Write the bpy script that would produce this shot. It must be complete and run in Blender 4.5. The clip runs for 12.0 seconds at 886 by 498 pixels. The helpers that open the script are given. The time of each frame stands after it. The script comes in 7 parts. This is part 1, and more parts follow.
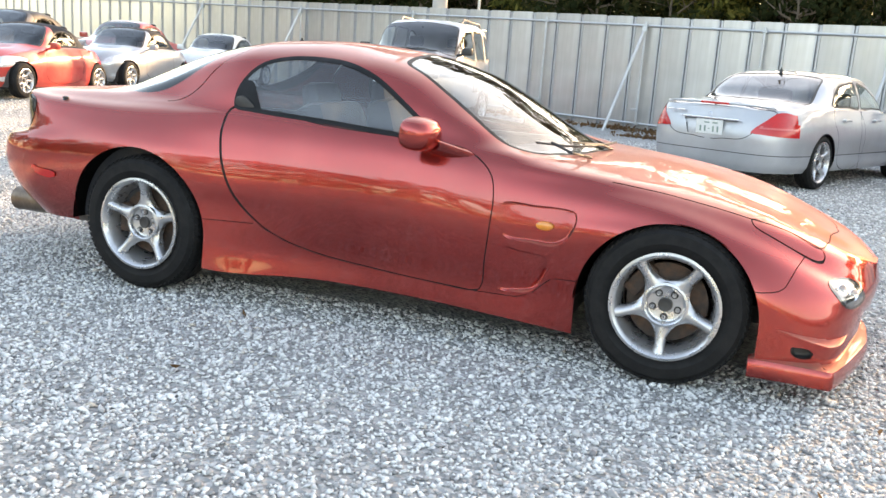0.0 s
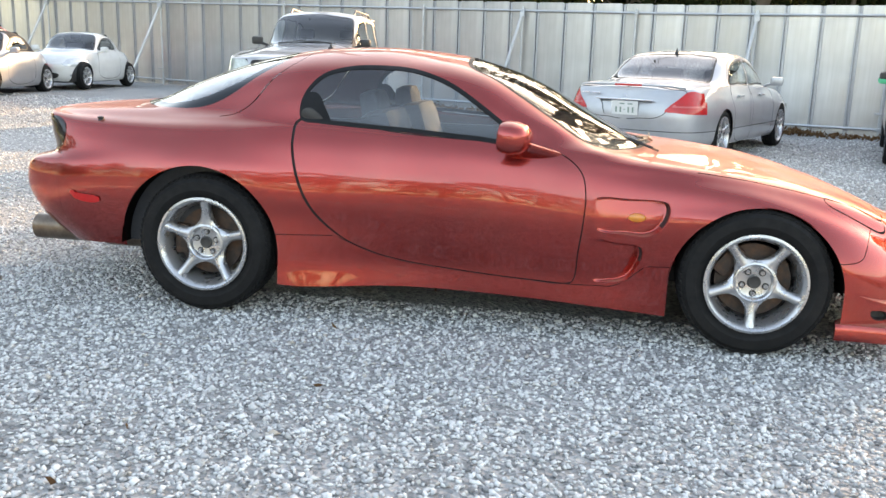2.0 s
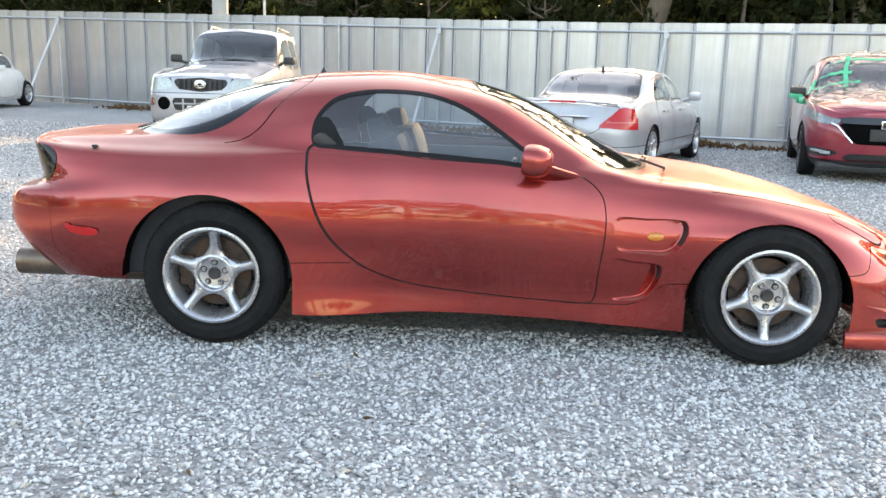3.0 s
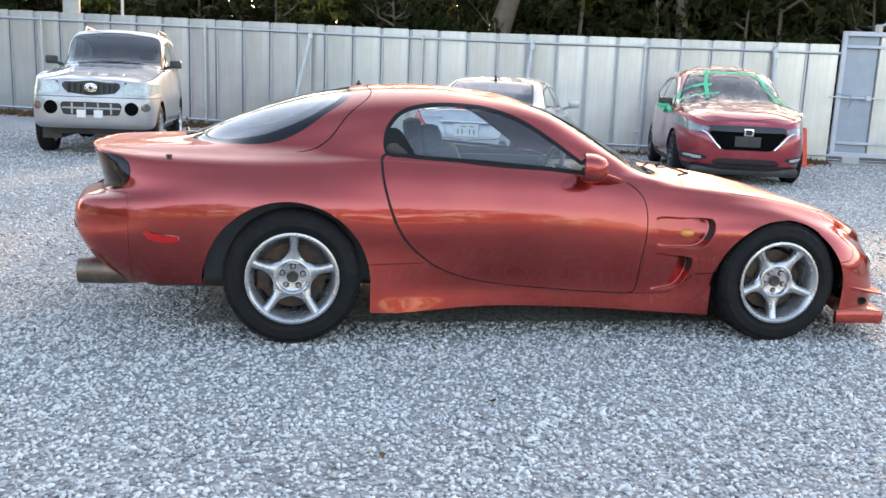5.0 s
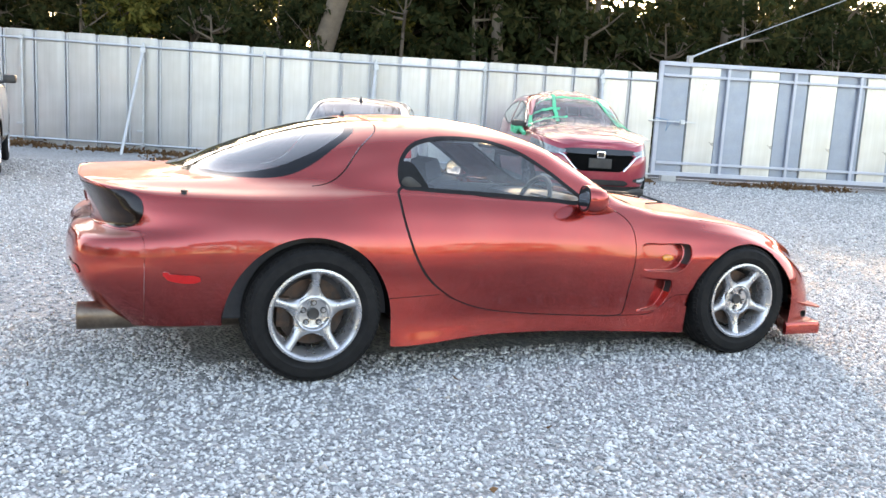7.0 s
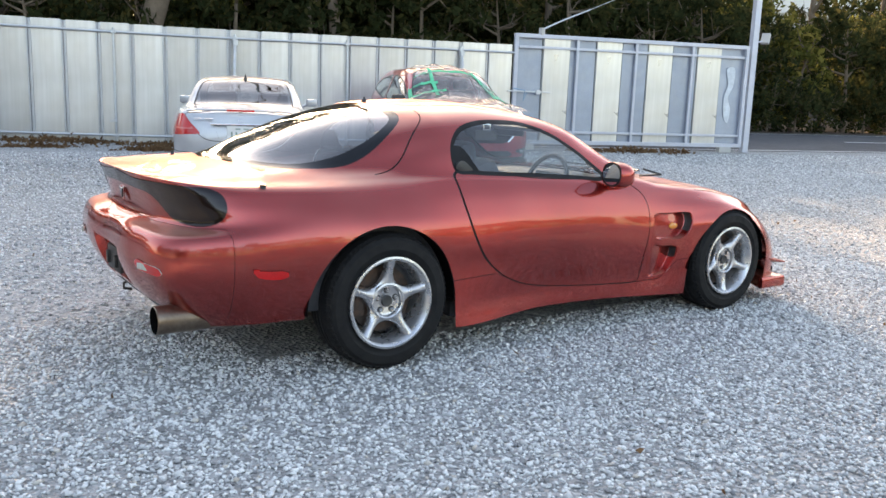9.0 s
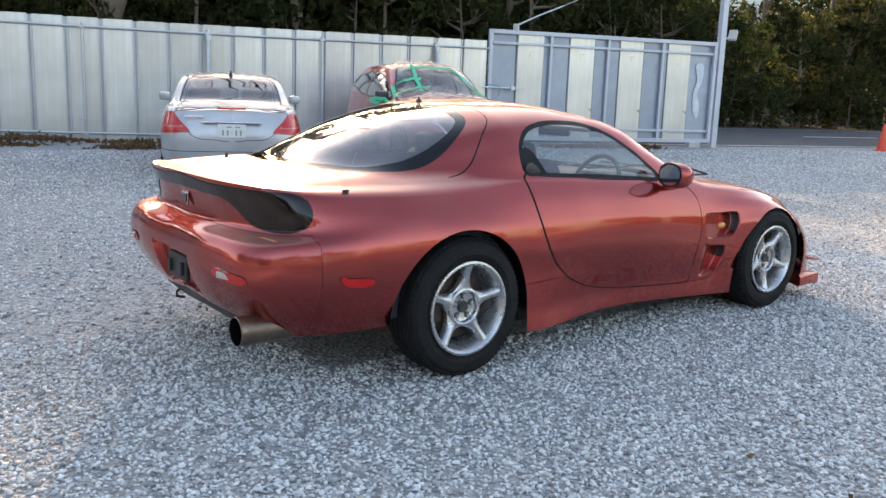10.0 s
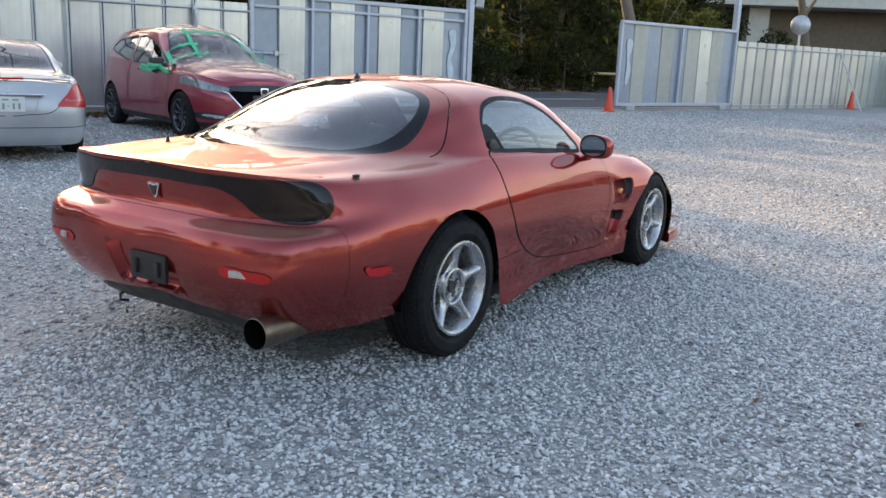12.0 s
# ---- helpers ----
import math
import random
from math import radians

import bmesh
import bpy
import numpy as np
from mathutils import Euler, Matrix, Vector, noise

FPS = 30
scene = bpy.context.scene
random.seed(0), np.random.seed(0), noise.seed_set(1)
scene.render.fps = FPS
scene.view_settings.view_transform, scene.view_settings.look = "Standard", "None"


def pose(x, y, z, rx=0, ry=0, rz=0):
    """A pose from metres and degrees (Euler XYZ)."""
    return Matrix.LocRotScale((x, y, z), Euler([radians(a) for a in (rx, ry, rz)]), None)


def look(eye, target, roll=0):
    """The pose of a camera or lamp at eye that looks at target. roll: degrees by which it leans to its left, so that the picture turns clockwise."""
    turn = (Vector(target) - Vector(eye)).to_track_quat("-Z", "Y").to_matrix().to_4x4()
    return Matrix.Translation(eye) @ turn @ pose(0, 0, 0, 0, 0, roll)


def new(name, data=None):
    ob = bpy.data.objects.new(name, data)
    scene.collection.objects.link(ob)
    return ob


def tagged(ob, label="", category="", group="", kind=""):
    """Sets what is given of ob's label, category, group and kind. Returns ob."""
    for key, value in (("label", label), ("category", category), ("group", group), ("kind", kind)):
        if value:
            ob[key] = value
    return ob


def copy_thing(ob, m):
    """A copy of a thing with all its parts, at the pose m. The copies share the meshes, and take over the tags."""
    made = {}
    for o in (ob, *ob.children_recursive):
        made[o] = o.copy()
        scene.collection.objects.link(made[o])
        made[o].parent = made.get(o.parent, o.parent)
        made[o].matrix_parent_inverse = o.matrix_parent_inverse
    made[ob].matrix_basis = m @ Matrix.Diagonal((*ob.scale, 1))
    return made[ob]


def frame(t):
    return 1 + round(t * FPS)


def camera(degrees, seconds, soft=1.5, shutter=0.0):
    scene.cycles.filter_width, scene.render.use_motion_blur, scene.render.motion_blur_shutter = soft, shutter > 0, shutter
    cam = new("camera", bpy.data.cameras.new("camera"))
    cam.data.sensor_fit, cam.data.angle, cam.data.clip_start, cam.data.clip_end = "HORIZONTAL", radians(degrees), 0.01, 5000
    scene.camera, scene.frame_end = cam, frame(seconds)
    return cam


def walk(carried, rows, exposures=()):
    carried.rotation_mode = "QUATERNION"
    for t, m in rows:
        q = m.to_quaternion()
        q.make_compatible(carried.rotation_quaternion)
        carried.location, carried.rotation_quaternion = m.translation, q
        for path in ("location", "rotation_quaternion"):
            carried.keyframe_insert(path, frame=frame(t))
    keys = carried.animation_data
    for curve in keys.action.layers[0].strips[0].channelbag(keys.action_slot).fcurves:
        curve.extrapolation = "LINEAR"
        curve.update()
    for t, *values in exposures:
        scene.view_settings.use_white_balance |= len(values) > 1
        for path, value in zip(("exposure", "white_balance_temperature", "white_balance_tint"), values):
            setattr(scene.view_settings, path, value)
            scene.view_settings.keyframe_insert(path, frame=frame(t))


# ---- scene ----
cam = camera(54.1, 12.0)
METRES, EYE, TILT, LEAN, TURN = 7.937, 1.5, 0.0, 0.0, 0.0
PATH = [
    (0, (1.501, -4.13, 1.169), (0.832, -2.293, 0.747), 4.0),
    (0.5, (1.295, -4.207, 1.165), (0.766, -2.328, 0.727), 3.0),
    (1, (1.018, -4.263, 1.189), (0.572, -2.362, 0.761), 2.6),
    (1.5, (0.755, -4.424, 1.204), (0.389, -2.503, 0.784), 2.8),
    (2, (0.52, -4.498, 1.206), (0.191, -2.575, 0.769), 1.8),
    (2.5, (0.234, -4.48, 1.231), (-0.011, -2.543, 0.8), 1.5),
    (2.7, (0.133, -4.503, 1.231), (-0.054, -2.555, 0.818), 1.6),
    (4.3, (-0.776, -4.709, 1.24), (-0.558, -2.758, 0.86), 1.4),
    (4.5, (-0.906, -4.784, 1.252), (-0.658, -2.836, 0.871), 1.9),
    (5, (-1.153, -4.838, 1.249), (-0.845, -2.898, 0.871), 2.4),
    (5.5, (-1.422, -4.755, 1.263), (-1.027, -2.828, 0.9), 2.6),
    (6, (-1.7, -4.768, 1.269), (-1.183, -2.868, 0.92), 2.7),
    (6.5, (-1.923, -4.728, 1.262), (-1.259, -2.875, 0.908), 3.0),
    (7, (-2.167, -4.614, 1.288), (-1.413, -2.79, 0.967), 3.3),
    (7.2, (-2.258, -4.595, 1.286), (-1.459, -2.789, 0.97), 3.7),
    (8.8, (-3.176, -4.12, 1.279), (-2.054, -2.5, 0.937), 2.3),
    (9, (-3.24, -4.17, 1.307), (-2.119, -2.554, 0.94), 2.1),
    (9.5, (-3.471, -3.996, 1.298), (-2.292, -2.428, 0.911), 2.6),
    (10, (-3.655, -3.761, 1.313), (-2.443, -2.215, 0.939), 2.1),
    (10.5, (-3.919, -3.603, 1.329), (-2.63, -2.126, 0.931), 1.9),
    (11, (-4.085, -3.358, 1.303), (-2.704, -1.974, 0.886), 2.5),
    (11.5, (-4.217, -3.079, 1.316), (-2.715, -1.828, 0.889), 2.3),
    (12, (-4.422, -2.856, 1.334), (-2.788, -1.788, 0.903), 2.4),
]
# the clip's camera opens and closes its iris, and warms, along the way
LIGHTING = [(0.0, 2.83, 8630, 15), (1.0, 2.8, 8630, 15), (1.5, 2.7, 8580, 15), (2.0, 2.7, 8580, 15), (2.5, 2.88, 8580, 15), (4.3, 2.58, 7740, 16), (5.5, 2.61, 7690, 16), (6.6, 2.77, 7920, 17), (7.1, 2.95, 8070, 17), (8.8, 2.49, 7910, 16), (9.5, 2.51, 7960, 16), (10.0, 2.21, 7560, 16), (10.5, 2.35, 7510, 16), (11.1, 2.39, 7560, 16), (11.5, 2.15, 7460, 16), (12.0, 1.95, 7360, 15)]
walk(cam, [(t, look(eye, target, roll)) for t, eye, target, roll in PATH], LIGHTING)

# ---- world, sun and light ----
SUN_AZ, SUN_EL = (0.50, 1.0), 16.5
sun_dir = Vector((SUN_AZ[0], SUN_AZ[1], 0)).normalized()
sun_vec = (sun_dir * math.cos(radians(SUN_EL)) + Vector((0, 0, math.sin(radians(SUN_EL))))).normalized()
world = bpy.data.worlds.new("world")
scene.world = world
world.use_nodes = True
wn = world.node_tree.nodes
sky = wn.new("ShaderNodeTexSky")
sky.sky_type = "NISHITA"
sky.sun_disc = False
sky.sun_elevation = radians(SUN_EL)
sky.sun_rotation = math.atan2(sun_dir.x, sun_dir.y)
sky.air_density, sky.dust_density, sky.ozone_density = 1.0, 1.35, 0.6
world.node_tree.links.new(sky.outputs[0], wn["Background"].inputs[0])
wn["Background"].inputs[1].default_value = 0.15
sun = new("sun", bpy.data.lights.new("sun", "SUN"))
sun.data.energy, sun.data.angle, sun.data.color = 2.1, radians(1.0), (1.0, 0.74, 0.48)
sun.matrix_world = look(sun_vec * 60, (0, 0, 0))


# ---- materials ----
def node_mat(name):
    m = bpy.data.materials.new(name)
    m.use_nodes = True
    nt = m.node_tree
    return m, nt, nt.nodes["Principled BSDF"]


def ramp_of(nt, fac, stops):
    r = nt.nodes.new("ShaderNodeValToRGB")
    els = r.color_ramp.elements
    while len(els) < len(stops):
        els.new(0.5)
    for e, (pos, col) in zip(els, stops):
        e.position, e.color = pos, (*col, 1)
    nt.links.new(fac, r.inputs[0])
    return r.outputs[0]


def noise_of(nt, scale, detail=4.0, rough=0.6, coords="Object", stretch=None):
    tc = nt.nodes.new("ShaderNodeTexCoord")
    n = nt.nodes.new("ShaderNodeTexNoise")
    n.inputs["Scale"].default_value, n.inputs["Detail"].default_value, n.inputs["Roughness"].default_value = scale, detail, rough
    out = tc.outputs[coords]
    if stretch:
        mp = nt.nodes.new("ShaderNodeMapping")
        mp.inputs["Scale"].default_value = stretch
        nt.links.new(out, mp.inputs[0])
        out = mp.outputs[0]
    nt.links.new(out, n.inputs["Vector"])
    return n.outputs["Fac"]


def mixed(nt, fac, a, b, how="MIX"):
    mx = nt.nodes.new("ShaderNodeMix")
    mx.data_type, mx.blend_type = "RGBA", how
    for sock, v in ((mx.inputs[0], fac), (mx.inputs[6], a), (mx.inputs[7], b)):
        if isinstance(v, (int, float)):
            sock.default_value = v
        elif isinstance(v, tuple):
            sock.default_value = (*v, 1)
        else:
            nt.links.new(v, sock)
    return mx.outputs[2]


def bumped(nt, bsdf, height, strength=0.3, distance=0.005):
    b = nt.nodes.new("ShaderNodeBump")
    b.inputs["Strength"].default_value, b.inputs["Distance"].default_value = strength, distance
    nt.links.new(height, b.inputs["Height"])
    nt.links.new(b.outputs[0], bsdf.inputs["Normal"])


def surface(name, col, rough=0.5, metal=0.0, vary=0.12, scale=6.0, bump=0.0, bump_scale=80.0, coat=0.0, fine=60.0, spread=0.12, dirt=None, dirt_amount=0.0):
    """A worn surface: base colour varied at two scales, roughness varied, fine relief, dirt in patches."""
    m, nt, b = node_mat(name)
    big, small = noise_of(nt, scale), noise_of(nt, fine, 3.0)
    dark, light = tuple(c * (1 - vary) for c in col), tuple(min(1, c * (1 + vary)) for c in col)
    c1 = ramp_of(nt, big, [(0.3, dark), (0.7, light)])
    c2 = ramp_of(nt, small, [(0.3, dark), (0.7, light)])
    c = mixed(nt, 0.4, c1, c2)
    if dirt:
        patch = ramp_of(nt, noise_of(nt, scale * 0.7, 8.0, 0.7), [(0.45, (0, 0, 0)), (0.75, (dirt_amount,) * 3)])
        c = mixed(nt, patch, c, dirt)
    nt.links.new(c, b.inputs["Base Color"])
    rr = ramp_of(nt, noise_of(nt, scale * 2.3, 5.0), [(0.3, (max(0.02, rough - spread),) * 3), (0.7, (min(1, rough + spread),) * 3)])
    nt.links.new(rr, b.inputs["Roughness"])
    b.inputs["Metallic"].default_value = metal
    b.inputs["Coat Weight"].default_value = coat
    b.inputs["Coat Roughness"].default_value = 0.04
    if bump:
        bumped(nt, b, noise_of(nt, bump_scale, 4.0), bump)
    return m


def car_paint(name, col, flake=0.5, rough=0.32, dust=(0.45, 0.36, 0.26), dusty=0.25, coat=1.0, coat_rough=0.012, edge=None, sunlit_dust=0.0):
    """Metallic paint under clear coat, with fine flakes and a film of dust."""
    m, nt, b = node_mat(name)
    dark, light = tuple(c * 0.82 for c in col), tuple(min(1, c * 1.15) for c in col)
    c = mixed(nt, 0.35, ramp_of(nt, noise_of(nt, 1.7), [(0.35, dark), (0.65, light)]), ramp_of(nt, noise_of(nt, 900.0, 2.0), [(0.3, dark), (0.7, light)]))
    film = ramp_of(nt, noise_of(nt, 3.0, 8.0, 0.65), [(0.42, (0, 0, 0)), (0.8, (dusty,) * 3)])
    c = mixed(nt, film, c, dust)
    if sunlit_dust:
        # settled dust in uneven drifts where the panels lie flat; its tan also paints their warm sunlit look
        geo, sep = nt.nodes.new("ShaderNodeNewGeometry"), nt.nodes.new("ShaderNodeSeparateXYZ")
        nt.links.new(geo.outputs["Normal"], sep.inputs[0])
        flat = ramp_of(nt, sep.outputs["Z"], [(0.72, (0, 0, 0)), (0.97, (sunlit_dust,) * 3)])
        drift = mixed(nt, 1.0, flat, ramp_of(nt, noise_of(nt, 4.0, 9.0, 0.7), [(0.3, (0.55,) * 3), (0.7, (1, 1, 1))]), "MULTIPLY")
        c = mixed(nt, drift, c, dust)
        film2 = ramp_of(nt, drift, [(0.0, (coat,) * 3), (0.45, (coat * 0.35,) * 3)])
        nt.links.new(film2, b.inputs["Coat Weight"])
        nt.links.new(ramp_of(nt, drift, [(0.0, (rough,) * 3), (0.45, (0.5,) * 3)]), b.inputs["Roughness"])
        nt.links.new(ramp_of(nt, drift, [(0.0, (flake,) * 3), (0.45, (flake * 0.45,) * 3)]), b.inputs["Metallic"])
    nt.links.new(c, b.inputs["Base Color"])
    if not sunlit_dust:
        b.inputs["Metallic"].default_value, b.inputs["Roughness"].default_value = flake, rough
    if edge:
        b.inputs["Specular Tint"].default_value = (*edge, 1)
    if not sunlit_dust:
        b.inputs["Coat Weight"].default_value = coat
    b.inputs["Coat IOR"].default_value = 1.5
    cr = ramp_of(nt, noise_of(nt, 5.0, 8.0, 0.7), [(0.35, (coat_rough,) * 3), (0.75, (coat_rough + 0.05,) * 3)])
    nt.links.new(cr, b.inputs["Coat Roughness"])
    return m


def glass(name, tint, rough=0.02, clear=0.75, r0=0.05, gloss=1.0, dust=0.0):
    """Thin tinted glass or film: part clear, part gloss, after the angle, with an uneven film of dust."""
    m, nt, b = node_mat(name)
    nt.nodes.remove(b)
    out = nt.nodes["Material Output"]
    tr, gl, mx, lw, pw, ma = (nt.nodes.new("ShaderNode" + k) for k in ("BsdfTransparent", "BsdfGlossy", "MixShader", "LayerWeight", "Math", "Math"))
    tr.inputs[0].default_value = (*[c * clear for c in tint], 1)
    gl.inputs["Color"].default_value = (gloss, gloss, gloss, 1)
    gl.inputs["Roughness"].default_value = rough
    lw.inputs["Blend"].default_value = 0.5
    pw.operation, pw.inputs[1].default_value = "POWER", 3.6
    ma.operation, ma.inputs[1].default_value, ma.inputs[2].default_value = "MULTIPLY_ADD", 1 - r0, r0
    nt.links.new(lw.outputs["Facing"], pw.inputs[0])
    nt.links.new(pw.outputs[0], ma.inputs[0])
    nt.links.new(ma.outputs[0], mx.inputs[0])
    nt.links.new(tr.outputs[0], mx.inputs[1])
    nt.links.new(gl.outputs[0], mx.inputs[2])
    last = mx.outputs[0]
    if dust:
        df, over = nt.nodes.new("ShaderNodeBsdfDiffuse"), nt.nodes.new("ShaderNodeMixShader")
        df.inputs[0].default_value = (0.62, 0.60, 0.55, 1)
        nt.links.new(ramp_of(nt, noise_of(nt, 5.0, 8.0, 0.7), [(0.3, (dust * 0.35,) * 3), (0.75, (dust,) * 3)]), over.inputs[0])
        nt.links.new(last, over.inputs[1])
        nt.links.new(df.outputs[0], over.inputs[2])
        last = over.outputs[0]
    nt.links.new(last, out.inputs[0])
    return m


M = {}
M["orange"] = car_paint("copper_orange_paint", (0.335, 0.033, 0.028), 0.85, 0.27, dusty=0.05, edge=(0.9, 0.44, 0.37), sunlit_dust=0.50)
M["silver"] = car_paint("silver_paint", (0.42, 0.43, 0.45), 0.42, 0.40, dusty=0.08)
M["silver_warm"] = car_paint("pale_silver_paint", (0.36, 0.36, 0.37), 0.5, 0.38, dusty=0.10)
M["red_paint"] = car_paint("deep_red_paint", (0.30, 0.012, 0.03), 0.3, 0.3, dusty=0.12)
M["bright_red"] = car_paint("bright_red_paint", (0.45, 0.03, 0.02), 0.1, 0.35, dusty=0.2)
M["white_paint"] = car_paint("white_car_paint", (0.62, 0.62, 0.60), 0.0, 0.35, dusty=0.12)
M["black_gloss"] = surface("black_gloss", (0.012, 0.012, 0.013), 0.12, 0, 0.3, coat=0.6, spread=0.06, dirt=(0.2, 0.17, 0.13), dirt_amount=0.06)
M["rubber_trim"] = surface("black_window_rubber", (0.005, 0.005, 0.0055), 0.6, 0, 0.25, bump=0.05, bump_scale=300)
M["rubber_trim"].node_tree.nodes["Principled BSDF"].inputs["Specular IOR Level"].default_value = 0.25
M["black_print"] = surface("black_printed_glass", (0.006, 0.006, 0.007), 0.06, 0, 0.3, spread=0.03)
M["black_print"].node_tree.nodes["Principled BSDF"].inputs["Specular IOR Level"].default_value = 0.35
M["black_plastic"] = surface("black_plastic", (0.02, 0.02, 0.021), 0.5, 0, 0.25, bump=0.05, bump_scale=300, dirt=(0.2, 0.17, 0.13), dirt_amount=0.15)
M["grey_plastic"] = surface("grey_plastic", (0.10, 0.10, 0.105), 0.55, 0, 0.2, bump=0.05, bump_scale=300)
M["seam"] = surface("seam_shadow_rubber", (0.008, 0.007, 0.007), 0.8, 0, 0.2)
M["rubber"] = surface("tyre_rubber", (0.009, 0.009, 0.0095), 0.75, 0, 0.3, scale=9, bump=0.15, bump_scale=120, dirt=(0.10, 0.095, 0.085), dirt_amount=0.08)
M["rubber"].node_tree.nodes["Principled BSDF"].inputs["Specular IOR Level"].default_value = 0.22
M["alloy"] = surface("silver_painted_alloy", (0.50, 0.50, 0.51), 0.30, 0.80, 0.10, scale=8, dirt=(0.30, 0.26, 0.22), dirt_amount=0.08)
M["dark_alloy"] = surface("dark_alloy", (0.07, 0.07, 0.075), 0.3, 0.6, 0.15, scale=8)
M["steel_dark"] = surface("rusty_brake_steel", (0.055, 0.042, 0.036), 0.6, 0.5, 0.35, scale=18, dirt=(0.22, 0.10, 0.05), dirt_amount=0.6)
M["chrome"] = surface("chrome", (0.8, 0.8, 0.82), 0.12, 1.0, 0.06)
M["exhaust"] = surface("smoky_steel", (0.20, 0.155, 0.12), 0.40, 0.9, 0.3, scale=12, dirt=(0.10, 0.07, 0.05), dirt_amount=0.6)
M["soot"] = surface("soot", (0.003, 0.003, 0.003), 0.95, 0, 0.3)
M["soot"].node_tree.nodes["Principled BSDF"].inputs["Specular IOR Level"].default_value = 0.05
M["lamp_red"] = surface("red_lens", (0.48, 0.008, 0.008), 0.10, 0, 0.2, coat=0.15, spread=0.05)
M["lamp_pale_red"] = surface("pale_red_lens", (0.55, 0.10, 0.09), 0.12, 0, 0.2, coat=0.15, spread=0.05)
M["lamp_smoke"] = surface("smoked_lens", (0.010, 0.005, 0.005), 0.12, 0, 0.5, scale=9, coat=0.15, spread=0.04)
M["lamp_smoke"].node_tree.nodes["Principled BSDF"].inputs["Specular IOR Level"].default_value = 0.3
M["lamp_mid"] = surface("pale_lens", (0.40, 0.43, 0.40), 0.15, 0.3, 0.3, scale=30, coat=0.6, spread=0.05)
M["lamp_head"] = surface("headlamp_lens", (0.20, 0.22, 0.23), 0.12, 0.4, 0.6, scale=26, coat=0.8, spread=0.05)
M["lamp_dim"] = surface("dim_lens", (0.13, 0.135, 0.14), 0.10, 0.5, 0.4, scale=30, coat=0.8, spread=0.05)
M["lamp_amber"] = surface("amber_lens", (0.65, 0.22, 0.03), 0.15, 0, 0.15, coat=0.6, spread=0.05)
M["lamp_clear"] = surface("clear_lens", (0.55, 0.57, 0.58), 0.12, 0.35, 0.25, scale=25, coat=0.8, spread=0.05)
M["cloth"] = surface("dark_seat_cloth", (0.022, 0.024, 0.030), 0.9, 0, 0.3, bump=0.3, bump_scale=250)
M["trim"] = surface("dark_cabin_trim", (0.030, 0.032, 0.038), 0.65, 0, 0.25, bump=0.2, bump_scale=200)
M["plate"] = surface("number_plate_white", (0.72, 0.73, 0.72), 0.4, 0, 0.06, dirt=(0.4, 0.36, 0.3), dirt_amount=0.25)
M["ink_green"] = surface("green_ink", (0.22, 0.30, 0.26), 0.5, 0, 0.1)
M["glass_side"] = glass("side_glass", (0.86, 0.92, 0.95), clear=0.97, r0=0.08, dust=0.02)
M["glass_rear"] = glass("rear_glass", (0.62, 0.68, 0.70), clear=0.80, r0=0.11, gloss=1.0, dust=0.06)
M["glass_screen"] = glass("windscreen_glass", (0.82, 0.88, 0.88), clear=0.90, r0=0.06, gloss=0.6, dust=0.03)
M["glass_car"] = glass("car_windscreen_glass", (0.82, 0.88, 0.88), clear=0.85, r0=0.07)
M["glass_dark"] = glass("privacy_glass", (0.40, 0.42, 0.45), clear=0.6, r0=0.07)
M["mirror"] = surface("mirror_glass", (0.75, 0.78, 0.80), 0.03, 1.0, 0.03, spread=0.02)


# ---- mesh helpers ----
def mesh_of(name, verts, faces, mat, smooth=True):
    me = bpy.data.meshes.new(name)
    me.from_pydata([tuple(v) for v in verts], [], [tuple(int(i) for i in f) for f in faces])
    me.materials.append(mat)
    if smooth:
        me.shade_smooth()
    me.update()
    return me


def part(name, bm, material, parent, label="", smooth=False, angle=None):
    """Links a bmesh (or a ready mesh) as one mesh object under a thing or a part."""
    if isinstance(bm, bpy.types.Mesh):
        me = bm
    else:
        me = bpy.data.meshes.new(name)
        bmesh.ops.recalc_face_normals(bm, faces=bm.faces[:])
        bm.to_mesh(me)
        bm.free()
        if smooth:
            me.shade_smooth()
            me.set_sharp_from_angle(angle=radians(angle or 38))
    if material is not None:
        me.materials.clear()
        me.materials.append(material)
    ob = new(name, me)
    ob.parent = parent
    return tagged(ob, label)


def thing(name, label, category, group="", kind="", at=None):
    ob = new(name)
    ob.empty_display_size = 0.1
    if at is not None:
        ob.matrix_world = at
    return tagged(ob, label, category, group, kind)


def add_box(bm, lo, hi, bevel=0.0, m=None):
    lo, hi = Vector(lo), Vector(hi)
    r = bmesh.ops.create_cube(bm, size=1.0)
    vs = r["verts"]
    for v in vs:
        v.co = Vector(((v.co[i] + 0.5) * (hi[i] - lo[i]) + lo[i] for i in range(3)))
    if bevel:
        es = list({e for v in vs for e in v.link_edges})
        r2 = bmesh.ops.bevel(bm, geom=es, offset=bevel, segments=2, affect="EDGES", profile=0.6)
        vs = list({v for f in r2["faces"] for v in f.verts} | {v for v in vs if v.is_valid})
    if m is not None:
        bmesh.ops.transform(bm, matrix=m, verts=[v for v in vs if v.is_valid])
    return vs


def box(lo, hi, bevel=0.0, m=None):
    bm = bmesh.new()
    add_box(bm, lo, hi, bevel, m)
    return bm


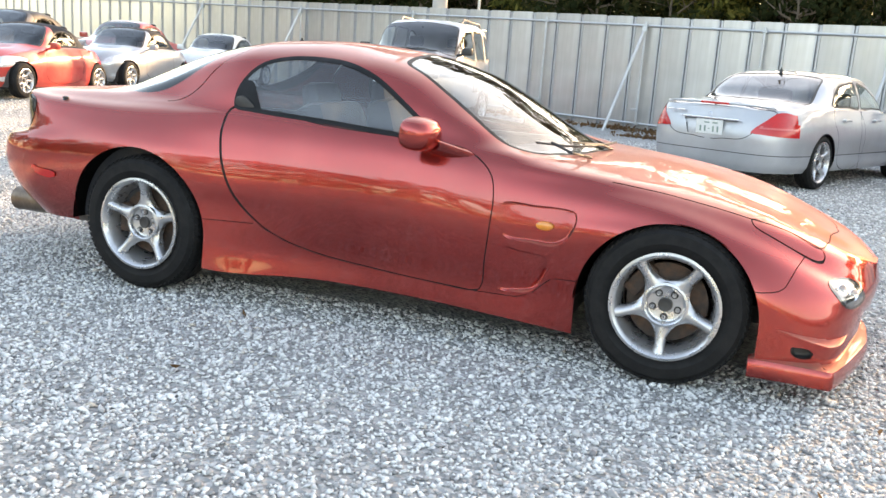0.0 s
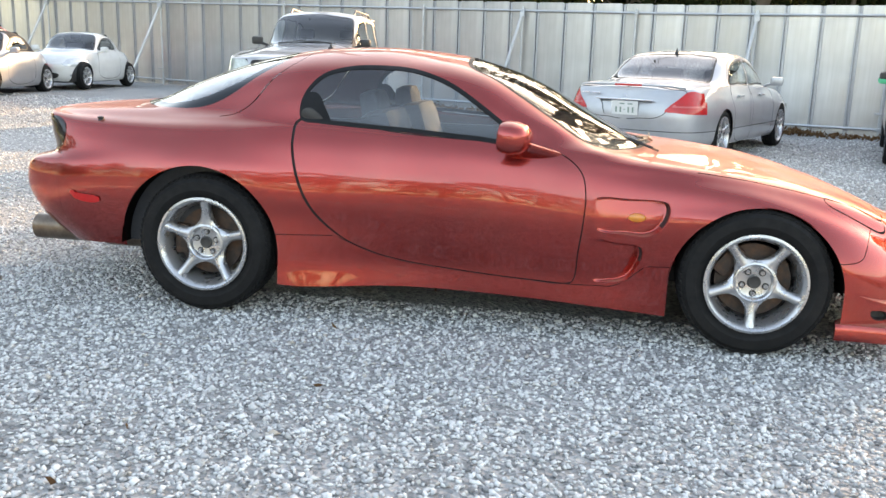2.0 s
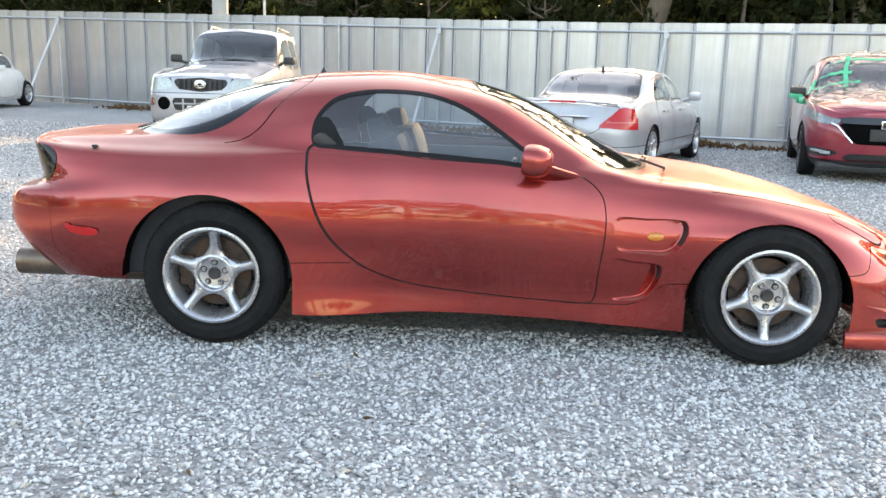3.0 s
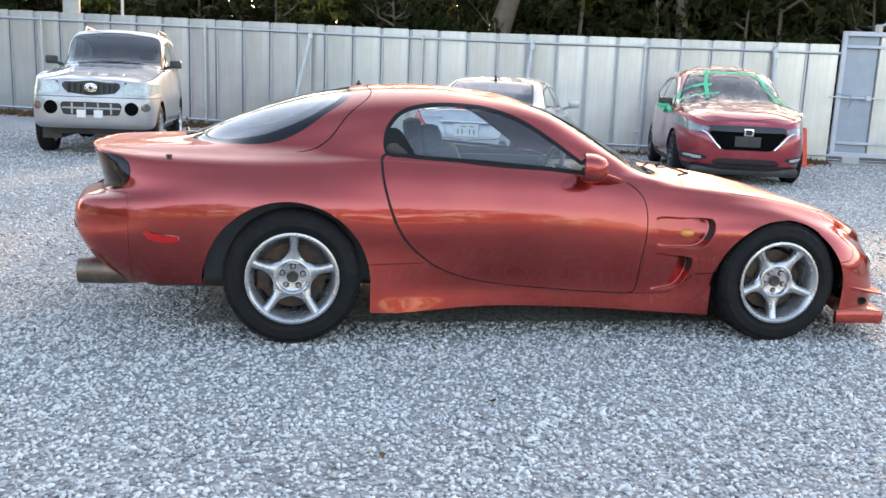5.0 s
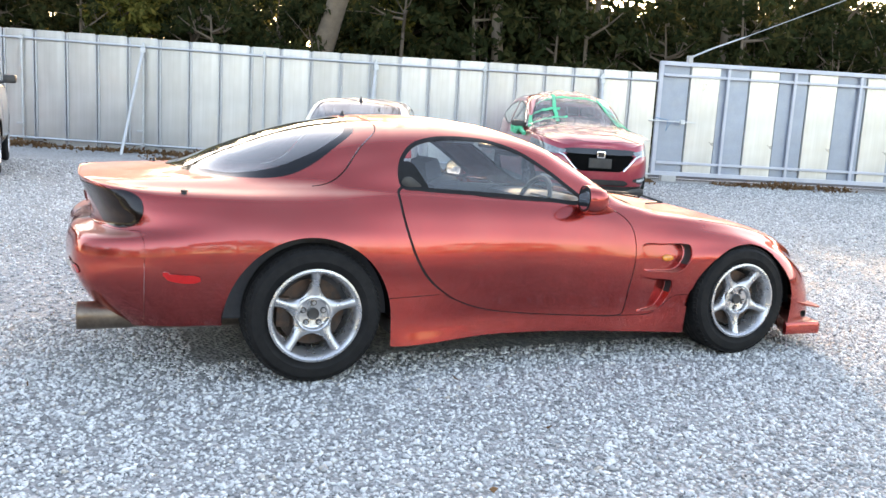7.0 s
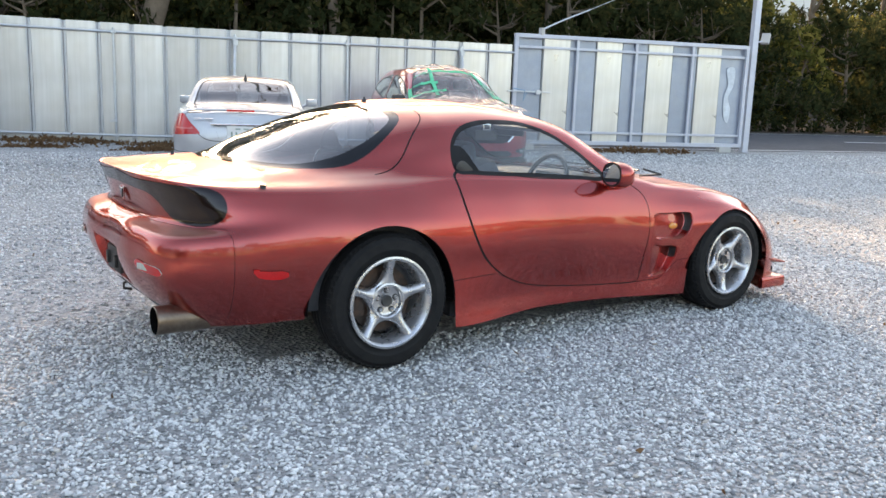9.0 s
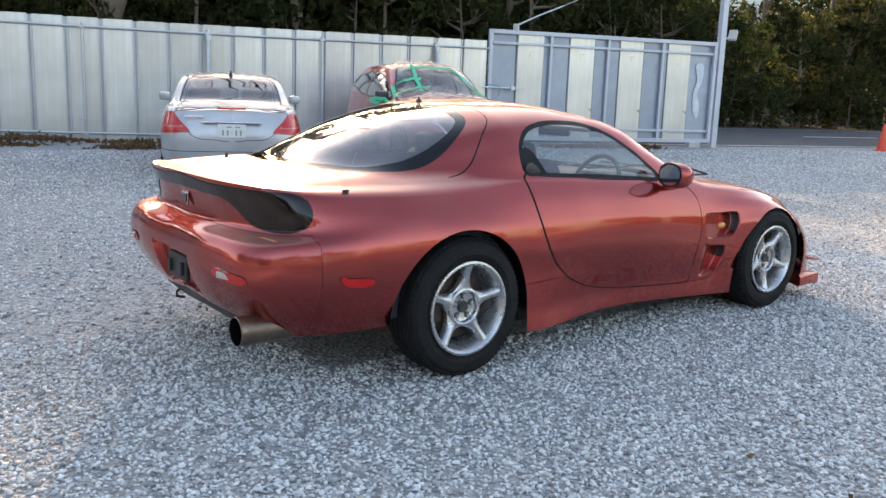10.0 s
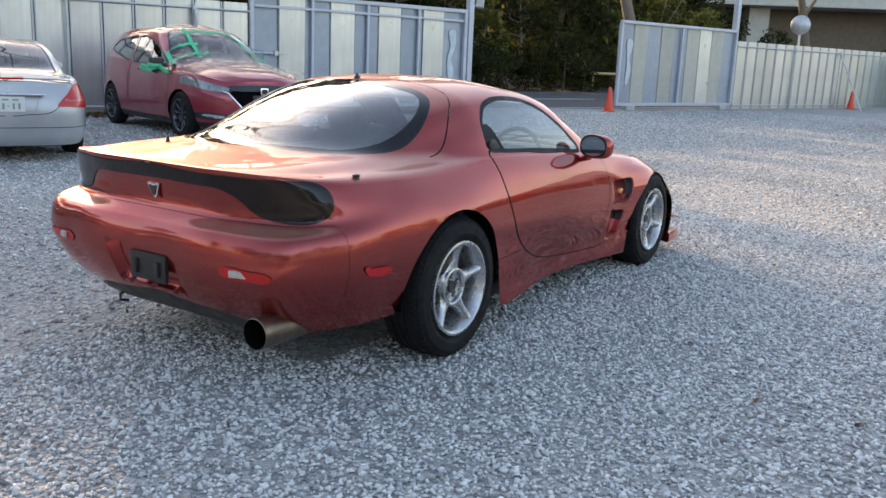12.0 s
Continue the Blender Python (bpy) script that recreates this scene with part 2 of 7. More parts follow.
def add_tube(bm, pts, r, n=10, cap=True):
    """A round bar along points; r one radius or one for each point."""
    pts = [Vector(p) for p in pts]
    rs = [float(q) for q in r] if isinstance(r, (list, tuple)) else [float(r)] * len(pts)
    rings, side = [], None
    for i, p in enumerate(pts):
        d = (pts[min(i + 1, len(pts) - 1)] - pts[max(i - 1, 0)]).normalized()
        if side is None:
            side = d.orthogonal().normalized()
        side = (side - d * side.dot(d)).normalized()
        up = d.cross(side)
        rings.append([bm.verts.new(p + rs[i] * (math.cos(a) * side + math.sin(a) * up)) for a in (2 * math.pi * k / n for k in range(n))])
    for a, b in zip(rings, rings[1:]):
        for k in range(n):
            bm.faces.new((a[k], a[(k + 1) % n], b[(k + 1) % n], b[k]))
    if cap:
        bm.faces.new(rings[0][::-1])
        bm.faces.new(rings[-1])


def tube(pts, r, n=10, cap=True):
    bm = bmesh.new()
    add_tube(bm, pts, r, n, cap)
    return bm


def add_lathe(bm, profile, n=40, axis="y", at=(0, 0, 0), closed=False):
    """Turns (radius, along) pairs round an axis."""
    at = Vector(at)
    rings = []
    for r, h in profile:
        ring = []
        for k in range(n):
            a = 2 * math.pi * k / n
            c, s = r * math.cos(a), r * math.sin(a)
            ring.append(bm.verts.new(at + Vector({"y": (c, h, s), "z": (c, s, h), "x": (h, c, s)}[axis])))
        rings.append(ring)
    pairs = list(zip(rings, rings[1:])) + ([(rings[-1], rings[0])] if closed else [])
    for a, b in pairs:
        for k in range(n):
            bm.faces.new((a[k], a[(k + 1) % n], b[(k + 1) % n], b[k]))
    return rings


def lathe(profile, n=40, axis="y", at=(0, 0, 0), closed=False, caps=True):
    bm = bmesh.new()
    rings = add_lathe(bm, profile, n, axis, at, closed)
    if caps and not closed:
        bm.faces.new(rings[0])
        bm.faces.new(rings[-1][::-1])
    return bm


def prism(outline, thick, m=None, bevel=0.0):
    """A slab from a closed outline in x, z, from y = 0 to y = thick."""
    bm = bmesh.new()
    vs = [bm.verts.new((x, 0, z)) for x, z in outline]
    f = bm.faces.new(vs)
    r = bmesh.ops.extrude_face_region(bm, geom=[f])
    bmesh.ops.translate(bm, vec=(0, thick, 0), verts=[v for v in r["geom"] if isinstance(v, bmesh.types.BMVert)])
    if bevel:
        bmesh.ops.bevel(bm, geom=bm.edges[:], offset=bevel, segments=2, affect="EDGES", profile=0.6)
    if m is not None:
        bmesh.ops.transform(bm, matrix=m, verts=bm.verts[:])
    return bm


# ---- ground ----
def land(x, y):
    """The yard's height: level round the coupe, rising a little to the north-west."""
    k = min(1.0, max(0.0, (y - 4.0) / 6.0))
    return 0.016 * min(20.0, max(0.0, 2.0 - x)) * k * k * (3 - 2 * k)


def gravel_mat(name, tones, patch):
    m, nt, b = node_mat(name)
    tc = nt.nodes.new("ShaderNodeTexCoord")
    vor = nt.nodes.new("ShaderNodeTexVoronoi")
    vor.inputs["Scale"].default_value = 48
    nt.links.new(tc.outputs["Object"], vor.inputs["Vector"])
    c1 = ramp_of(nt, vor.outputs["Color"], [(0.1, tones[0]), (0.5, tones[1]), (0.9, tones[2])])
    c2 = ramp_of(nt, noise_of(nt, 0.35, 9.0, 0.7), [(0.36, patch[0]), (0.64, patch[1])])
    c = mixed(nt, 0.45, c1, c2)
    nt.links.new(c, b.inputs["Base Color"])
    b.inputs["Roughness"].default_value = 0.9
    bumped(nt, b, vor.outputs["Distance"], 0.9, 0.02)
    return m


M["gravel"] = gravel_mat("crushed_gravel", [(.10, .10, .10), (.32, .32, .315), (.56, .56, .55)], [(.22, .215, .20), (.40, .395, .38)])
xs = np.concatenate([[-900, -300, -120, -60], np.arange(-40, 46, 2.0), [60, 120, 300, 900]])
ys = np.concatenate([[-900, -300, -100, -50], np.arange(-30, 41, 2.0), [60, 120, 300, 900]])
gv = [(x, y, land(x, y)) for y in ys for x in xs]
gf = [(j * len(xs) + i, j * len(xs) + i + 1, (j + 1) * len(xs) + i + 1, (j + 1) * len(xs) + i) for j in range(len(ys) - 1) for i in range(len(xs) - 1)]
ground = new("ground", mesh_of("ground", gv, gf, M["gravel"]))
tagged(ground, "pale grey crushed gravel yard", "ground", kind="structure")


# ---- fence of steel sheets ----
FENCE_A, FENCE_SLOPE = 13.85, -0.318
along = Vector((1, FENCE_SLOPE, 0)).normalized()
out = Vector((-along.y, along.x, 0))
turn = math.degrees(math.atan2(along.y, along.x))


def on_fence(x, off=0.0, z=0.0):
    p = Vector((x, FENCE_A + FENCE_SLOPE * x, 0)) + out * off
    return Vector((p.x, p.y, land(p.x, p.y) + z))


def streaked_zinc(name, col, rough, metal):
    """Galvanised sheet: broad cloudy tone and long faint streaks down the sheet."""
    m, nt, b = node_mat(name)
    tone = ramp_of(nt, noise_of(nt, 1.3, 2.0), [(0.3, tuple(c * 0.86 for c in col)), (0.7, tuple(c * 1.08 for c in col))])
    runs = ramp_of(nt, noise_of(nt, 14.0, 3.0, stretch=(1.0, 1.0, 0.04)), [(0.35, (0.90, 0.90, 0.89)), (0.65, (1, 1, 1))])
    nt.links.new(mixed(nt, 1.0, tone, runs, "MULTIPLY"), b.inputs["Base Color"])
    nt.links.new(ramp_of(nt, noise_of(nt, 2.5, 2.0), [(0.3, (rough - 0.06,) * 3), (0.7, (rough + 0.08,) * 3)]), b.inputs["Roughness"])
    b.inputs["Metallic"].default_value = metal
    return m


M["zinc"] = streaked_zinc("galvanised_sheet", (0.62, 0.615, 0.605), 0.34, 0.65)
M["zinc_pipe"] = surface("galvanised_pipe", (0.48, 0.50, 0.52), 0.45, 0.6, 0.12, scale=5)


# ---- bodywork: a smooth skin from a few guide lines, then cut along outlines ----
def glide(ts, ps, t):
    """Catmull-Rom through the rows of ps at the parameters ts, with finite-difference slopes."""
    ts, ps, t = np.asarray(ts, float), np.asarray(ps, float), np.asarray(t, float)
    if ps.ndim == 1:
        ps = ps[:, None]
    h = np.diff(ts)
    d = np.diff(ps, axis=0) / h[:, None]
    m = np.empty_like(ps)
    m[0], m[-1] = d[0], d[-1]
    m[1:-1] = (d[:-1] * h[1:, None] + d[1:] * h[:-1, None]) / (h[1:] + h[:-1])[:, None]
    i = np.clip(np.searchsorted(ts, t, side="right") - 1, 0, len(h) - 1)
    s, hh = ((t - ts[i]) / h[i])[:, None], h[i][:, None]
    return (2 * s**3 - 3 * s**2 + 1) * ps[i] + (s**3 - 2 * s**2 + s) * hh * m[i] + (-2 * s**3 + 3 * s**2) * ps[i + 1] + (s**3 - s**2) * hh * m[i + 1]


def steady(keys, x):
    """Monotone cubic through (x, value) keys."""
    k = np.asarray(keys, float)
    xs, ys = k[:, 0], k[:, 1]
    h, d = np.diff(xs), np.diff(ys) / np.diff(xs)
    m = np.zeros_like(ys)
    m[0], m[-1] = d[0], d[-1]
    same = d[:-1] * d[1:] > 0
    w1, w2 = 2 * h[1:] + h[:-1], h[1:] + 2 * h[:-1]
    m[1:-1][same] = ((w1 + w2) / (w1 / np.where(d[:-1] == 0, 1, d[:-1]) + w2 / np.where(d[1:] == 0, 1, d[1:])))[same]
    x = np.clip(x, xs[0], xs[-1])
    i = np.clip(np.searchsorted(xs, x, side="right") - 1, 0, len(h) - 1)
    s, hh = (x - xs[i]) / h[i], h[i]
    return (2 * s**3 - 3 * s**2 + 1) * ys[i] + (s**3 - 2 * s**2 + s) * hh * m[i] + (-2 * s**3 + 3 * s**2) * ys[i + 1] + (s**3 - s**2) * hh * m[i + 1]


def smoothstep(a, b, x):
    t = np.clip((x - a) / (b - a), 0, 1)
    return t * t * (3 - 2 * t)


def loop(pts, per=7):
    """A smooth closed outline through a few points."""
    p = np.asarray(pts, float)
    q = np.concatenate([p[-2:], p, p[:2]])
    t = np.concatenate([[0], np.cumsum(np.sqrt(np.linalg.norm(np.diff(q, axis=0), axis=1)) + 1e-6)])
    ts = np.concatenate([np.linspace(t[i], t[i + 1], per, endpoint=False) for i in range(2, 2 + len(p))])
    return glide(t, q, ts)


def inside(poly, a, b):
    """Signed distance to a closed outline, negative inside."""
    poly = np.asarray(poly, float)
    q = np.stack([a, b], 1)
    best, odd = np.full(len(q), 1e9), np.zeros(len(q), bool)
    for p0, p1 in zip(poly, np.roll(poly, -1, axis=0)):
        e, w = p1 - p0, q - p0
        s = np.clip((w @ e) / max(e @ e, 1e-12), 0, 1)
        best = np.minimum(best, ((w - s[:, None] * e) ** 2).sum(1))
        c = (p0[1] > q[:, 1]) != (p1[1] > q[:, 1])
        if abs(e[1]) > 1e-12:
            odd ^= c & (q[:, 0] < p0[0] + (q[:, 1] - p0[1]) * e[0] / e[1])
    return np.where(odd, -1, 1) * np.sqrt(best)


class Skin:
    """The half of a car's skin on the side of negative y, which is cut into panels and mirrored."""

    def __init__(self, rows, upper, columns, low_steps, up_steps, round_at=0.45):
        rows = [np.asarray(r, float) for r in rows]
        mid = rows[len(rows) // 2]
        t = np.concatenate([[0], np.cumsum(np.linalg.norm(np.diff(mid, axis=0), axis=1))])
        u = np.linspace(0, t[-1], columns)
        guides = np.stack([self.across(t, r, u) for r in rows])
        top = guides[-1]
        x, sy, sz = top[:, 0], np.abs(top[:, 1]), top[:, 2]
        w = smoothstep(0, round_at, sy)
        high = []
        for frac, zs in upper:
            high.append(np.stack([x, -sy * steady(frac, x), sz + w * (steady(zs, x) - sz)], 1))
        ctrl = np.concatenate([guides, np.stack(high)])
        ghost = ctrl[-2] * (1, -1, 1)
        ctrl2 = np.concatenate([ctrl, ghost[None]])
        nlow, nup = len(rows) - 1, len(upper)
        v = np.concatenate([np.linspace(0, nlow, nlow * low_steps, endpoint=False), np.linspace(nlow, nlow + nup, nup * up_steps + 1)])
        k = len(ctrl2)
        flat = glide(np.arange(k), ctrl2.reshape(k, -1), v).reshape(len(v), columns, 3)
        flat[-1, :, 1] = 0
        self.grid, self.per = flat, np.broadcast_to(u, flat.shape[:2])
        self.level = np.broadcast_to(v[:, None], flat.shape[:2])
        du, dv = np.gradient(flat, axis=1), np.gradient(flat, axis=0)
        n = np.cross(du, dv)
        n /= np.linalg.norm(n, axis=2, keepdims=True) + 1e-12
        side = n[len(v) // 3, columns // 2, 1]
        if side > 0:
            n = -n
        # even out the directions where the columns run together at nose and tail
        fore = t[-1] - u[None, :] < .62
        soft = np.where(fore, smoothstep(.60, .40, np.abs(flat[:, :, 1])), smoothstep(.34, .14, np.abs(flat[:, :, 1])) * (u[None, :] < .7)) * (np.arange(len(v))[:, None] > (nlow - 3) * low_steps)
        for _ in range(40):
            ext = np.pad(n, ((1, 1), (1, 1), (0, 0)), mode="edge")
            n = n + soft[..., None] * ((ext[:-2, 1:-1] + ext[2:, 1:-1] + ext[1:-1, :-2] + ext[1:-1, 2:]) / 4 - n)
        n /= np.linalg.norm(n, axis=2, keepdims=True) + 1e-12
        self.bm = bmesh.new()
        lay = self.bm.verts.layers
        self.ln, self.lp, self.lv = lay.float_vector.new("n"), lay.float.new("p"), lay.float.new("v")
        rowsn, cols = flat.shape[:2]
        vs = []
        for j in range(rowsn):
            for i in range(cols):
                b = self.bm.verts.new(flat[j, i])
                b[self.ln], b[self.lp], b[self.lv] = n[j, i], u[i], v[j]
                vs.append(b)
        for j in range(rowsn - 1):
            for i in range(cols - 1):
                a = j * cols + i
                q = (vs[a], vs[a + cols], vs[a + cols + 1], vs[a + 1]) if side > 0 else (vs[a], vs[a + 1], vs[a + cols + 1], vs[a + cols])
                self.bm.faces.new(q)
        # the columns meet in one point at either end
        bmesh.ops.remove_doubles(self.bm, verts=self.bm.verts[:], dist=0.0004)
        self.bm.verts.index_update()
        self.groups = {}

    @staticmethod
    def across(t, r, u):
        return glide(t, r, u)

    def arrays(self):
        vs = self.bm.verts
        co = np.array([v.co[:] for v in vs])
        p = np.array([v[self.lp] for v in vs])
        lv = np.array([v[self.lv] for v in vs])
        return co[:, 0], co[:, 1], co[:, 2], p, lv

    def cut(self, f):
        """Splits the faces along f = 0."""
        bm = self.bm
        bm.verts.index_update()
        val = f(*self.arrays())
        val = np.where(np.abs(val) < 1e-6, 1e-6, val)
        fresh = []
        for e in bm.edges[:]:
            a, b = e.verts
            va, vb = val[a.index], val[b.index]
            if va * vb < 0:
                _, nv = bmesh.utils.edge_split(e, a, va / (va - vb))
                fresh.append(nv)
        bmesh.ops.connect_verts(bm, verts=fresh, check_degenerate=False)
        bm.verts.index_update()

    def centres(self):
        cs, ps, ls = [], [], []
        for f in self.bm.faces:
            cs.append(f.calc_center_median()[:])
            k = len(f.verts)
            ps.append(sum(v[self.lp] for v in f.verts) / k)
            ls.append(sum(v[self.lv] for v in f.verts) / k)
        c = np.array(cs)
        return c[:, 0], c[:, 1], c[:, 2], np.array(ps), np.array(ls)

    def sort(self, rules):
        """rules: (group, test) in order of precedence; the rest is 'body'."""
        where = self.centres()
        name = np.full(len(where[0]), "body", dtype=object)
        left = np.ones(len(name), bool)
        for g, test in rules:
            hit = left & test(*where)
            name[hit] = g
            left &= ~hit
        self.groups = {}
        for f, g in zip(self.bm.faces, name):
            self.groups.setdefault(g, []).append(f)

    def mesh(self, group, mat, side=0, push=0.0, keep_normals=True):
        """One group as a mesh: side -1 right, 1 left, 0 both halves as one. push: metres along the normal."""
        index, verts, norms, faces = {}, [], [], []
        for s in ((-1, 1) if side == 0 else (side,)):
            for f in self.groups.get(group, ()):
                ring = []
                for v in f.verts:
                    mid = abs(v.co.y) < 1e-4
                    key = (v.index, 0 if mid else s)
                    if key not in index:
                        index[key] = len(verts)
                        n = Vector(v[self.ln])
                        c = v.co + n * push
                        verts.append((c.x, c.y * -s, c.z))
                        nn = (n.x, 0.0 if mid else n.y * -s, n.z)
                        norms.append(nn)
                    ring.append(index[key])
                faces.append(ring if s == -1 else ring[::-1])
        me = mesh_of(group, verts, faces, mat)
        if keep_normals and len(verts):
            me.normals_split_custom_set_from_vertices(norms)
        return me

    def shift(self, f, depth):
        """Moves the verts where f < 0 along the normal by depth(x, y, z)."""
        x, y, z, p, lv = self.arrays()
        val = f(x, y, z, p, lv)
        for v, k in zip(self.bm.verts, val):
            if k < 0:
                v.co += Vector(v[self.ln]) * depth(*v.co)


def side_field(poly, y_max=-0.3, v_lo=None, v_hi=None):
    """A field over the side view (x, z); far positive on faces that are not of the flank."""
    return lambda x, y, z, p, v: np.where(y < y_max, inside(poly, x, z), 1.0)


def top_field(poly, z_min=0.4):
    return lambda x, y, z, p, v: np.where(z > z_min, inside(poly, x, y), 1.0)


def wrap_field(poly, p_max):
    """A field over the way round the tail or nose (p) and z."""
    return lambda x, y, z, p, v: np.where(p < p_max, inside(poly, p, z), 1.0)


def shifted(f, d):
    return lambda *a: f(*a) - d


def arch_field(cx, cz, rx, rz):
    """A wheel arch: an ellipse above the hub's height, upright sides below it."""
    def f(x, y, z, p, v):
        dz = np.maximum(z - cz, 0) / rz
        return np.where((y < -0.45) & (v < 90), np.hypot((x - cx) / rx, dz) * rx - rx, 1.0)
    return f


def front_field(poly, x_min):
    return lambda x, y, z, p, v: np.where(x > x_min, inside(poly, np.abs(y), z), 1.0)


def back_field(poly, x_max):
    return lambda x, y, z, p, v: np.where(x < x_max, inside(poly, np.abs(y), z), 1.0)


# ---- the orange coupe ----
def wheel(parent, radius, width, rim, name="wheel", m=None, spokes=5, rim_mat=None, style="star", fine=False):
    """Tyre, rim with spokes, hub, nuts and brake disc; the outer face looks to -y."""
    w = new(name)
    w.empty_display_size = 0.1
    w.parent = parent
    if m is not None:
        w.matrix_basis = m
    h = width / 2
    side = radius - rim
    prof = [(rim - 0.012, h * 0.72), (rim + 0.006, h * 0.86), (rim + side * 0.35, h * 1.0), (rim + side * 0.7, h * 0.97), (radius - 0.018, h * 0.84), (radius - 0.004, h * 0.70), (radius, h * 0.45)]
    tread = []
    for k in range(4):
        c = h * (0.45 - 0.30 * k)
        tread += [(radius, c - h * 0.02), (radius - 0.007, c - h * 0.05), (radius - 0.007, c - h * 0.10), (radius, c - h * 0.13)] if k < 3 else []
    prof = prof + tread + [(r, -a) for r, a in prof[::-1]]
    part("tyre", lathe(prof, 56, "y", caps=False, closed=True), M["rubber"], w, "black road tyre, dusty", True, 30)
    blocks = bmesh.new()
    for k in range(72 if fine else 0):
        a = 2 * math.pi * k / 72
        for sgn in (-1, 1):
            mm = Matrix.Rotation(-a, 4, "Y") @ Matrix.Translation((radius - 0.010, sgn * h * 0.72, 0)) @ Matrix.Rotation(sgn * 0.28, 4, "Y") @ Matrix.Rotation(sgn * 0.35, 4, "Z")
            add_box(blocks, (-0.006, -h * 0.14, -0.0105), (0.0035, h * 0.14, 0.0105), 0, mm)
    if fine:
        tagged(part("tread", blocks, M["rubber"], w, "tread blocks along the shoulders"), kind="stuff")
    else:
        blocks.free()
    rm = rim_mat or M["alloy"]
    o = -h
    lip = [(rim + 0.004, o * 0.86), (rim + 0.006, o * 0.99), (rim - 0.004, o * 1.01), (rim - 0.012, o * 0.96), (rim - 0.020, o * 0.80), (rim - 0.030, o * 0.45), (rim - 0.035, h * 0.8), (rim - 0.020, h * 0.86), (rim - 0.006, h * 0.86)]
    part("rim", lathe(lip, 56, "y", caps=False, closed=True), rm, w, "", True, 35)
    spk = rim - 0.016
    for k in range(spokes):
        bm = bmesh.new()
        # one spoke: broad at the hub, waisted, flared at the lip, dished inwards, with a raised back
        rings = []
        for s in np.linspace(0, 1, 9):
            r = 0.066 + (spk - 0.066) * s
            half = 0.0195 + 0.046 * (1 - s) ** 4 + 0.006 * s**5 if style == "star" else 0.016 + 0.004 * s
            face = o * (0.66 + 0.24 * s**1.5)
            deep = 0.030 - 0.008 * s
            rings.append([bm.verts.new((q, yy, r)) for q, yy in ((-half, face + 0.016), (-half * 0.55, face + 0.002), (0, face - 0.002), (half * 0.55, face + 0.002), (half, face + 0.016), (half * 0.9, face + deep + 0.02), (-half * 0.9, face + deep + 0.02))])
        for a, b in zip(rings, rings[1:]):
            for j in range(7):
                bm.faces.new((a[j], a[(j + 1) % 7], b[(j + 1) % 7], b[j]))
        bm.faces.new(rings[0]), bm.faces.new(rings[-1][::-1])
        bmesh.ops.transform(bm, matrix=Matrix.Rotation(2 * math.pi * k / spokes, 4, "Y"), verts=bm.verts[:])
        part("spoke", bm, rm, w, "", True, 50)
    hub = lathe([(0.005, o * 0.50), (0.060, o * 0.50), (0.068, o * 0.53), (0.073, o * 0.67), (0.079, o * 0.705), (0.088, o * 0.68), (0.090, o * 0.3), (0.005, o * 0.3)], 44, "y")
    part("hub", hub, rm, w, "", True, 30)
    part("centre_cap", lathe([(0.004, o * 0.60), (0.018, o * 0.60), (0.024, o * 0.62), (0.027, o * 0.60), (0.028, o * 0.45), (0.004, o * 0.45)], 24, "y"), M["black_plastic"], w, "dark centre cap", True, 30)
    for k in range(5 if fine else 0):
        a = 2 * math.pi * k / 5
        at = (0.050 * math.sin(a), 0, 0.050 * math.cos(a))
        well = bmesh.new()
        add_lathe(well, [(0.003, o * 0.505), (0.013, o * 0.505), (0.0135, o * 0.525), (0.0145, o * 0.525), (0.015, o * 0.49)], 14, "y", at)
        part("nut_well", well, M["black_plastic"], w, "", True, 30)
        nut = bmesh.new()
        add_lathe(nut, [(0.002, o * 0.57), (0.0045, o * 0.60), (0.0085, o * 0.60), (0.0095, o * 0.575), (0.0095, o * 0.48)], 6, "y", at)
        part("wheel_nut", nut, M["alloy"], w)
    part("brake_disc", lathe([(0.05, -0.012), (0.155, -0.012), (0.155, 0.012), (0.05, 0.012)], 40, "y"), M["steel_dark"], w, "rusty brake disc", True, 30)
    part("brake_caliper", box((-0.165, -0.04, -0.07), (-0.10, 0.05, 0.07), 0.012), M["steel_dark"], w, "", True)
    return w


def flank(sk, x, z):
    """The skin's y at a place of the side view, by a plane through the nearest points."""
    g = sk.grid.reshape(-1, 3)
    g = g[(g[:, 1] < -.28) & (sk.level.reshape(-1) < 7.6)]
    d = np.hypot(g[:, 0] - x, g[:, 2] - z)
    k = np.argsort(d)[:14]
    w = 1 / (d[k] + .004)
    A = np.stack([np.ones(14), g[k, 0] - x, g[k, 2] - z], 1) * w[:, None]
    return float(np.linalg.lstsq(A, g[k, 1] * w, rcond=None)[0][0])


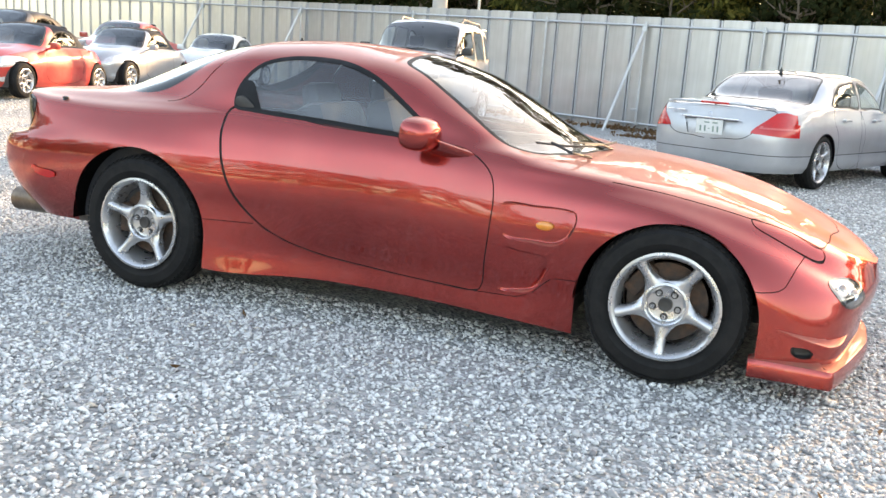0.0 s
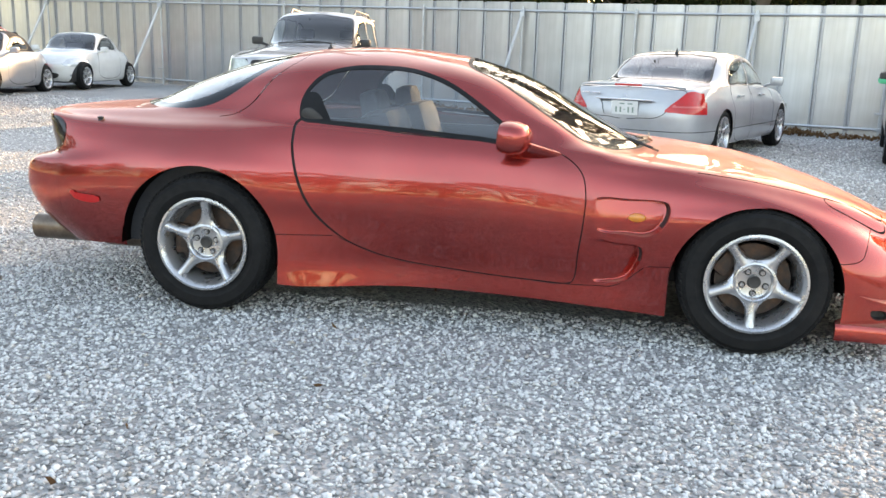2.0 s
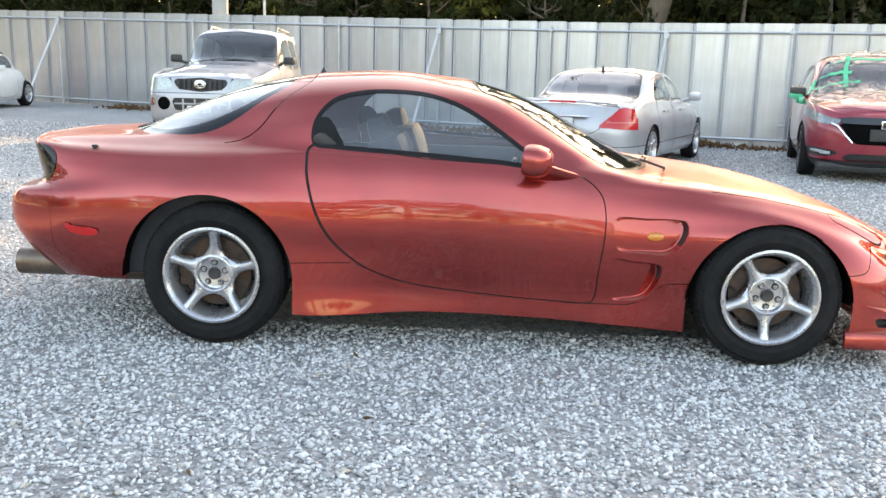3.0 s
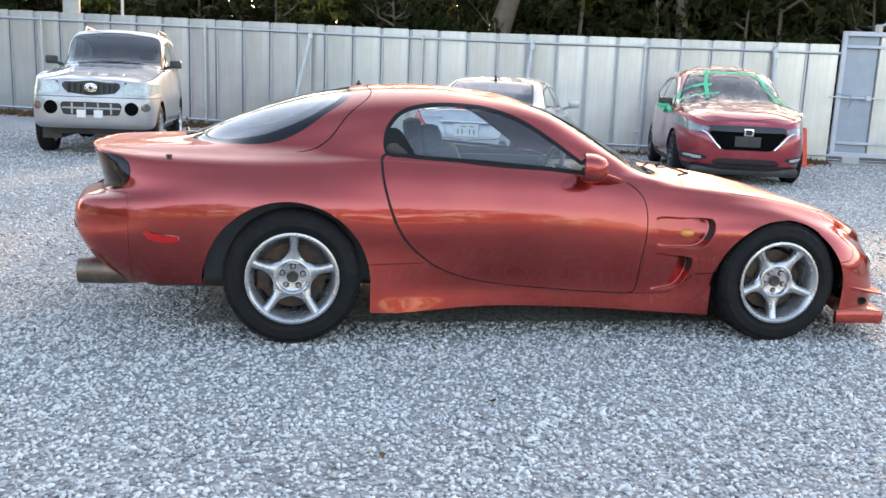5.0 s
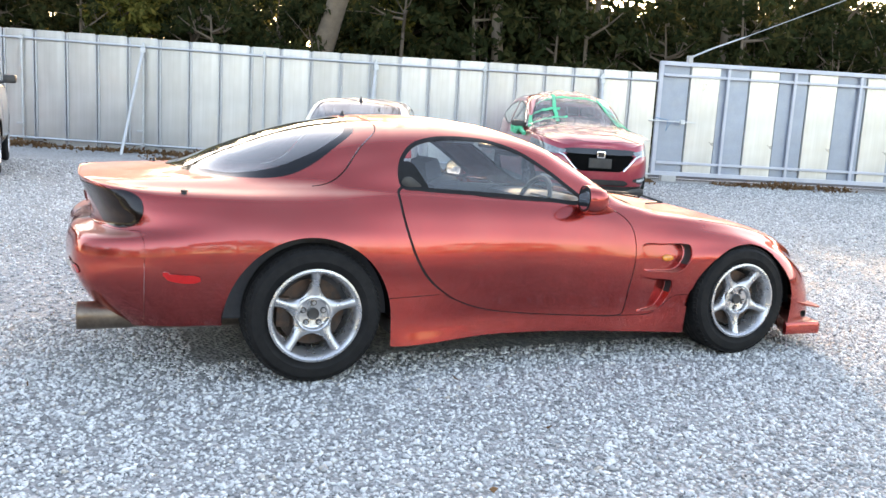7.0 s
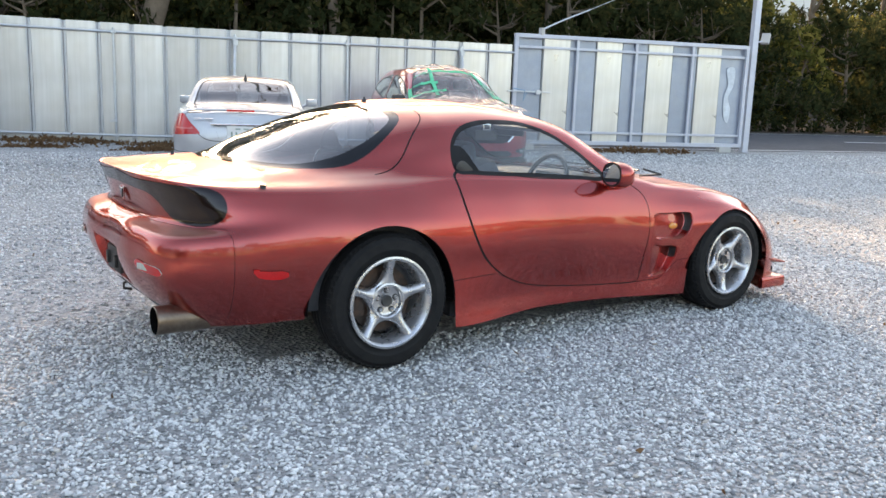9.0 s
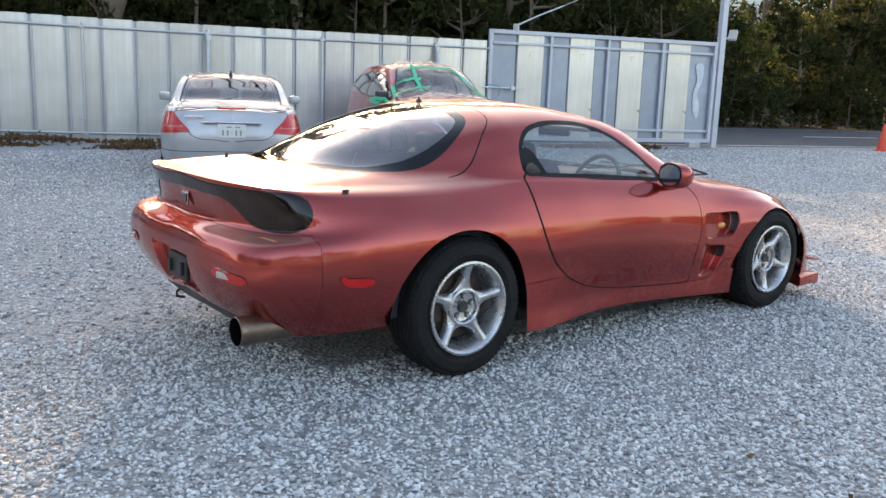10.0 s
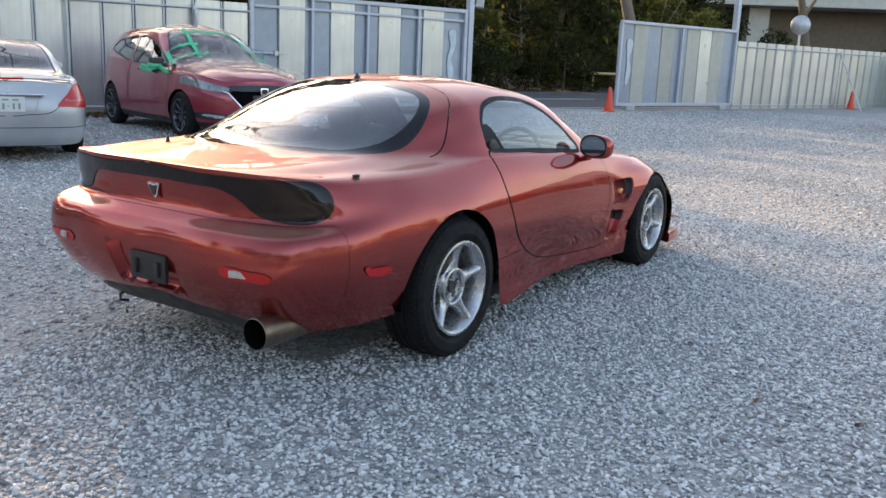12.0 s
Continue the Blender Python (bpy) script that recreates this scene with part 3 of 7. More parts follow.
def scoop(sk, outline, depth, mat, side, steep=.34, mouth=None):
    """A hollow in the flank: rings that shrink to the middle while they sink by depth(x). mouth: only the deep wall
    past this x, as a strip of painted shade.
    """
    outline = np.asarray(outline)
    mid = outline.mean(0)
    n, steps = len(outline), np.array([-.03, 0, .015, .035, .06, .09, .13, .2, .34, .6, .88])
    vs = []
    for k in steps:
        q = max(0.0, min(1.0, k / steep))
        sink = q * q * (3 - 2 * q)
        for x, z in outline + (mid - outline) * k:
            y = flank(sk, x, z)
            vs.append((x, -side * (y + depth(x) * sink + (.0015 if k < 0 else 0)), z))
    fs = [(a * n + i, a * n + (i + 1) % n, (a + 1) * n + (i + 1) % n, (a + 1) * n + i) for a in range(len(steps) - 1) for i in range(n)]
    vs.append((mid[0], -side * (flank(sk, *mid) + depth(mid[0])), mid[1]))
    fs += [((len(steps) - 1) * n + i, (len(steps) - 1) * n + (i + 1) % n, len(vs) - 1) for i in range(n)]
    if mouth is not None:
        far = [i for i in range(n) if outline[i, 0] > mouth and outline[(i + 1) % n, 0] > mouth]
        fs = [(a * n + i, a * n + (i + 1) % n, (a + 1) * n + (i + 1) % n, (a + 1) * n + i) for a in range(3, 6) for i in far]
        used = sorted({k for f in fs for k in f})
        spot = {k: q for q, k in enumerate(used)}
        vs = [(vs[k][0], vs[k][1] + side * .003, vs[k][2]) for k in used]
        fs = [tuple(spot[k] for k in f) for f in fs]
    if side > 0:
        fs = [f[::-1] for f in fs]
    return mesh_of("scoop", vs, [f[::-1] for f in fs], mat)


def orange_coupe():
    car = thing("sports_coupe", "metallic copper-orange low two-door sports coupe parked on gravel", "car")
    rows = [
        # bottom edge
        [(-2.08, 0, .25), (-2.07, -.40, .25), (-2.0, -.64, .26), (-1.86, -.75, .275), (-1.62, -.80, .28), (-1.2, -.83, .22), (-.85, -.872, .165), (-.3, -.812, .185), (.2, -.797, .175), (.6, -.806, .155), (1.2, -.82, .12), (1.58, -.850, .115), (1.80, -.735, .115), (1.90, -.39, .115), (1.94, 0, .115)],
        [(-2.19, 0, .36), (-2.18, -.41, .36), (-2.10, -.68, .36), (-1.93, -.785, .37), (-1.64, -.835, .38), (-1.2, -.86, .36), (-.85, -.860, .285), (-.3, -.806, .30), (.2, -.800, .29), (.6, -.805, .28), (1.2, -.85, .30), (1.60, -.857, .22), (1.82, -.73, .21), (1.935, -.385, .21), (1.99, 0, .21)],
        [(-2.25, 0, .48), (-2.245, -.42, .48), (-2.165, -.715, .48), (-1.965, -.815, .48), (-1.65, -.855, .50), (-1.2, -.875, .50), (-.8, -.852, .45), (-.3, -.828, .43), (.2, -.823, .42), (.6, -.825, .41), (1.2, -.865, .42), (1.61, -.858, .32), (1.825, -.71, .31), (1.95, -.38, .305), (2.0, 0, .30)],
        # widest line
        [(-2.265, 0, .58), (-2.26, -.42, .58), (-2.18, -.72, .58), (-1.97, -.82, .58), (-1.65, -.86, .59), (-1.2, -.88, .60), (-.8, -.862, .56), (-.3, -.846, .55), (.2, -.84, .54), (.6, -.838, .53), (1.2, -.88, .54), (1.61, -.848, .40), (1.832, -.68, .37), (1.965, -.375, .36), (2.015, 0, .36)],
        [(-2.235, 0, .665), (-2.235, -.42, .66), (-2.145, -.715, .66), (-1.95, -.81, .66), (-1.65, -.85, .67), (-1.2, -.87, .68), (-.8, -.852, .66), (-.3, -.84, .65), (.2, -.835, .63), (.6, -.828, .61), (1.2, -.855, .61), (1.60, -.822, .47), (1.832, -.66, .41), (1.97, -.37, .395), (2.02, 0, .39)],
        [(-2.16, 0, .695), (-2.14, -.42, .70), (-2.05, -.68, .70), (-1.93, -.775, .71), (-1.64, -.825, .735), (-1.2, -.845, .74), (-.8, -.833, .73), (-.3, -.822, .73), (.2, -.82, .70), (.6, -.812, .68), (1.2, -.825, .66), (1.59, -.782, .53), (1.82, -.635, .44), (1.97, -.36, .42), (2.02, 0, .41)],
        [(-2.18, 0, .79), (-2.155, -.41, .79), (-2.06, -.67, .79), (-1.93, -.75, .79), (-1.63, -.79, .795), (-1.2, -.805, .80), (-.8, -.805, .80), (-.3, -.802, .79), (.2, -.80, .765), (.6, -.79, .735), (1.2, -.775, .695), (1.58, -.72, .58), (1.81, -.59, .475), (1.96, -.35, .445), (2.02, 0, .43)],
        # shoulder
        [(-2.215, 0, .885), (-2.19, -.39, .88), (-2.08, -.64, .87), (-1.92, -.71, .855), (-1.62, -.745, .848), (-1.2, -.755, .852), (-.8, -.765, .86), (-.3, -.775, .84), (.2, -.775, .81), (.6, -.76, .785), (1.2, -.715, .728), (1.57, -.66, .635), (1.80, -.56, .535), (1.95, -.33, .485), (2.01, 0, .46)],
    ]
    upper = [
        ([(-2.2, .88), (-1.6, .88), (-1.1, .92), (-.8, .955), (.2, .955), (.5, .94), (.75, .88), (2, .88)],
         [(-2.2, .885), (-1.9, .875), (-1.6, .875), (-1.2, .885), (-.8, .90), (-.3, .885), (.2, .855), (.45, .835), (.7, .80), (1.2, .745), (1.5, .68), (1.75, .585), (1.95, .50), (2.02, .46)]),
        ([(-2.2, .72), (-1.6, .76), (-1.1, .84), (-.8, .88), (0, .885), (.3, .87), (.6, .74), (.8, .70), (2, .70)],
         [(-2.2, .888), (-1.8, .90), (-1.5, .905), (-1.2, .925), (-1.0, .975), (-.8, 1.015), (-.4, 1.025), (0, 1.005), (.15, .975), (.3, .93), (.45, .875), (.62, .815), (.75, .805), (.95, .785), (1.2, .755), (1.5, .685), (1.75, .59), (1.95, .50), (2.02, .46)]),
        ([(-2.2, .50), (-1.6, .60), (-1.2, .70), (-.8, .745), (-.1, .745), (.3, .68), (.6, .55), (.8, .50), (2, .50)],
         [(-2.2, .89), (-1.8, .91), (-1.6, .927), (-1.4, .975), (-1.2, 1.035), (-1.0, 1.10), (-.8, 1.14), (-.5, 1.152), (-.2, 1.142), (0, 1.11), (.2, 1.035), (.4, .935), (.55, .865), (.68, .815), (.8, .805), (.95, .795), (1.2, .762), (1.45, .70), (1.7, .62), (1.95, .505), (2.02, .46)]),
        ([(-2.2, .26), (-1.6, .32), (-1.0, .42), (-.5, .46), (-.1, .45), (.4, .36), (.8, .26), (2, .26)],
         [(-2.2, .89), (-1.95, .912), (-1.76, .932), (-1.55, 1.012), (-1.3, 1.10), (-1.05, 1.165), (-.8, 1.205), (-.5, 1.216), (-.18, 1.186), (.09, 1.122), (.26, 1.05), (.44, .957), (.6, .875), (.73, .817), (.8, .808), (.95, .80), (1.2, .77), (1.45, .712), (1.63, .655), (1.82, .575), (1.95, .51), (2.02, .46)]),
        ([(-2.2, 0), (2, 0)],
         [(-2.2, .89), (-1.95, .915), (-1.78, .935), (-1.55, 1.025), (-1.3, 1.12), (-1.05, 1.185), (-.8, 1.222), (-.55, 1.233), (-.18, 1.205), (.09, 1.14), (.26, 1.07), (.44, .97), (.59, .89), (.72, .825), (.80, .810), (.95, .803), (1.2, .772), (1.45, .713), (1.63, .655), (1.82, .575), (1.95, .51), (2.02, .46)]),
    ]
    sk = Skin(rows, upper, 236, 6, 8)
    # outlines
    arch_r, arch_f = arch_field(-1.245, .30, .385, .385), arch_field(1.208, .29, .347, .345)
    door = side_field(loop([(-.80, .90), (-.81, .83), (-.785, .70), (-.74, .58), (-.68, .49), (-.58, .405), (-.46, .345), (-.29, .302), (0, .272), (.25, .256), (.43, .25), (.462, .262), (.478, .40), (.492, .53), (.495, .65), (.475, .73), (.42, .785), (.33, .825), (.20, .838), (-.3, .862)], 6), -.6)
    window = side_field(loop([(-.79, .90), (-.805, .96), (-.785, 1.035), (-.72, 1.105), (-.60, 1.142), (-.43, 1.150), (-.28, 1.136), (-.13, 1.088), (.02, 1.00), (.12, .93), (.20, .868), (.185, .838), (0, .846), (-.3, .866), (-.70, .888)], 6), -.42)
    sail = side_field(loop([(-.80, .90), (-.80, .96), (-.775, 1.02), (-.73, 1.02), (-.68, .95), (-.655, .90), (-.70, .885)], 6), -.42)
    screen = top_field(loop([(.775, .05), (.765, -.15), (.725, -.36), (.64, -.53), (.52, -.655), (.44, -.655), (.25, -.605), (.05, -.545), (-.05, -.495), (-.09, -.38), (-.115, -.15), (-.12, .05)], 7), .8)
    hatch = top_field(loop([(-.955, .05), (-.95, -.22), (-.945, -.40), (-.98, -.49), (-1.08, -.555), (-1.25, -.585), (-1.45, -.565), (-1.62, -.48), (-1.74, -.33), (-1.785, -.15), (-1.79, .05)], 7), .8)
    hatch_line = top_field(loop([(-.865, .05), (-.86, -.25), (-.85, -.44), (-.885, -.535), (-.98, -.605), (-1.10, -.655), (-1.25, -.665), (-1.6, -.64), (-1.95, -.58), (-2.4, -.4), (-2.4, .05)], 7), .8)
    bonnet = top_field(loop([(.80, .05), (.79, -.30), (.74, -.60), (.775, -.735), (1.0, -.745), (1.2, -.726), (1.33, -.708), (1.476, -.680), (1.623, -.622), (1.731, -.594), (1.765, -.50), (1.782, -.33), (1.80, .05)], 7), .45)
    popup = top_field(loop([(1.478, -.676), (1.482, -.700), (1.50, -.708), (1.585, -.696), (1.686, -.660), (1.736, -.630), (1.757, -.604), (1.745, -.588), (1.70, -.600), (1.623, -.622), (1.53, -.658)], 7), .45)
    lamps = wrap_field(loop([(-.2, .868), (.3, .868), (.55, .868), (.74, .864), (.84, .856), (.90, .825), (.912, .778), (.875, .733), (.79, .708), (.66, .702), (.55, .712), (.495, .735), (.455, .775), (.38, .812), (.22, .818), (0, .822), (-.2, .822)], 6), 1.3)
    bumper = side_field(np.array([(-3, .69), (-2.3, .69), (-2.05, .695), (-1.97, .70), (-1.955, .66), (-1.955, .45), (-1.95, .2), (-3, .2)]), 1.0)
    marker = side_field(loop([(-1.88, .525), (-1.80, .523), (-1.735, .516), (-1.722, .502), (-1.74, .488), (-1.80, .486), (-1.87, .505)], 5), -.6)
    rear_lamp = wrap_field(loop([(.46, .543), (.56, .541), (.655, .534), (.672, .520), (.655, .503), (.56, .500), (.46, .504), (.445, .523)], 5), 1.0)
    plate = wrap_field(np.array([(-.3, .555), (.195, .555), (.205, .545), (.205, .385), (.195, .375), (-.3, .375)]), 1.0)
    vent_a_line = loop([(.525, .630), (.68, .640), (.80, .640), (.838, .632), (.848, .60), (.835, .55), (.80, .505), (.755, .485), (.68, .488), (.54, .508)], 6)
    vent_a = side_field(vent_a_line, -.6)
    vent_b_line = loop([(.53, .458), (.63, .452), (.70, .448), (.742, .436), (.748, .40), (.728, .345), (.695, .295), (.66, .276), (.60, .270), (.535, .276)], 6)
    vent_b = side_field(vent_b_line, -.6)
    duct_line = loop([(1.676, .238), (1.70, .236), (1.738, .230), (1.758, .208), (1.748, .194), (1.70, .196), (1.68, .208)], 6)
    duct = side_field(duct_line, -.3)
    skirt = side_field(np.array([(-.9, .392), (-.60, .402), (-.50, .362), (-.40, .325), (-.29, .300), (-.10, .280), (.1, .264), (.45, .248), (.62, .252), (.68, .275), (.73, .325), (.765, .355), (.9, .362), (.9, 0), (-.9, 0)]), -.6)
    front_seam = side_field(np.array([(1.4, .435), (1.545, .43), (1.60, .435), (1.625, .45), (1.655, .51), (1.69, .555), (1.72, .60), (2.3, .60), (2.3, -.2), (1.4, -.2)]), -.3)
    head = side_field(loop([(1.775, .462), (1.815, .470), (1.86, .462), (1.905, .43), (1.925, .385), (1.90, .362), (1.86, .366), (1.81, .415)], 6), -.25)
    valance = back_field(loop([(-.2, .34), (.2, .335), (.40, .315), (.50, .27), (.50, .1), (-.2, .1)], 5), -1.9)
    nose_mouth = lambda x, y, z, p, v: np.where(x > 1.8, np.maximum(np.abs(y) - .42, np.abs(z - .235) - .075), 1.0)

    door_w = lambda x, y, z, p, v: .0026 + .0034 * smoothstep(-.52, -.72, x) * (z > .40)
    for sg in (1, -1):
        sk.cut(lambda *a, sg=sg: door(*a) - sg * door_w(*a))
    sk.cut(arch_r), sk.cut(arch_f)
    for f, wdt in ((hatch_line, .0028), (bonnet, .0026), (popup, .0026), (bumper, .0009), (skirt, .0016), (front_seam, .0020)):
        sk.cut(shifted(f, wdt)), sk.cut(shifted(f, -wdt))
    for f, band in ((window, -.020), (screen, -.022), (hatch, -.050)):
        sk.cut(f), sk.cut(shifted(f, band))
    sk.cut(sail)
    sk.cut(shifted(head, -.007))
    for f in (lamps, marker, rear_lamp, plate, head, duct, nose_mouth, valance):
        sk.cut(f)
    for f in (vent_a, vent_b):
        sk.cut(f)
    line = lambda f, w: (lambda *a: np.abs(f(*a)) < w)
    near = lambda f, d=0.0: (lambda *a: f(*a) < d)
    rules = [
        ("gone", lambda *a: (arch_r(*a) < 0) | (arch_f(*a) < 0)),
        ("window_trim", lambda *a: (window(*a) < 0) & ((window(*a) > -.020) | (sail(*a) < 0))),
        ("side_window", near(window)),
        ("screen_trim", lambda *a: (screen(*a) < 0) & (screen(*a) > -.022)), ("windscreen", near(screen)),
        ("hatch_trim", lambda *a: (hatch(*a) < 0) & (hatch(*a) > -.050)), ("hatch_glass", near(hatch)),
        ("lamp_panel", near(lamps)), ("side_marker", near(marker)), ("rear_lamp", near(rear_lamp)), ("plate_recess", near(plate)),
        ("valance", near(valance)), ("lamp_rim", lambda *a: (head(*a) < 0) & (head(*a) > -.007)), ("headlamp", near(head)), ("gone", near(duct)), ("mouth", near(nose_mouth)),
        ("gone", lambda *a: (vent_a(*a) < 0) | (vent_b(*a) < 0)),
        ("seams", lambda *a: (np.abs(door(*a)) < door_w(*a)) | (line(hatch_line, .0028)(*a) & (a[0] > -1.22)) | (line(bonnet, .0026)(*a) & (a[0] > .95)) | (line(popup, .0026)(*a)) | (line(front_seam, .002)(*a) & (a[2] > .425) & (a[2] < .552)) | line(bumper, .0009)(*a) & (a[2] > .3) | line(skirt, .0016)(*a) & (a[2] > .24)),
        ("door", near(door)), ("bonnet", near(bonnet)), ("side_skirt", near(skirt)), ("front_bumper", near(front_seam)), ("rear_bumper", near(bumper)),
    ]
    sk.shift(plate, lambda x, y, z: -.035)
    sk.shift(nose_mouth, lambda x, y, z: -.06)
    sk.sort(rules)
    paint = M["orange"]
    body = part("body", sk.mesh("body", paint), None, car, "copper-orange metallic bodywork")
    part("seams", sk.mesh("seams", M["seam"], push=-.004), None, body, "dark shut lines")
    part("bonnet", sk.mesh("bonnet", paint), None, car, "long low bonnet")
    part("rear_bumper", sk.mesh("rear_bumper", paint), None, car)
    part("windscreen", sk.mesh("windscreen", M["glass_screen"], push=-.002), None, car, "raked laminated windscreen")
    part("windscreen_surround", sk.mesh("screen_trim", M["rubber_trim"]), None, car)
    hg = part("hatch_glass", sk.mesh("hatch_glass", M["glass_rear"], push=-.001), None, car, "large curved rear hatch glass")
    part("border", sk.mesh("hatch_trim", M["black_print"]), None, hg, "black printed border")
    part("tail_lamp_panel", sk.mesh("lamp_panel", M["lamp_smoke"], push=.003), None, car, "smoked wrap-round tail lamp panel")
    part("plate_recess", sk.mesh("plate_recess", M["orange"], keep_normals=False), None, car)
    part("rear_valance", sk.mesh("valance", M["black_plastic"]), None, car, "black lower valance")
    part("front_intake", sk.mesh("mouth", M["black_plastic"], keep_normals=False), None, car)
    for s in (-1, 1):
        d = part("door", sk.mesh("door", paint, s), None, car)
        part("window_glass", sk.mesh("side_window", M["glass_side"], s, push=-.002), None, d, "clear tinted door glass")
        part("window_trim", sk.mesh("window_trim", M["rubber_trim"], s), None, d, "black window rubber")
        # scooped outlets behind the front wheel, shallow at the door and deep at the arch
        for lo, x0, x1 in ((vent_a_line, .535, .81), (vent_b_line, .54, .73)):
            part("fender_outlet", scoop(sk, lo, lambda x: .054 * min(1.0, max(0.0, (x - x0) / (x1 - x0))) ** 1.15, paint, s, .11), None, car, "scooped air outlet behind the wheel")
            # black strip paints the shade on the outlet's deep end wall
            part("outlet_mouth", scoop(sk, lo, lambda x: .054 * min(1.0, max(0.0, (x - x0) / (x1 - x0))) ** 1.15, M["black_plastic"], s, .11, x1 + .008), None, car, "black strip painting the shade on the outlet's deep wall")
        part("brake_duct", scoop(sk, duct_line, lambda x: .030, M["black_plastic"], s, .30), None, car, "small black mesh duct")
        part("side_skirt", sk.mesh("side_skirt", paint, s), None, car)
        part("front_bumper", sk.mesh("front_bumper", paint, s), None, car)
        part("side_marker", sk.mesh("side_marker", M["lamp_red"], s, push=.006), None, car, "red side marker lamp")
        part("bumper_lamp", sk.mesh("rear_lamp", M["lamp_red"], s, push=.004), None, car, "red and clear bumper lamp")
        lens = sk.mesh("headlamp", M["lamp_dim"], s, push=.001)
        fl = part("front_lamp", lens, None, car, "clear front lamp with two round reflectors")
        part("lamp_rim", sk.mesh("lamp_rim", M["black_gloss"], s, push=.002), None, fl, "black rim")
        for rx, rz, rr in ((1.826, .432, .023), (1.872, .412, .023)):
            ry = flank(sk, rx, rz)
            bowl = lathe([(.001, .004), (rr * .5, .0), (rr * .85, -.004), (rr, -.007), (rr * 1.1, -.004)], 20, "x", caps=False)
            bmesh.ops.transform(bowl, matrix=pose(rx, -s * ry, rz, 0, -8, s * 42) @ Matrix.Diagonal((-1, 1, 1, 1)), verts=bowl.verts[:])
            part("reflector", bowl, M["chrome"], fl, "bright round reflector", True)
    for side in (-1, 1):
        for cx, cz, rx, rz, hubx in ((-1.245, .30, .385, .385, -1.222), (1.208, .29, .347, .345, 1.2125)):
            # the arch's turned-in edge and the dark wheel housing behind it
            for nm, mat, y0, y1, grow in (("arch_lip", paint, .862, .80, .0), ("wheel_housing", M["soot"], .84, .42, .004)):
                vs, fs = [], []
                pts = [(cx - (rx + grow) * math.cos(a), cz + (rz + grow) * math.sin(a)) for a in np.linspace(0, math.pi, 33)]
                for (px, pz) in pts:
                    yo = y0
                    vs += [(px, side * yo, pz), (px, side * y1, pz)]
                n = len(pts)
                fs = [(2 * i, 2 * i + 1, 2 * i + 3, 2 * i + 2) for i in range(n - 1)]
                if nm == "wheel_housing":
                    fs.append([2 * i + 1 for i in range(n)])
                if nm == "wheel_housing":
                    part(nm, mesh_of(nm, vs, fs, mat, False), None, car, "black wheel housing")
            R, rimr = (.321, .211) if hubx < 0 else (.314, .205)
            ww = pose(hubx, side * (.757 if hubx < 0 else .748), R + .004, 0, 0, 0 if side < 0 else 180) @ pose(0, 0, 0, 0, 37 if hubx > 0 else 2, 0)
            wheel(car, R, .225, rimr, m=ww, fine=True)
    # underbody
    under = bmesh.new()
    add_box(under, (-1.72, -.52, .22), (1.75, .62, .30), .02)
    add_box(under, (-.82, -.76, .18), (.84, .76, .26), .02)
    part("underbody", under, M["black_plastic"], car, "black underbody")
    cabin_fittings(car)
    coupe_details(car, paint)
    return car


def cabin_fittings(car):
    tub = bmesh.new()
    add_box(tub, (-1.75, -.60, .28), (.60, .60, .34))
    for s in (-1, 1):
        add_box(tub, (-1.7, s * .74 - .02, .30), (.48, s * .74 + .02, .80), .01)
    add_box(tub, (-.62, -.10, .30), (.5, .10, .52), .03)
    add_box(tub, (-1.72, -.62, .30), (-.85, .62, .74), .05)
    part("cabin_tub", tub, M["trim"], car, "dark cabin trim")
    dash = bmesh.new()
    add_box(dash, (.30, -.68, .50), (.70, .68, .79), .05)
    add_box(dash, (.18, -.62, .72), (.36, -.16, .845), .04)
    part("dashboard", dash, M["trim"], car, "dark dashboard with instrument hood", True)
    sw = bmesh.new()
    add_lathe(sw, [(.165 + .014 * math.cos(a), .014 * math.sin(a)) for a in np.linspace(0, 2 * math.pi, 9)[:-1]], 36, "x", closed=True)
    add_box(sw, (-.01, -.155, -.02), (.01, .155, .02), .006)
    add_box(sw, (-.02, -.055, -.055), (.02, .055, .055), .015)
    add_box(sw, (-.01, -.015, -.155), (.01, .015, 0), .005)
    bmesh.ops.transform(sw, matrix=pose(.10, -.37, .785, 0, 22, 0), verts=sw.verts[:])
    part("steering_wheel", sw, M["black_plastic"], car, "", True)
    for s in (-1, 1):
        st = bmesh.new()
        add_box(st, (-.38, s * .37 - .24, .32), (.16, s * .37 + .24, .52), .06)
        add_box(st, (-.09, -.23, 0), (.09, .23, .54), .07, pose(-.36, s * .37, .42, 0, -16, 0))
        seat = part("seat", st, M["cloth"], car, "dark cloth bucket seat", True)
        hr = box((-.055, -.13, 0), (.05, .12, .17), .048, pose(-.515, s * .37, .865, 0, -12, 0))
        part("headrest", hr, M["cloth"], seat, "", True)
    rv = box((.005, -.11, -.03), (.03, .11, .03), .012, pose(.10, 0, 1.06, 0, 0, 12))
    part("interior_mirror", rv, M["black_plastic"], car, "", True)
    for s in (-1, 1):
        part("sun_visor", box((-.16, s * .36 - .18, 1.085), (-.02, s * .36 + .18, 1.105), .006), M["grey_plastic"], car)
    lining = bmesh.new()
    add_box(lining, (-.78, -.44, 1.155), (-.16, .44, 1.165))
    part("roof_lining", lining, M["trim"], car)


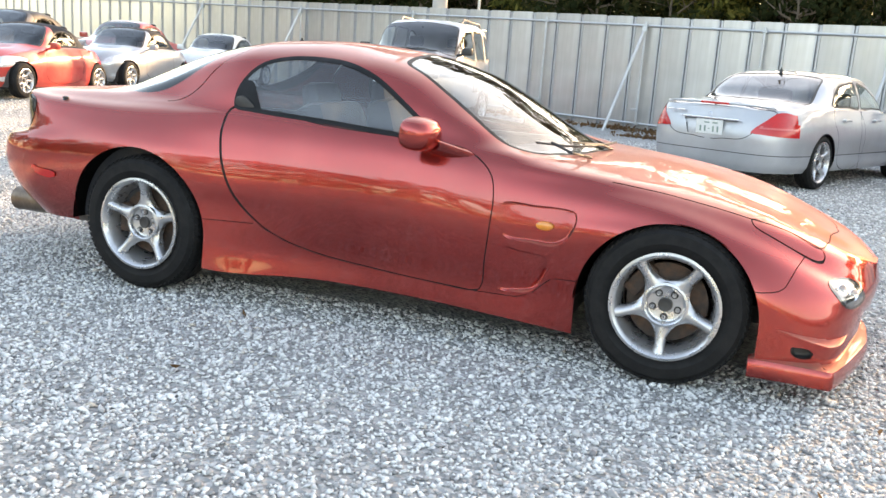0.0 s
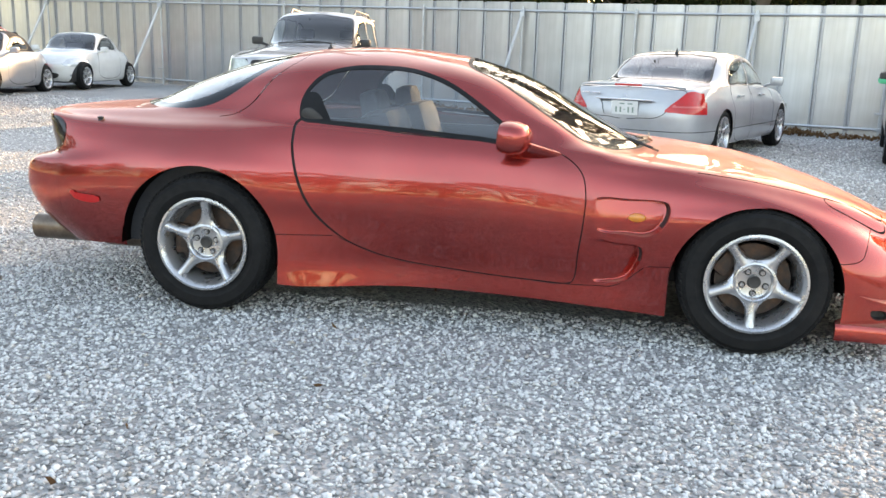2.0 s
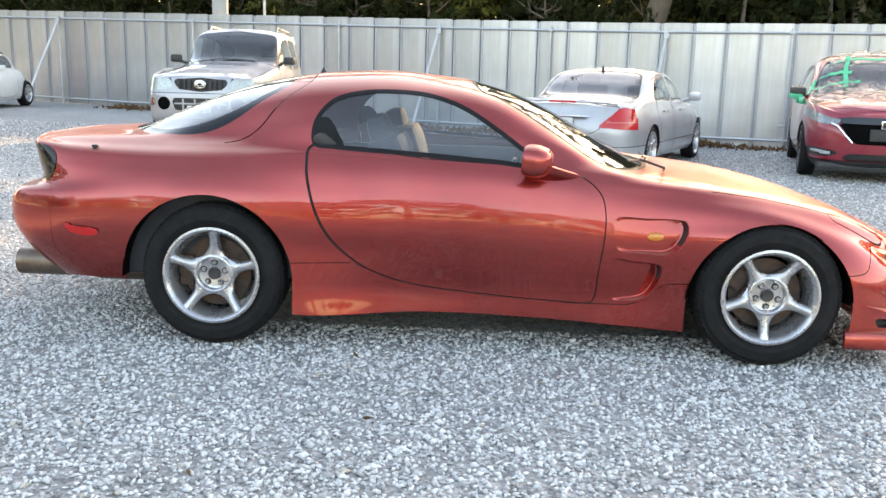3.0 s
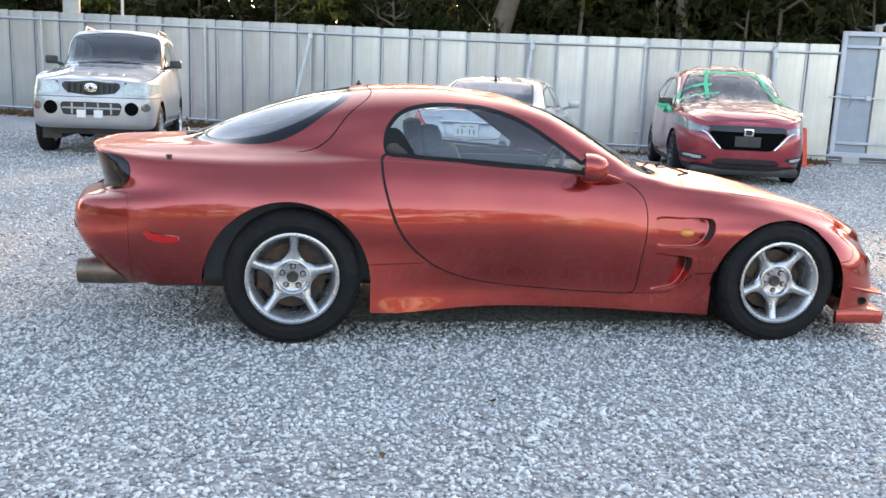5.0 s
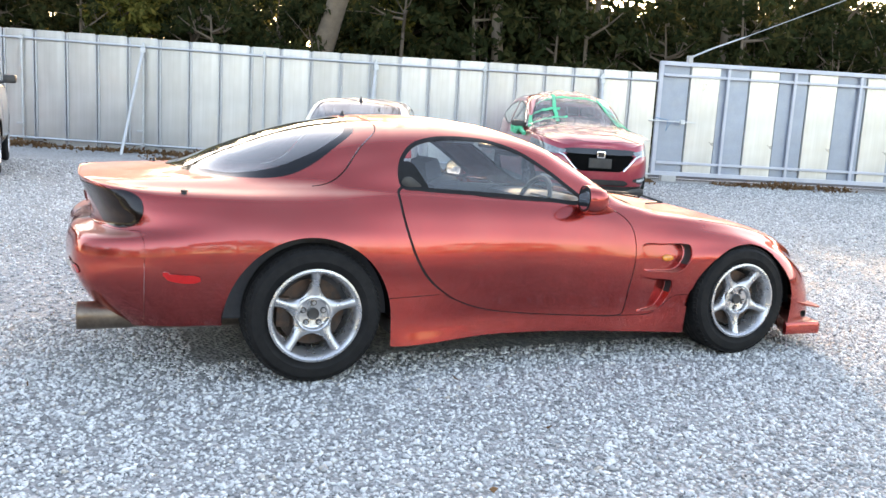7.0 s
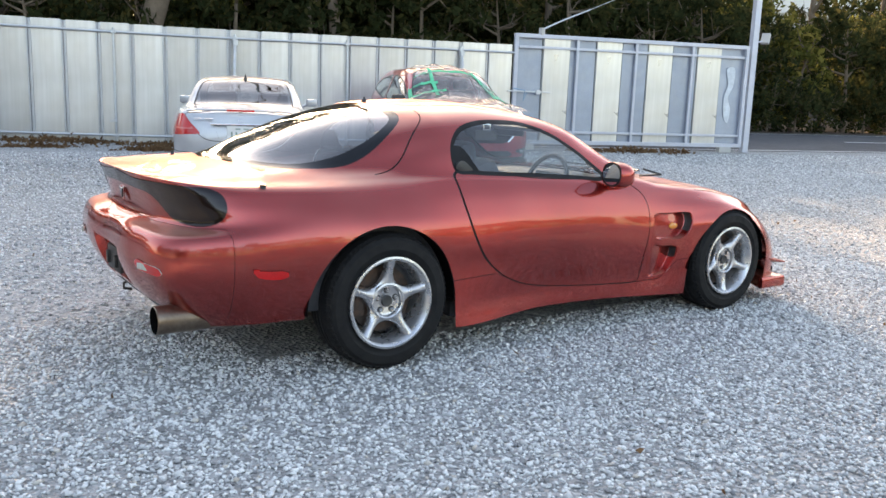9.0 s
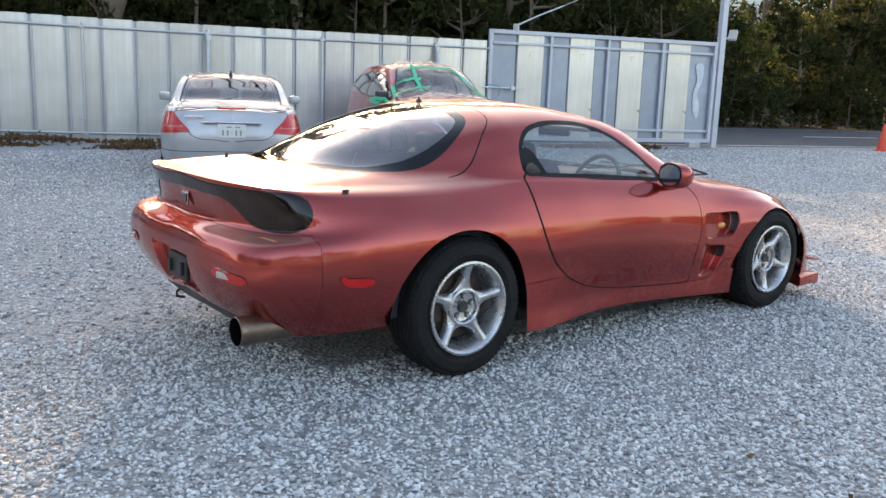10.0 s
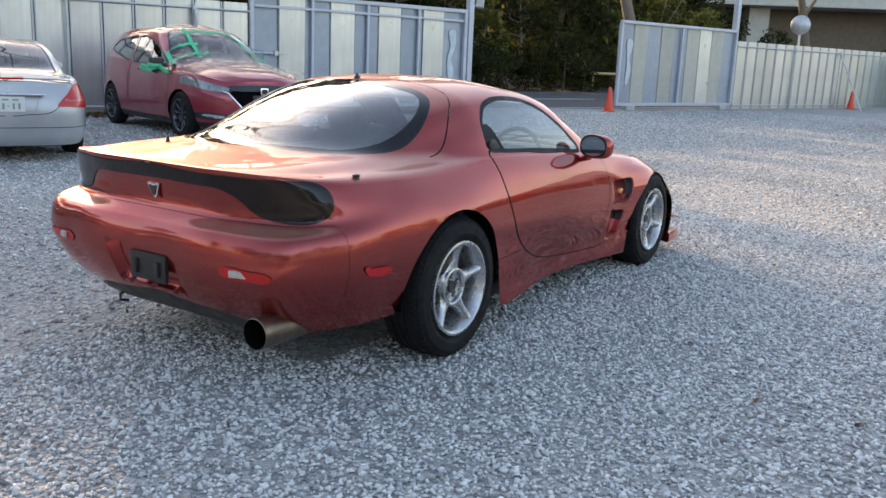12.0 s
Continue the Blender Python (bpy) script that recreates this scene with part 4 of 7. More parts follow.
def coupe_details(car, paint):
    # door mirrors
    for s in (-1, 1):
        prof = [(0, .005), (.006, .045), (.03, .074), (.07, .088), (.11, .088), (.125, .082)]
        bm = bmesh.new()
        rings = []
        for d, r in prof:
            rings.append([bm.verts.new((.085 - d * .95, .098 * (r / .088) * math.copysign(abs(math.cos(a)) ** .75, math.cos(a)), .068 * (r / .088) * math.copysign(abs(math.sin(a)) ** .75, math.sin(a)))) for a in (2 * math.pi * k / 24 for k in range(24))])
        for a, b in zip(rings, rings[1:]):
            for k in range(24):
                bm.faces.new((a[k], a[(k + 1) % 24], b[(k + 1) % 24], b[k]))
        bm.faces.new(rings[0])
        base = pose(.172, s * .864, .876, 0, 4, s * 12)
        bmesh.ops.transform(bm, matrix=base, verts=bm.verts[:])
        rings2 = []
        for q in np.linspace(0, 1, 7):
            c = Vector((.200 + .09 * q, s * (.835 - .075 * q), .838 - .045 * q))
            w, h = .055 + .045 * q, .028 + .010 * q
            rings2.append([bm.verts.new(c + Vector((w * math.cos(a), s * .012 * math.sin(a), h * math.sin(a)))) for a in (2 * math.pi * k / 14 for k in range(14))])
        for a, b in zip(rings2, rings2[1:]):
            for k in range(14):
                bm.faces.new((a[k], a[(k + 1) % 14], b[(k + 1) % 14], b[k]))
        dm = part("door_mirror", bm, paint, car, "rounded body-coloured door mirror", True, 50)
        part("mirror_glass", lathe([(.001, 0), (.93, 0)], 30, "x", caps=False), M["mirror"], dm).matrix_basis = base @ pose(-.035, 0, 0) @ Matrix.Diagonal((.3, .088, .060, 1))
        part("shell_back", lathe([(.001, 0), (1.0, 0)], 24, "x", caps=False), M["black_plastic"], dm).matrix_basis = base @ pose(-.031, 0, 0) @ Matrix.Diagonal((.3, .095, .066, 1))
        # black corner piece at the foot of the windscreen pillar, and the inner handle cup behind the window
        cup = prism(loop([(-.79, .918), (-.785, .945), (-.75, .955), (-.71, .93), (-.69, .908), (-.72, .90)], 4), .01, None, .003)
        bmesh.ops.transform(cup, matrix=Matrix.Translation((0, s * .724 - .005, 0)), verts=cup.verts[:])
        part("door_handle", cup, M["black_plastic"], car, "black pull handle behind the window", True)
        # fender lamp
        lamp = lathe([(.001, -.012), (.6, -.011), (.92, -.006), (1.0, .004)], 24, "y", caps=False)
        bmesh.ops.transform(lamp, matrix=pose(.714, s * .812, .560, 0, 0, 0 if s < 0 else 180) @ Matrix.Diagonal((.038, 1, .019, 1)), verts=lamp.verts[:])
        part("indicator_lamp", lamp, M["lamp_amber"], car, "oval amber indicator in the outlet", True)
        # knob on the rear deck's edge
        kn = bmesh.new()
        add_lathe(kn, [(.016, -.006), (.011, .004), (.015, .006), (.015, .013), (.004, .016)], 16, "z", (-1.785, s * .712, .858))
        part("deck_knob", kn, M["black_plastic"], car, "small black knob", True)
        # pale half of the bumper lamp
        pl = box((-.012, -.038, -.014), (.0, .038, .014), .005, pose(-2.240, s * .535, .522, 0, 0, s * -19))
        part("reverse_lamp", pl, M["lamp_mid"], car, "clear reversing lamp", True)
        # canard fin over the duct, and the lip along the bumper's foot
        fins = (("canard", [(1.575, .856, .308), (1.63, .858, .294), (1.70, .856, .278), (1.775, .852, .264), (1.805, .842, .260), (1.845, .76, .258), (1.885, .56, .260)], .006, .10),
                ("front_lip", [(1.535, .880, .146), (1.65, .872, .144), (1.76, .858, .138), (1.822, .845, .133), (1.845, .80, .130), (1.882, .69, .126), (1.940, .49, .122), (1.995, .26, .120), (2.015, 0, .120)], .036, .17))
        for nm, plan, th, wide in fins:
            k = len(plan)
            c = glide(np.arange(k), plan, np.linspace(0, k - 1, 8 * k))
            d = np.gradient(c[:, :2], axis=0)
            nrm = np.stack([-d[:, 1], d[:, 0]], 1)
            nrm /= np.linalg.norm(nrm, axis=1, keepdims=True)
            nrm *= np.sign((nrm * (c[:, :2] - (1.2, 0))).sum(1))[:, None]
            bm = bmesh.new()
            rg = []
            for i, ((cx, cy, cz), (nx, ny)) in enumerate(zip(c, nrm)):
                reach = wide * min(1, .12 + i / 10)
                at = lambda o, h: bm.verts.new((cx + nx * o, s * (cy + ny * o), cz + h))
                rg.append([at(-reach, th * 1.25), at(-min(.03, reach * .7), th * 1.05), at(-.008, th * .95), at(0, th * .55), at(0, -th * .55), at(-.006, -th * .95), at(-reach, -th)])
            for a, b in zip(rg, rg[1:]):
                for k in range(7):
                    bm.faces.new((a[k], a[(k + 1) % 7], b[(k + 1) % 7], b[k]))
            bm.faces.new(rg[0]), bm.faces.new(rg[-1][::-1])
            part(nm, bm, paint, car, "", True, 50)
        # wiper
        wp = bmesh.new()
        add_tube(wp, [(.80, s * .30 - .15, .812), (.76, s * .30 - .35, .842), (.66, s * .20 - .40, .872)] if s < 0 else [(.80, .05, .815), (.77, -.10, .842), (.735, -.30, .850)], .006, 8)
        add_tube(wp, [(.60, -.62, .868), (.70, -.50, .855), (.765, -.20, .84)] if s < 0 else [(.70, -.42, .868), (.78, -.05, .84), (.79, .22, .836)], .005, 6)
        part("wiper", wp, M["black_plastic"], car, "", True)
    # washer nozzle on the hatch, aerial stub, badge, plate bracket, exhaust
    noz = bmesh.new()
    add_lathe(noz, [(.018, -.008), (.015, .004), (.009, .010), (.007, .026), (.003, .030)], 14, "z", (-1.841, .333, .906))
    part("washer_nozzle", noz, M["black_plastic"], car, "small black washer nozzle on the hatch", True)
    ant = bmesh.new()
    add_lathe(ant, [(.018, 0), (.013, .012), (.006, .018), (.005, .026), (.002, .028)], 12, "z", (-.888, .025, 1.212))
    part("aerial", ant, M["black_plastic"], car, "", True)
    badge = bmesh.new()
    tri = loop([(-.034, .030), (0, .026), (.034, .030), (.022, -.002), (0, -.036), (-.022, -.002)], 4)
    bm2 = prism(tri, .008, pose(-2.178, 0, .770, 0, 0, 90) @ pose(0, 0, 0, -8, 0, 0), .002)
    badge.free()
    bd = part("badge", bm2, M["chrome"], car, "small chrome shield badge", True)
    tri2 = loop([(-.022, .020), (0, .017), (.022, .020), (.014, -.002), (0, -.024), (-.014, -.002)], 4)
    part("badge_field", prism(tri2, .004, pose(-2.186, 0, .770, 0, 0, 90) @ pose(0, 0, 0, -8, 0, 0)), M["black_gloss"], bd)
    br = bmesh.new()
    add_box(br, (-2.235, -.115, .405), (-2.215, .10, .52), .006)
    for yy in (-.075, .06):
        add_box(br, (-2.25, yy - .012, .43), (-2.23, yy + .012, .49), .004)
    part("plate_bracket", br, M["black_plastic"], car, "empty black number plate bracket", True)
    ex = bmesh.new()
    add_lathe(ex, [(.058, -2.225), (.062, -2.222), (.062, -2.02), (.058, -1.95), (.040, -1.90), (.036, -1.6)], 32, "x", (0, -.600, .300))
    pp = part("exhaust_tip", ex, M["exhaust"], car, "wide sooty steel exhaust pipe", True)
    part("exhaust_bore", lathe([(.001, -2.08), (.054, -2.08), (.056, -2.222), (.058, -2.225)], 32, "x", (0, -.600, .300), caps=False), M["soot"], pp, "", True)
    sl = bmesh.new()
    add_lathe(sl, [(.02, -1.95), (.085, -1.93), (.095, -1.88), (.095, -1.45), (.02, -1.42)], 28, "x", (0, -.50, .30))
    part("silencer", sl, M["exhaust"], car, "", True)
    part("tow_hook", tube([(-2.06, .36, .27), (-2.10, .36, .25), (-2.10, .36, .225), (-2.06, .36, .215)], .007, 8), M["steel_dark"], car, "", True)


orange_coupe()


# ---- fence, gates, poles ----
def vary_by_object(m, amount=0.12):
    """Shifts a material's base colour a little from object to object."""
    nt, b = m.node_tree, m.node_tree.nodes["Principled BSDF"]
    src = b.inputs["Base Color"].links[0].from_socket
    oi = nt.nodes.new("ShaderNodeObjectInfo")
    f = ramp_of(nt, oi.outputs["Random"], [(0, (1 - amount,) * 3), (1, (1.0, 1.0, 1.0))])
    nt.links.new(mixed(nt, 1.0, src, f, "MULTIPLY"), b.inputs["Base Color"])
    return m


vary_by_object(M["zinc"], 0.2)
M["rib"] = surface("dull_zinc_rib", (0.43, 0.44, 0.46), 0.42, 0.6, 0.15, scale=4)
M["zinc_bright"] = vary_by_object(streaked_zinc("bright_zinc_sheet", (0.60, 0.60, 0.59), 0.32, 0.5))
M["gate_paint"] = surface("pale_grey_gate_paint", (0.44, 0.46, 0.52), 0.5, 0.2, 0.10, scale=3, dirt=(0.3, 0.28, 0.25), dirt_amount=0.2)
M["gate_sheet"] = vary_by_object(surface("blue_grey_gate_sheet", (0.29, 0.33, 0.40), 0.42, 0.4, 0.14, scale=2.2, dirt=(0.28, 0.29, 0.31), dirt_amount=0.12))
M["gate_beige"] = vary_by_object(surface("beige_gate_sheet", (0.40, 0.39, 0.355), 0.5, 0.2, 0.15, scale=2.2, dirt=(0.30, 0.27, 0.23), dirt_amount=0.15))
M["concrete"] = surface("weathered_concrete", (0.42, 0.41, 0.39), 0.85, 0, 0.12, scale=2, bump=0.2, bump_scale=60, dirt=(0.22, 0.21, 0.2), dirt_amount=0.4)
M["asphalt"] = surface("asphalt", (0.055, 0.056, 0.06), 0.85, 0, 0.25, scale=1.2, fine=90, bump=0.4, bump_scale=150)
M["line_white"] = surface("road_paint", (0.6, 0.6, 0.58), 0.7, 0, 0.2, scale=6)
M["cone"] = surface("orange_red_cone_plastic", (0.70, 0.06, 0.025), 0.5, 0, 0.12, dirt=(0.3, 0.2, 0.15), dirt_amount=0.2)
M["green_steel"] = surface("green_container_paint", (0.02, 0.14, 0.075), 0.45, 0.1, 0.15)
M["yellow"] = surface("yellow_barrier_paint", (0.50, 0.36, 0.13), 0.5, 0, 0.15)
M["wood_wall"] = surface("bronozboard", (0.13, 0.105, 0.085), 0.85, 0, 0.25, scale=3, bump=0.2)
M["soil"] = surface("leaf_litter_soil", (0.075, 0.055, 0.04), 0.95, 0, 0.4, scale=2, bump=0.6, bump_scale=20)


def profile_sheet(name, prof, h, mat, thick=0.004):
    """A sheet pressed to a profile (along, out), standing h high."""
    vs, fs = [], []
    n = len(prof)
    for z in (0.0, h):
        vs += [(a, o, z) for a, o in prof] + [(a, o + thick, z) for a, o in prof]
    for i in range(n - 1):
        fs += [(i, i + 1, 2 * n + i + 1, 2 * n + i), (n + i + 1, n + i, 3 * n + i, 3 * n + i + 1), (2 * n + i, 2 * n + i + 1, 3 * n + i + 1, 3 * n + i), (i + 1, i, n + i, n + i + 1)]
    fs += [(0, 2 * n, 3 * n, n), (n - 1, 2 * n - 1, 4 * n - 1, 3 * n - 1)]
    return mesh_of(name, vs, fs, mat, False)


PITCH = 0.5775
FENCE_H = 2.25


def sheet_fence(name, x0, x1, label):
    fence = thing(name, label, "fence", kind="structure")
    w = PITCH * math.hypot(1, FENCE_SLOPE)
    sheet = profile_sheet("sheet", [(0.044, 0.014), (0.048, 0.0), (w * 0.30, -0.003), (w * 0.70, -0.003), (w - 0.048, 0.0), (w - 0.044, 0.014)], FENCE_H, M["zinc"])
    rib = profile_sheet("rib", [(-0.047, 0.012), (-0.043, -0.022), (-0.015, -0.024), (-0.011, 0.030), (0.011, 0.030), (0.015, -0.024), (0.043, -0.022), (0.047, 0.012)], FENCE_H - 0.01, M["rib"])
    k, x = 0, x0
    while x < x1 - 0.01:
        p = on_fence(x)
        if x + PITCH <= x1 + 0.05:
            o = new("sheet", sheet)
            o.parent, o.matrix_basis = fence, Matrix.Translation(p + out * random.uniform(-0.002, 0.002)) @ pose(0, 0, 0.02, random.uniform(-.15, .15), 0, turn)
        o = new("rib", rib)
        o.parent, o.matrix_basis = fence, Matrix.Translation(p) @ pose(0, 0, 0.02, 0, 0, turn)
        x, k = x + PITCH, k + 1
    for z in (2.10, 0.14):
        n = max(2, int((x1 - x0) / 2))
        pts = [on_fence(x0 + (x1 - x0) * i / n, -0.045, z) for i in range(n + 1)]
        part("rail", tube(pts, 0.022, 8), M["zinc_pipe"], fence, "", True)
    return fence


fence_main = sheet_fence("wall_fence_main", -2.57 - PITCH * 47, 8.985, "tall fence of flat galvanised steel sheets with pipe rails")
fence_far = sheet_fence("wall_fence_far", 26.05, 26.05 + PITCH * 70, "far galvanised steel sheet fence beyond the gate")
# posts with clamps, and braces that lean into the yard
for xb, brace in ((-14.9, 1), (-10.8, 1), (-7.0, 0), (-3.36, 0), (-1.12, 1), (3.31, 1), (1.16, 0), (5.45, 0), (7.8, 1), (32.6, 1), (29.5, 0)):
    post = thing("fence_post", "galvanised pipe post clamped to the sheet fence", "post", "fence posts")
    p0 = on_fence(xb, -0.09)
    part("pole", tube([p0 - Vector((0, 0, .1)), p0 + Vector((0, 0, 2.18))], 0.024, 10), M["zinc_pipe"], post, "", True)
    for z in (2.10, 0.14):
        m = Matrix.Translation(on_fence(xb, -0.07, z)) @ pose(0, 0, 0, 0, 0, turn)
        part("clamp", box((-.045, -.05, -.03), (.045, .03, .03), .006, m), M["zinc_pipe"], post)
    m = Matrix.Translation(on_fence(xb, -0.12, 0.0)) @ pose(0, 0, 0, 0, 0, turn)
    part("foot_clamp", box((-.10, -.05, .40), (.03, .02, .44), .006, m), M["zinc_pipe"], post)
    if brace:
        br = thing("fence_brace", "slanting galvanised pipe brace holding up the fence", "brace", "fence braces")
        top, foot = on_fence(xb, -0.12, 2.02), on_fence(xb - .12, -1.30, 0.0)
        part("pipe", tube([foot - Vector((0, 0, .15)), top], 0.030, 10), M["zinc_bright"], br, "", True)
        part("clamp", box((-.05, -.05, -.05), (.05, .05, .05), .01, Matrix.Translation(top)), M["zinc_pipe"], br)


def square_bar(bm, a, b, w, up=Vector((0, 0, 1))):
    """A square steel tube between two points."""
    a, b = Vector(a), Vector(b)
    d = (b - a).normalized()
    s = d.cross(up if abs(d.dot(up)) < 0.9 else out).normalized()
    u = s.cross(d)
    m = Matrix((s, d, u)).transposed().to_4x4()
    m.translation = a
    add_box(bm, (-w / 2, 0, -w / 2), (w / 2, (b - a).length, w / 2), 0.006, m)


def gate(x0, x1, h, bays, rails, pattern, label, lift=0.13):
    g = thing("gate", label, "gate", "yard gates")
    L = (x1 - x0)
    at = lambda s, z, off=0.0: on_fence(x0 + L * s, off, 0) * 1.0 + Vector((0, 0, z))
    bars = [((0, lift), (0, h)), ((1, lift), (1, h)), ((0, h - .04), (1, h - .04)), ((0, lift + .04), (1, lift + .04))]
    for a, b in bars:
        bm = bmesh.new()
        square_bar(bm, at(*a), at(*b), 0.085)
        part("frame_bar", bm, M["gate_paint"], g)
    for z in rails:
        bm = bmesh.new()
        square_bar(bm, at(0.01, z), at(0.99, z), 0.055)
        part("rail", bm, M["gate_paint"], g)
    for k in range(1, bays):
        bm = bmesh.new()
        square_bar(bm, at(k / bays, lift + .06, -.004), at(k / bays, h - .06, -.004), 0.06)
        part("upright", bm, M["gate_paint"], g)
    n = len(pattern)
    ln = (at(1, 0) - at(0, 0)).length
    w = ln / n
    made = {}
    for k, c in enumerate(pattern):
        if c not in made:
            deep = {"b": 0.0, "g": 0.03, "e": 0.02}[c]
            made[c] = profile_sheet("gate_sheet", [(0, .06), (.015, deep), (w * .5, deep - .006), (w - .015, deep), (w, .06)], h - lift - .16, {"b": M["zinc_bright"], "g": M["gate_sheet"], "e": M["gate_beige"]}[c])
        o = new("panel", made[c])
        o.parent, o.matrix_basis = g, Matrix.Translation(at(k / n, lift + .08, .03)) @ pose(0, 0, 0, random.uniform(-.6, .6), 0, turn)
    return g, at


gate_a, at_a = gate(9.02, 14.62, 2.52, 4, (2.24, .40), "gbgbgbgbg", "pale grey steel gate of barred frame and upright sheets, standing shut")
gate_b, at_b = gate(20.35, 25.95, 2.62, 2, (), "gegegebeg", "grey steel gate leaf with blue-grey and beige sheets")
# latch, hinge posts, wheel blocks
M["smear"] = surface("thin_filler", (0.50, 0.54, 0.58), 0.7, 0, 0.25, scale=9)
lt = bmesh.new()
square_bar(lt, at_a(-.03, 1.28, -.07), at_a(.14, 1.27, -.07), .03)
add_box(lt, (-.05, -.05, -.05), (.05, .03, .05), .01, Matrix.Translation(at_a(.09, 1.27, -.07)) @ pose(0, 0, 0, 0, 0, turn))
part("latch", lt, M["zinc_pipe"], gate_a, "steel slide bolt")
rope = tube([at_a(-.01, 1.34, -.09), at_a(.035, 1.30, -.12), at_a(.03, 1.08, -.12), at_a(.045, 1.25, -.10)], .008, 6)
part("rope", rope, surface("blue_rope", (0.08, 0.22, 0.36), 0.8, 0, 0.2), gate_a, "bit of blue rope", True)
for s, nm in ((.06, 0), (.93, 0)):
    part("wheel_block", box((-.16, -.08, 0), (.16, .08, .13), .01, Matrix.Translation(at_a(s, 0.0)) @ pose(0, 0, 0, 0, 0, turn)), M["concrete"], gate_a)
for s in (.1, .92):
    part("wheel_block", box((-.2, -.1, 0), (.2, .1, .13), .01, Matrix.Translation(at_b(s, 0.0)) @ pose(0, 0, 0, 0, 0, turn)), M["concrete"], gate_b)
for gt, pts in ((gate_a, [(.925, 2.0), (.945, 2.02), (.955, 1.6), (.935, 1.3), (.95, 1.0), (.94, .7), (.925, .8), (.915, 1.3), (.93, 1.6)]), (gate_b, [(.07, 2.1), (.10, 2.05), (.085, 1.5), (.10, 1.2), (.075, .75), (.065, .8), (.07, 1.3)])):
    at = at_a if gt is gate_a else at_b
    lp = loop(pts, 6)
    bm = bmesh.new()
    bm.faces.new([bm.verts.new(at(s, z, .046 if gt is gate_a else .046)) for s, z in lp])
    r = bmesh.ops.extrude_face_region(bm, geom=bm.faces[:])
    bmesh.ops.translate(bm, vec=-out * .004, verts=[v for v in r["geom"] if isinstance(v, bmesh.types.BMVert)])
    part("filler_smear", bm, M["smear"], gt, "white smear of filler on the sheet")
# overhead cable from the gate's stay
stay = thing("cable_stay", "steel stay on the gate with a guy cable", "cable")
part("bracket", box((-.05, -.05, 0), (.05, .05, .16), .01, Matrix.Translation(at_a(.10, 2.50))), M["concrete"], stay)
part("cable", tube([at_a(.10, 2.62), at_a(.19, 2.86, .05), at_a(.30, 3.12, .1)], [.022, .016, .016], 8), M["zinc_pipe"], stay, "wrapped guy cable", True)
part("wire", tube([at_a(.30, 3.12, .1), at_a(.9, 4.6, .5), at_a(1.9, 7.5, 1.0)], .008, 6), M["zinc_pipe"], stay, "", True)
# gate pole with a lamp arm
gp = thing("gate_pole", "square grey steel pole beside the gate with a small floodlight", "pole")
bm = bmesh.new()
base = on_fence(14.85, .12)
square_bar(bm, base, base + Vector((0, 0, 6.5)), .15)
part("pole", bm, M["gate_paint"], gp)
part("arm", tube([base + Vector((.06, -.03, 2.62)), base + Vector((.22, -.09, 2.66))], .02, 8), M["gate_paint"], gp, "", True)
fl = part("floodlight", box((-.05, -.10, -.13), (.05, .10, .13), .02, Matrix.Translation(base + Vector((.30, -.10, 2.72))) @ pose(0, 0, 0, 0, 25, 20)), M["concrete"], gp)
gp2 = thing("gate_pole", "square grey steel pole beside the far gate leaf", "pole")
bm = bmesh.new()
base = on_fence(26.0, .1)
square_bar(bm, base, base + Vector((0, 0, 6.5)), .17)
part("pole", bm, M["gate_paint"], gp2)
# concrete utility pole and a thin pole behind the fence
up = thing("utility_pole", "round grey concrete utility pole at the fence", "pole")
p0 = on_fence(-6.5, .28)
part("shaft", tube([p0, p0 + Vector((0, 0, 11))], [.19, .15], 24), M["concrete"], up, "", True)
for z in (4.8, 8.0):
    part("band", lathe([(.195, z), (.195, z + .05)], 24, "z", p0, caps=True), M["zinc_pipe"], up)
tp = thing("thin_pole", "thin white pole standing at the fence", "pole")
p0 = on_fence(-5.25, .10)
part("shaft", tube([p0, p0 + Vector((0, 0, 4.6))], .032, 12), M["zinc_bright"], tp, "", True)
# traffic mirror on the far fence
tm = thing("traffic_mirror", "round convex traffic mirror on a post over the fence", "mirror")
p0 = on_fence(30.15, .25)
part("post", tube([p0, p0 + Vector((0, 0, 3.12))], .04, 10), M["gate_paint"], tm, "", True)
part("disc", lathe([(.01, -.10), (.20, -.07), (.33, 0), (.355, .02), (.35, .06), (.02, .10)], 28, "x", p0 + Vector((-.1, 0, 3.02))), M["rib"], tm, "", True)


def cone(at, lean=0.0, label="orange-red plastic traffic cone standing on the gravel"):
    c = thing("traffic_cone", label, "traffic cone", "traffic cones", at=Matrix.Translation(at) @ pose(0, 0, 0, lean, 0, 20))
    part("base", box((-.19, -.19, 0), (.19, .19, .03), .01), M["cone"], c)
    part("body", lathe([(.14, .03), (.135, .06), (.045, .66), (.030, .70), (.012, .705)], 28, "z"), M["cone"], c, "", True)
    return c


cone((19.30, 7.15, 0))
cone((33.2, 2.9, 0))
cone((7.76, 9.98, 0), 3, "orange-red plastic traffic cone beside the wrapped car")
bar = thing("barrier", "yellow road barrier with a slanting arm across the road", "barrier")
part("beam", tube([on_fence(30.9, 11.2, .88), on_fence(33.5, 10.8, .88)], .06, 8), M["yellow"], bar, "", True)
part("arm", tube([on_fence(31.3, 11.2, .88), on_fence(30.3, 11.4, 1.75)], .05, 8), M["yellow"], bar, "", True)
for q in (31.2, 33.2):
    part("leg", tube([on_fence(q, 11.1, 0), on_fence(q, 11.1, .88)], .03, 8), M["yellow"], bar, "", True)
ct = thing("container", "green steel container at the far fence", "container", at=pose(37.6, 1.0, 0, 0, 0, turn))
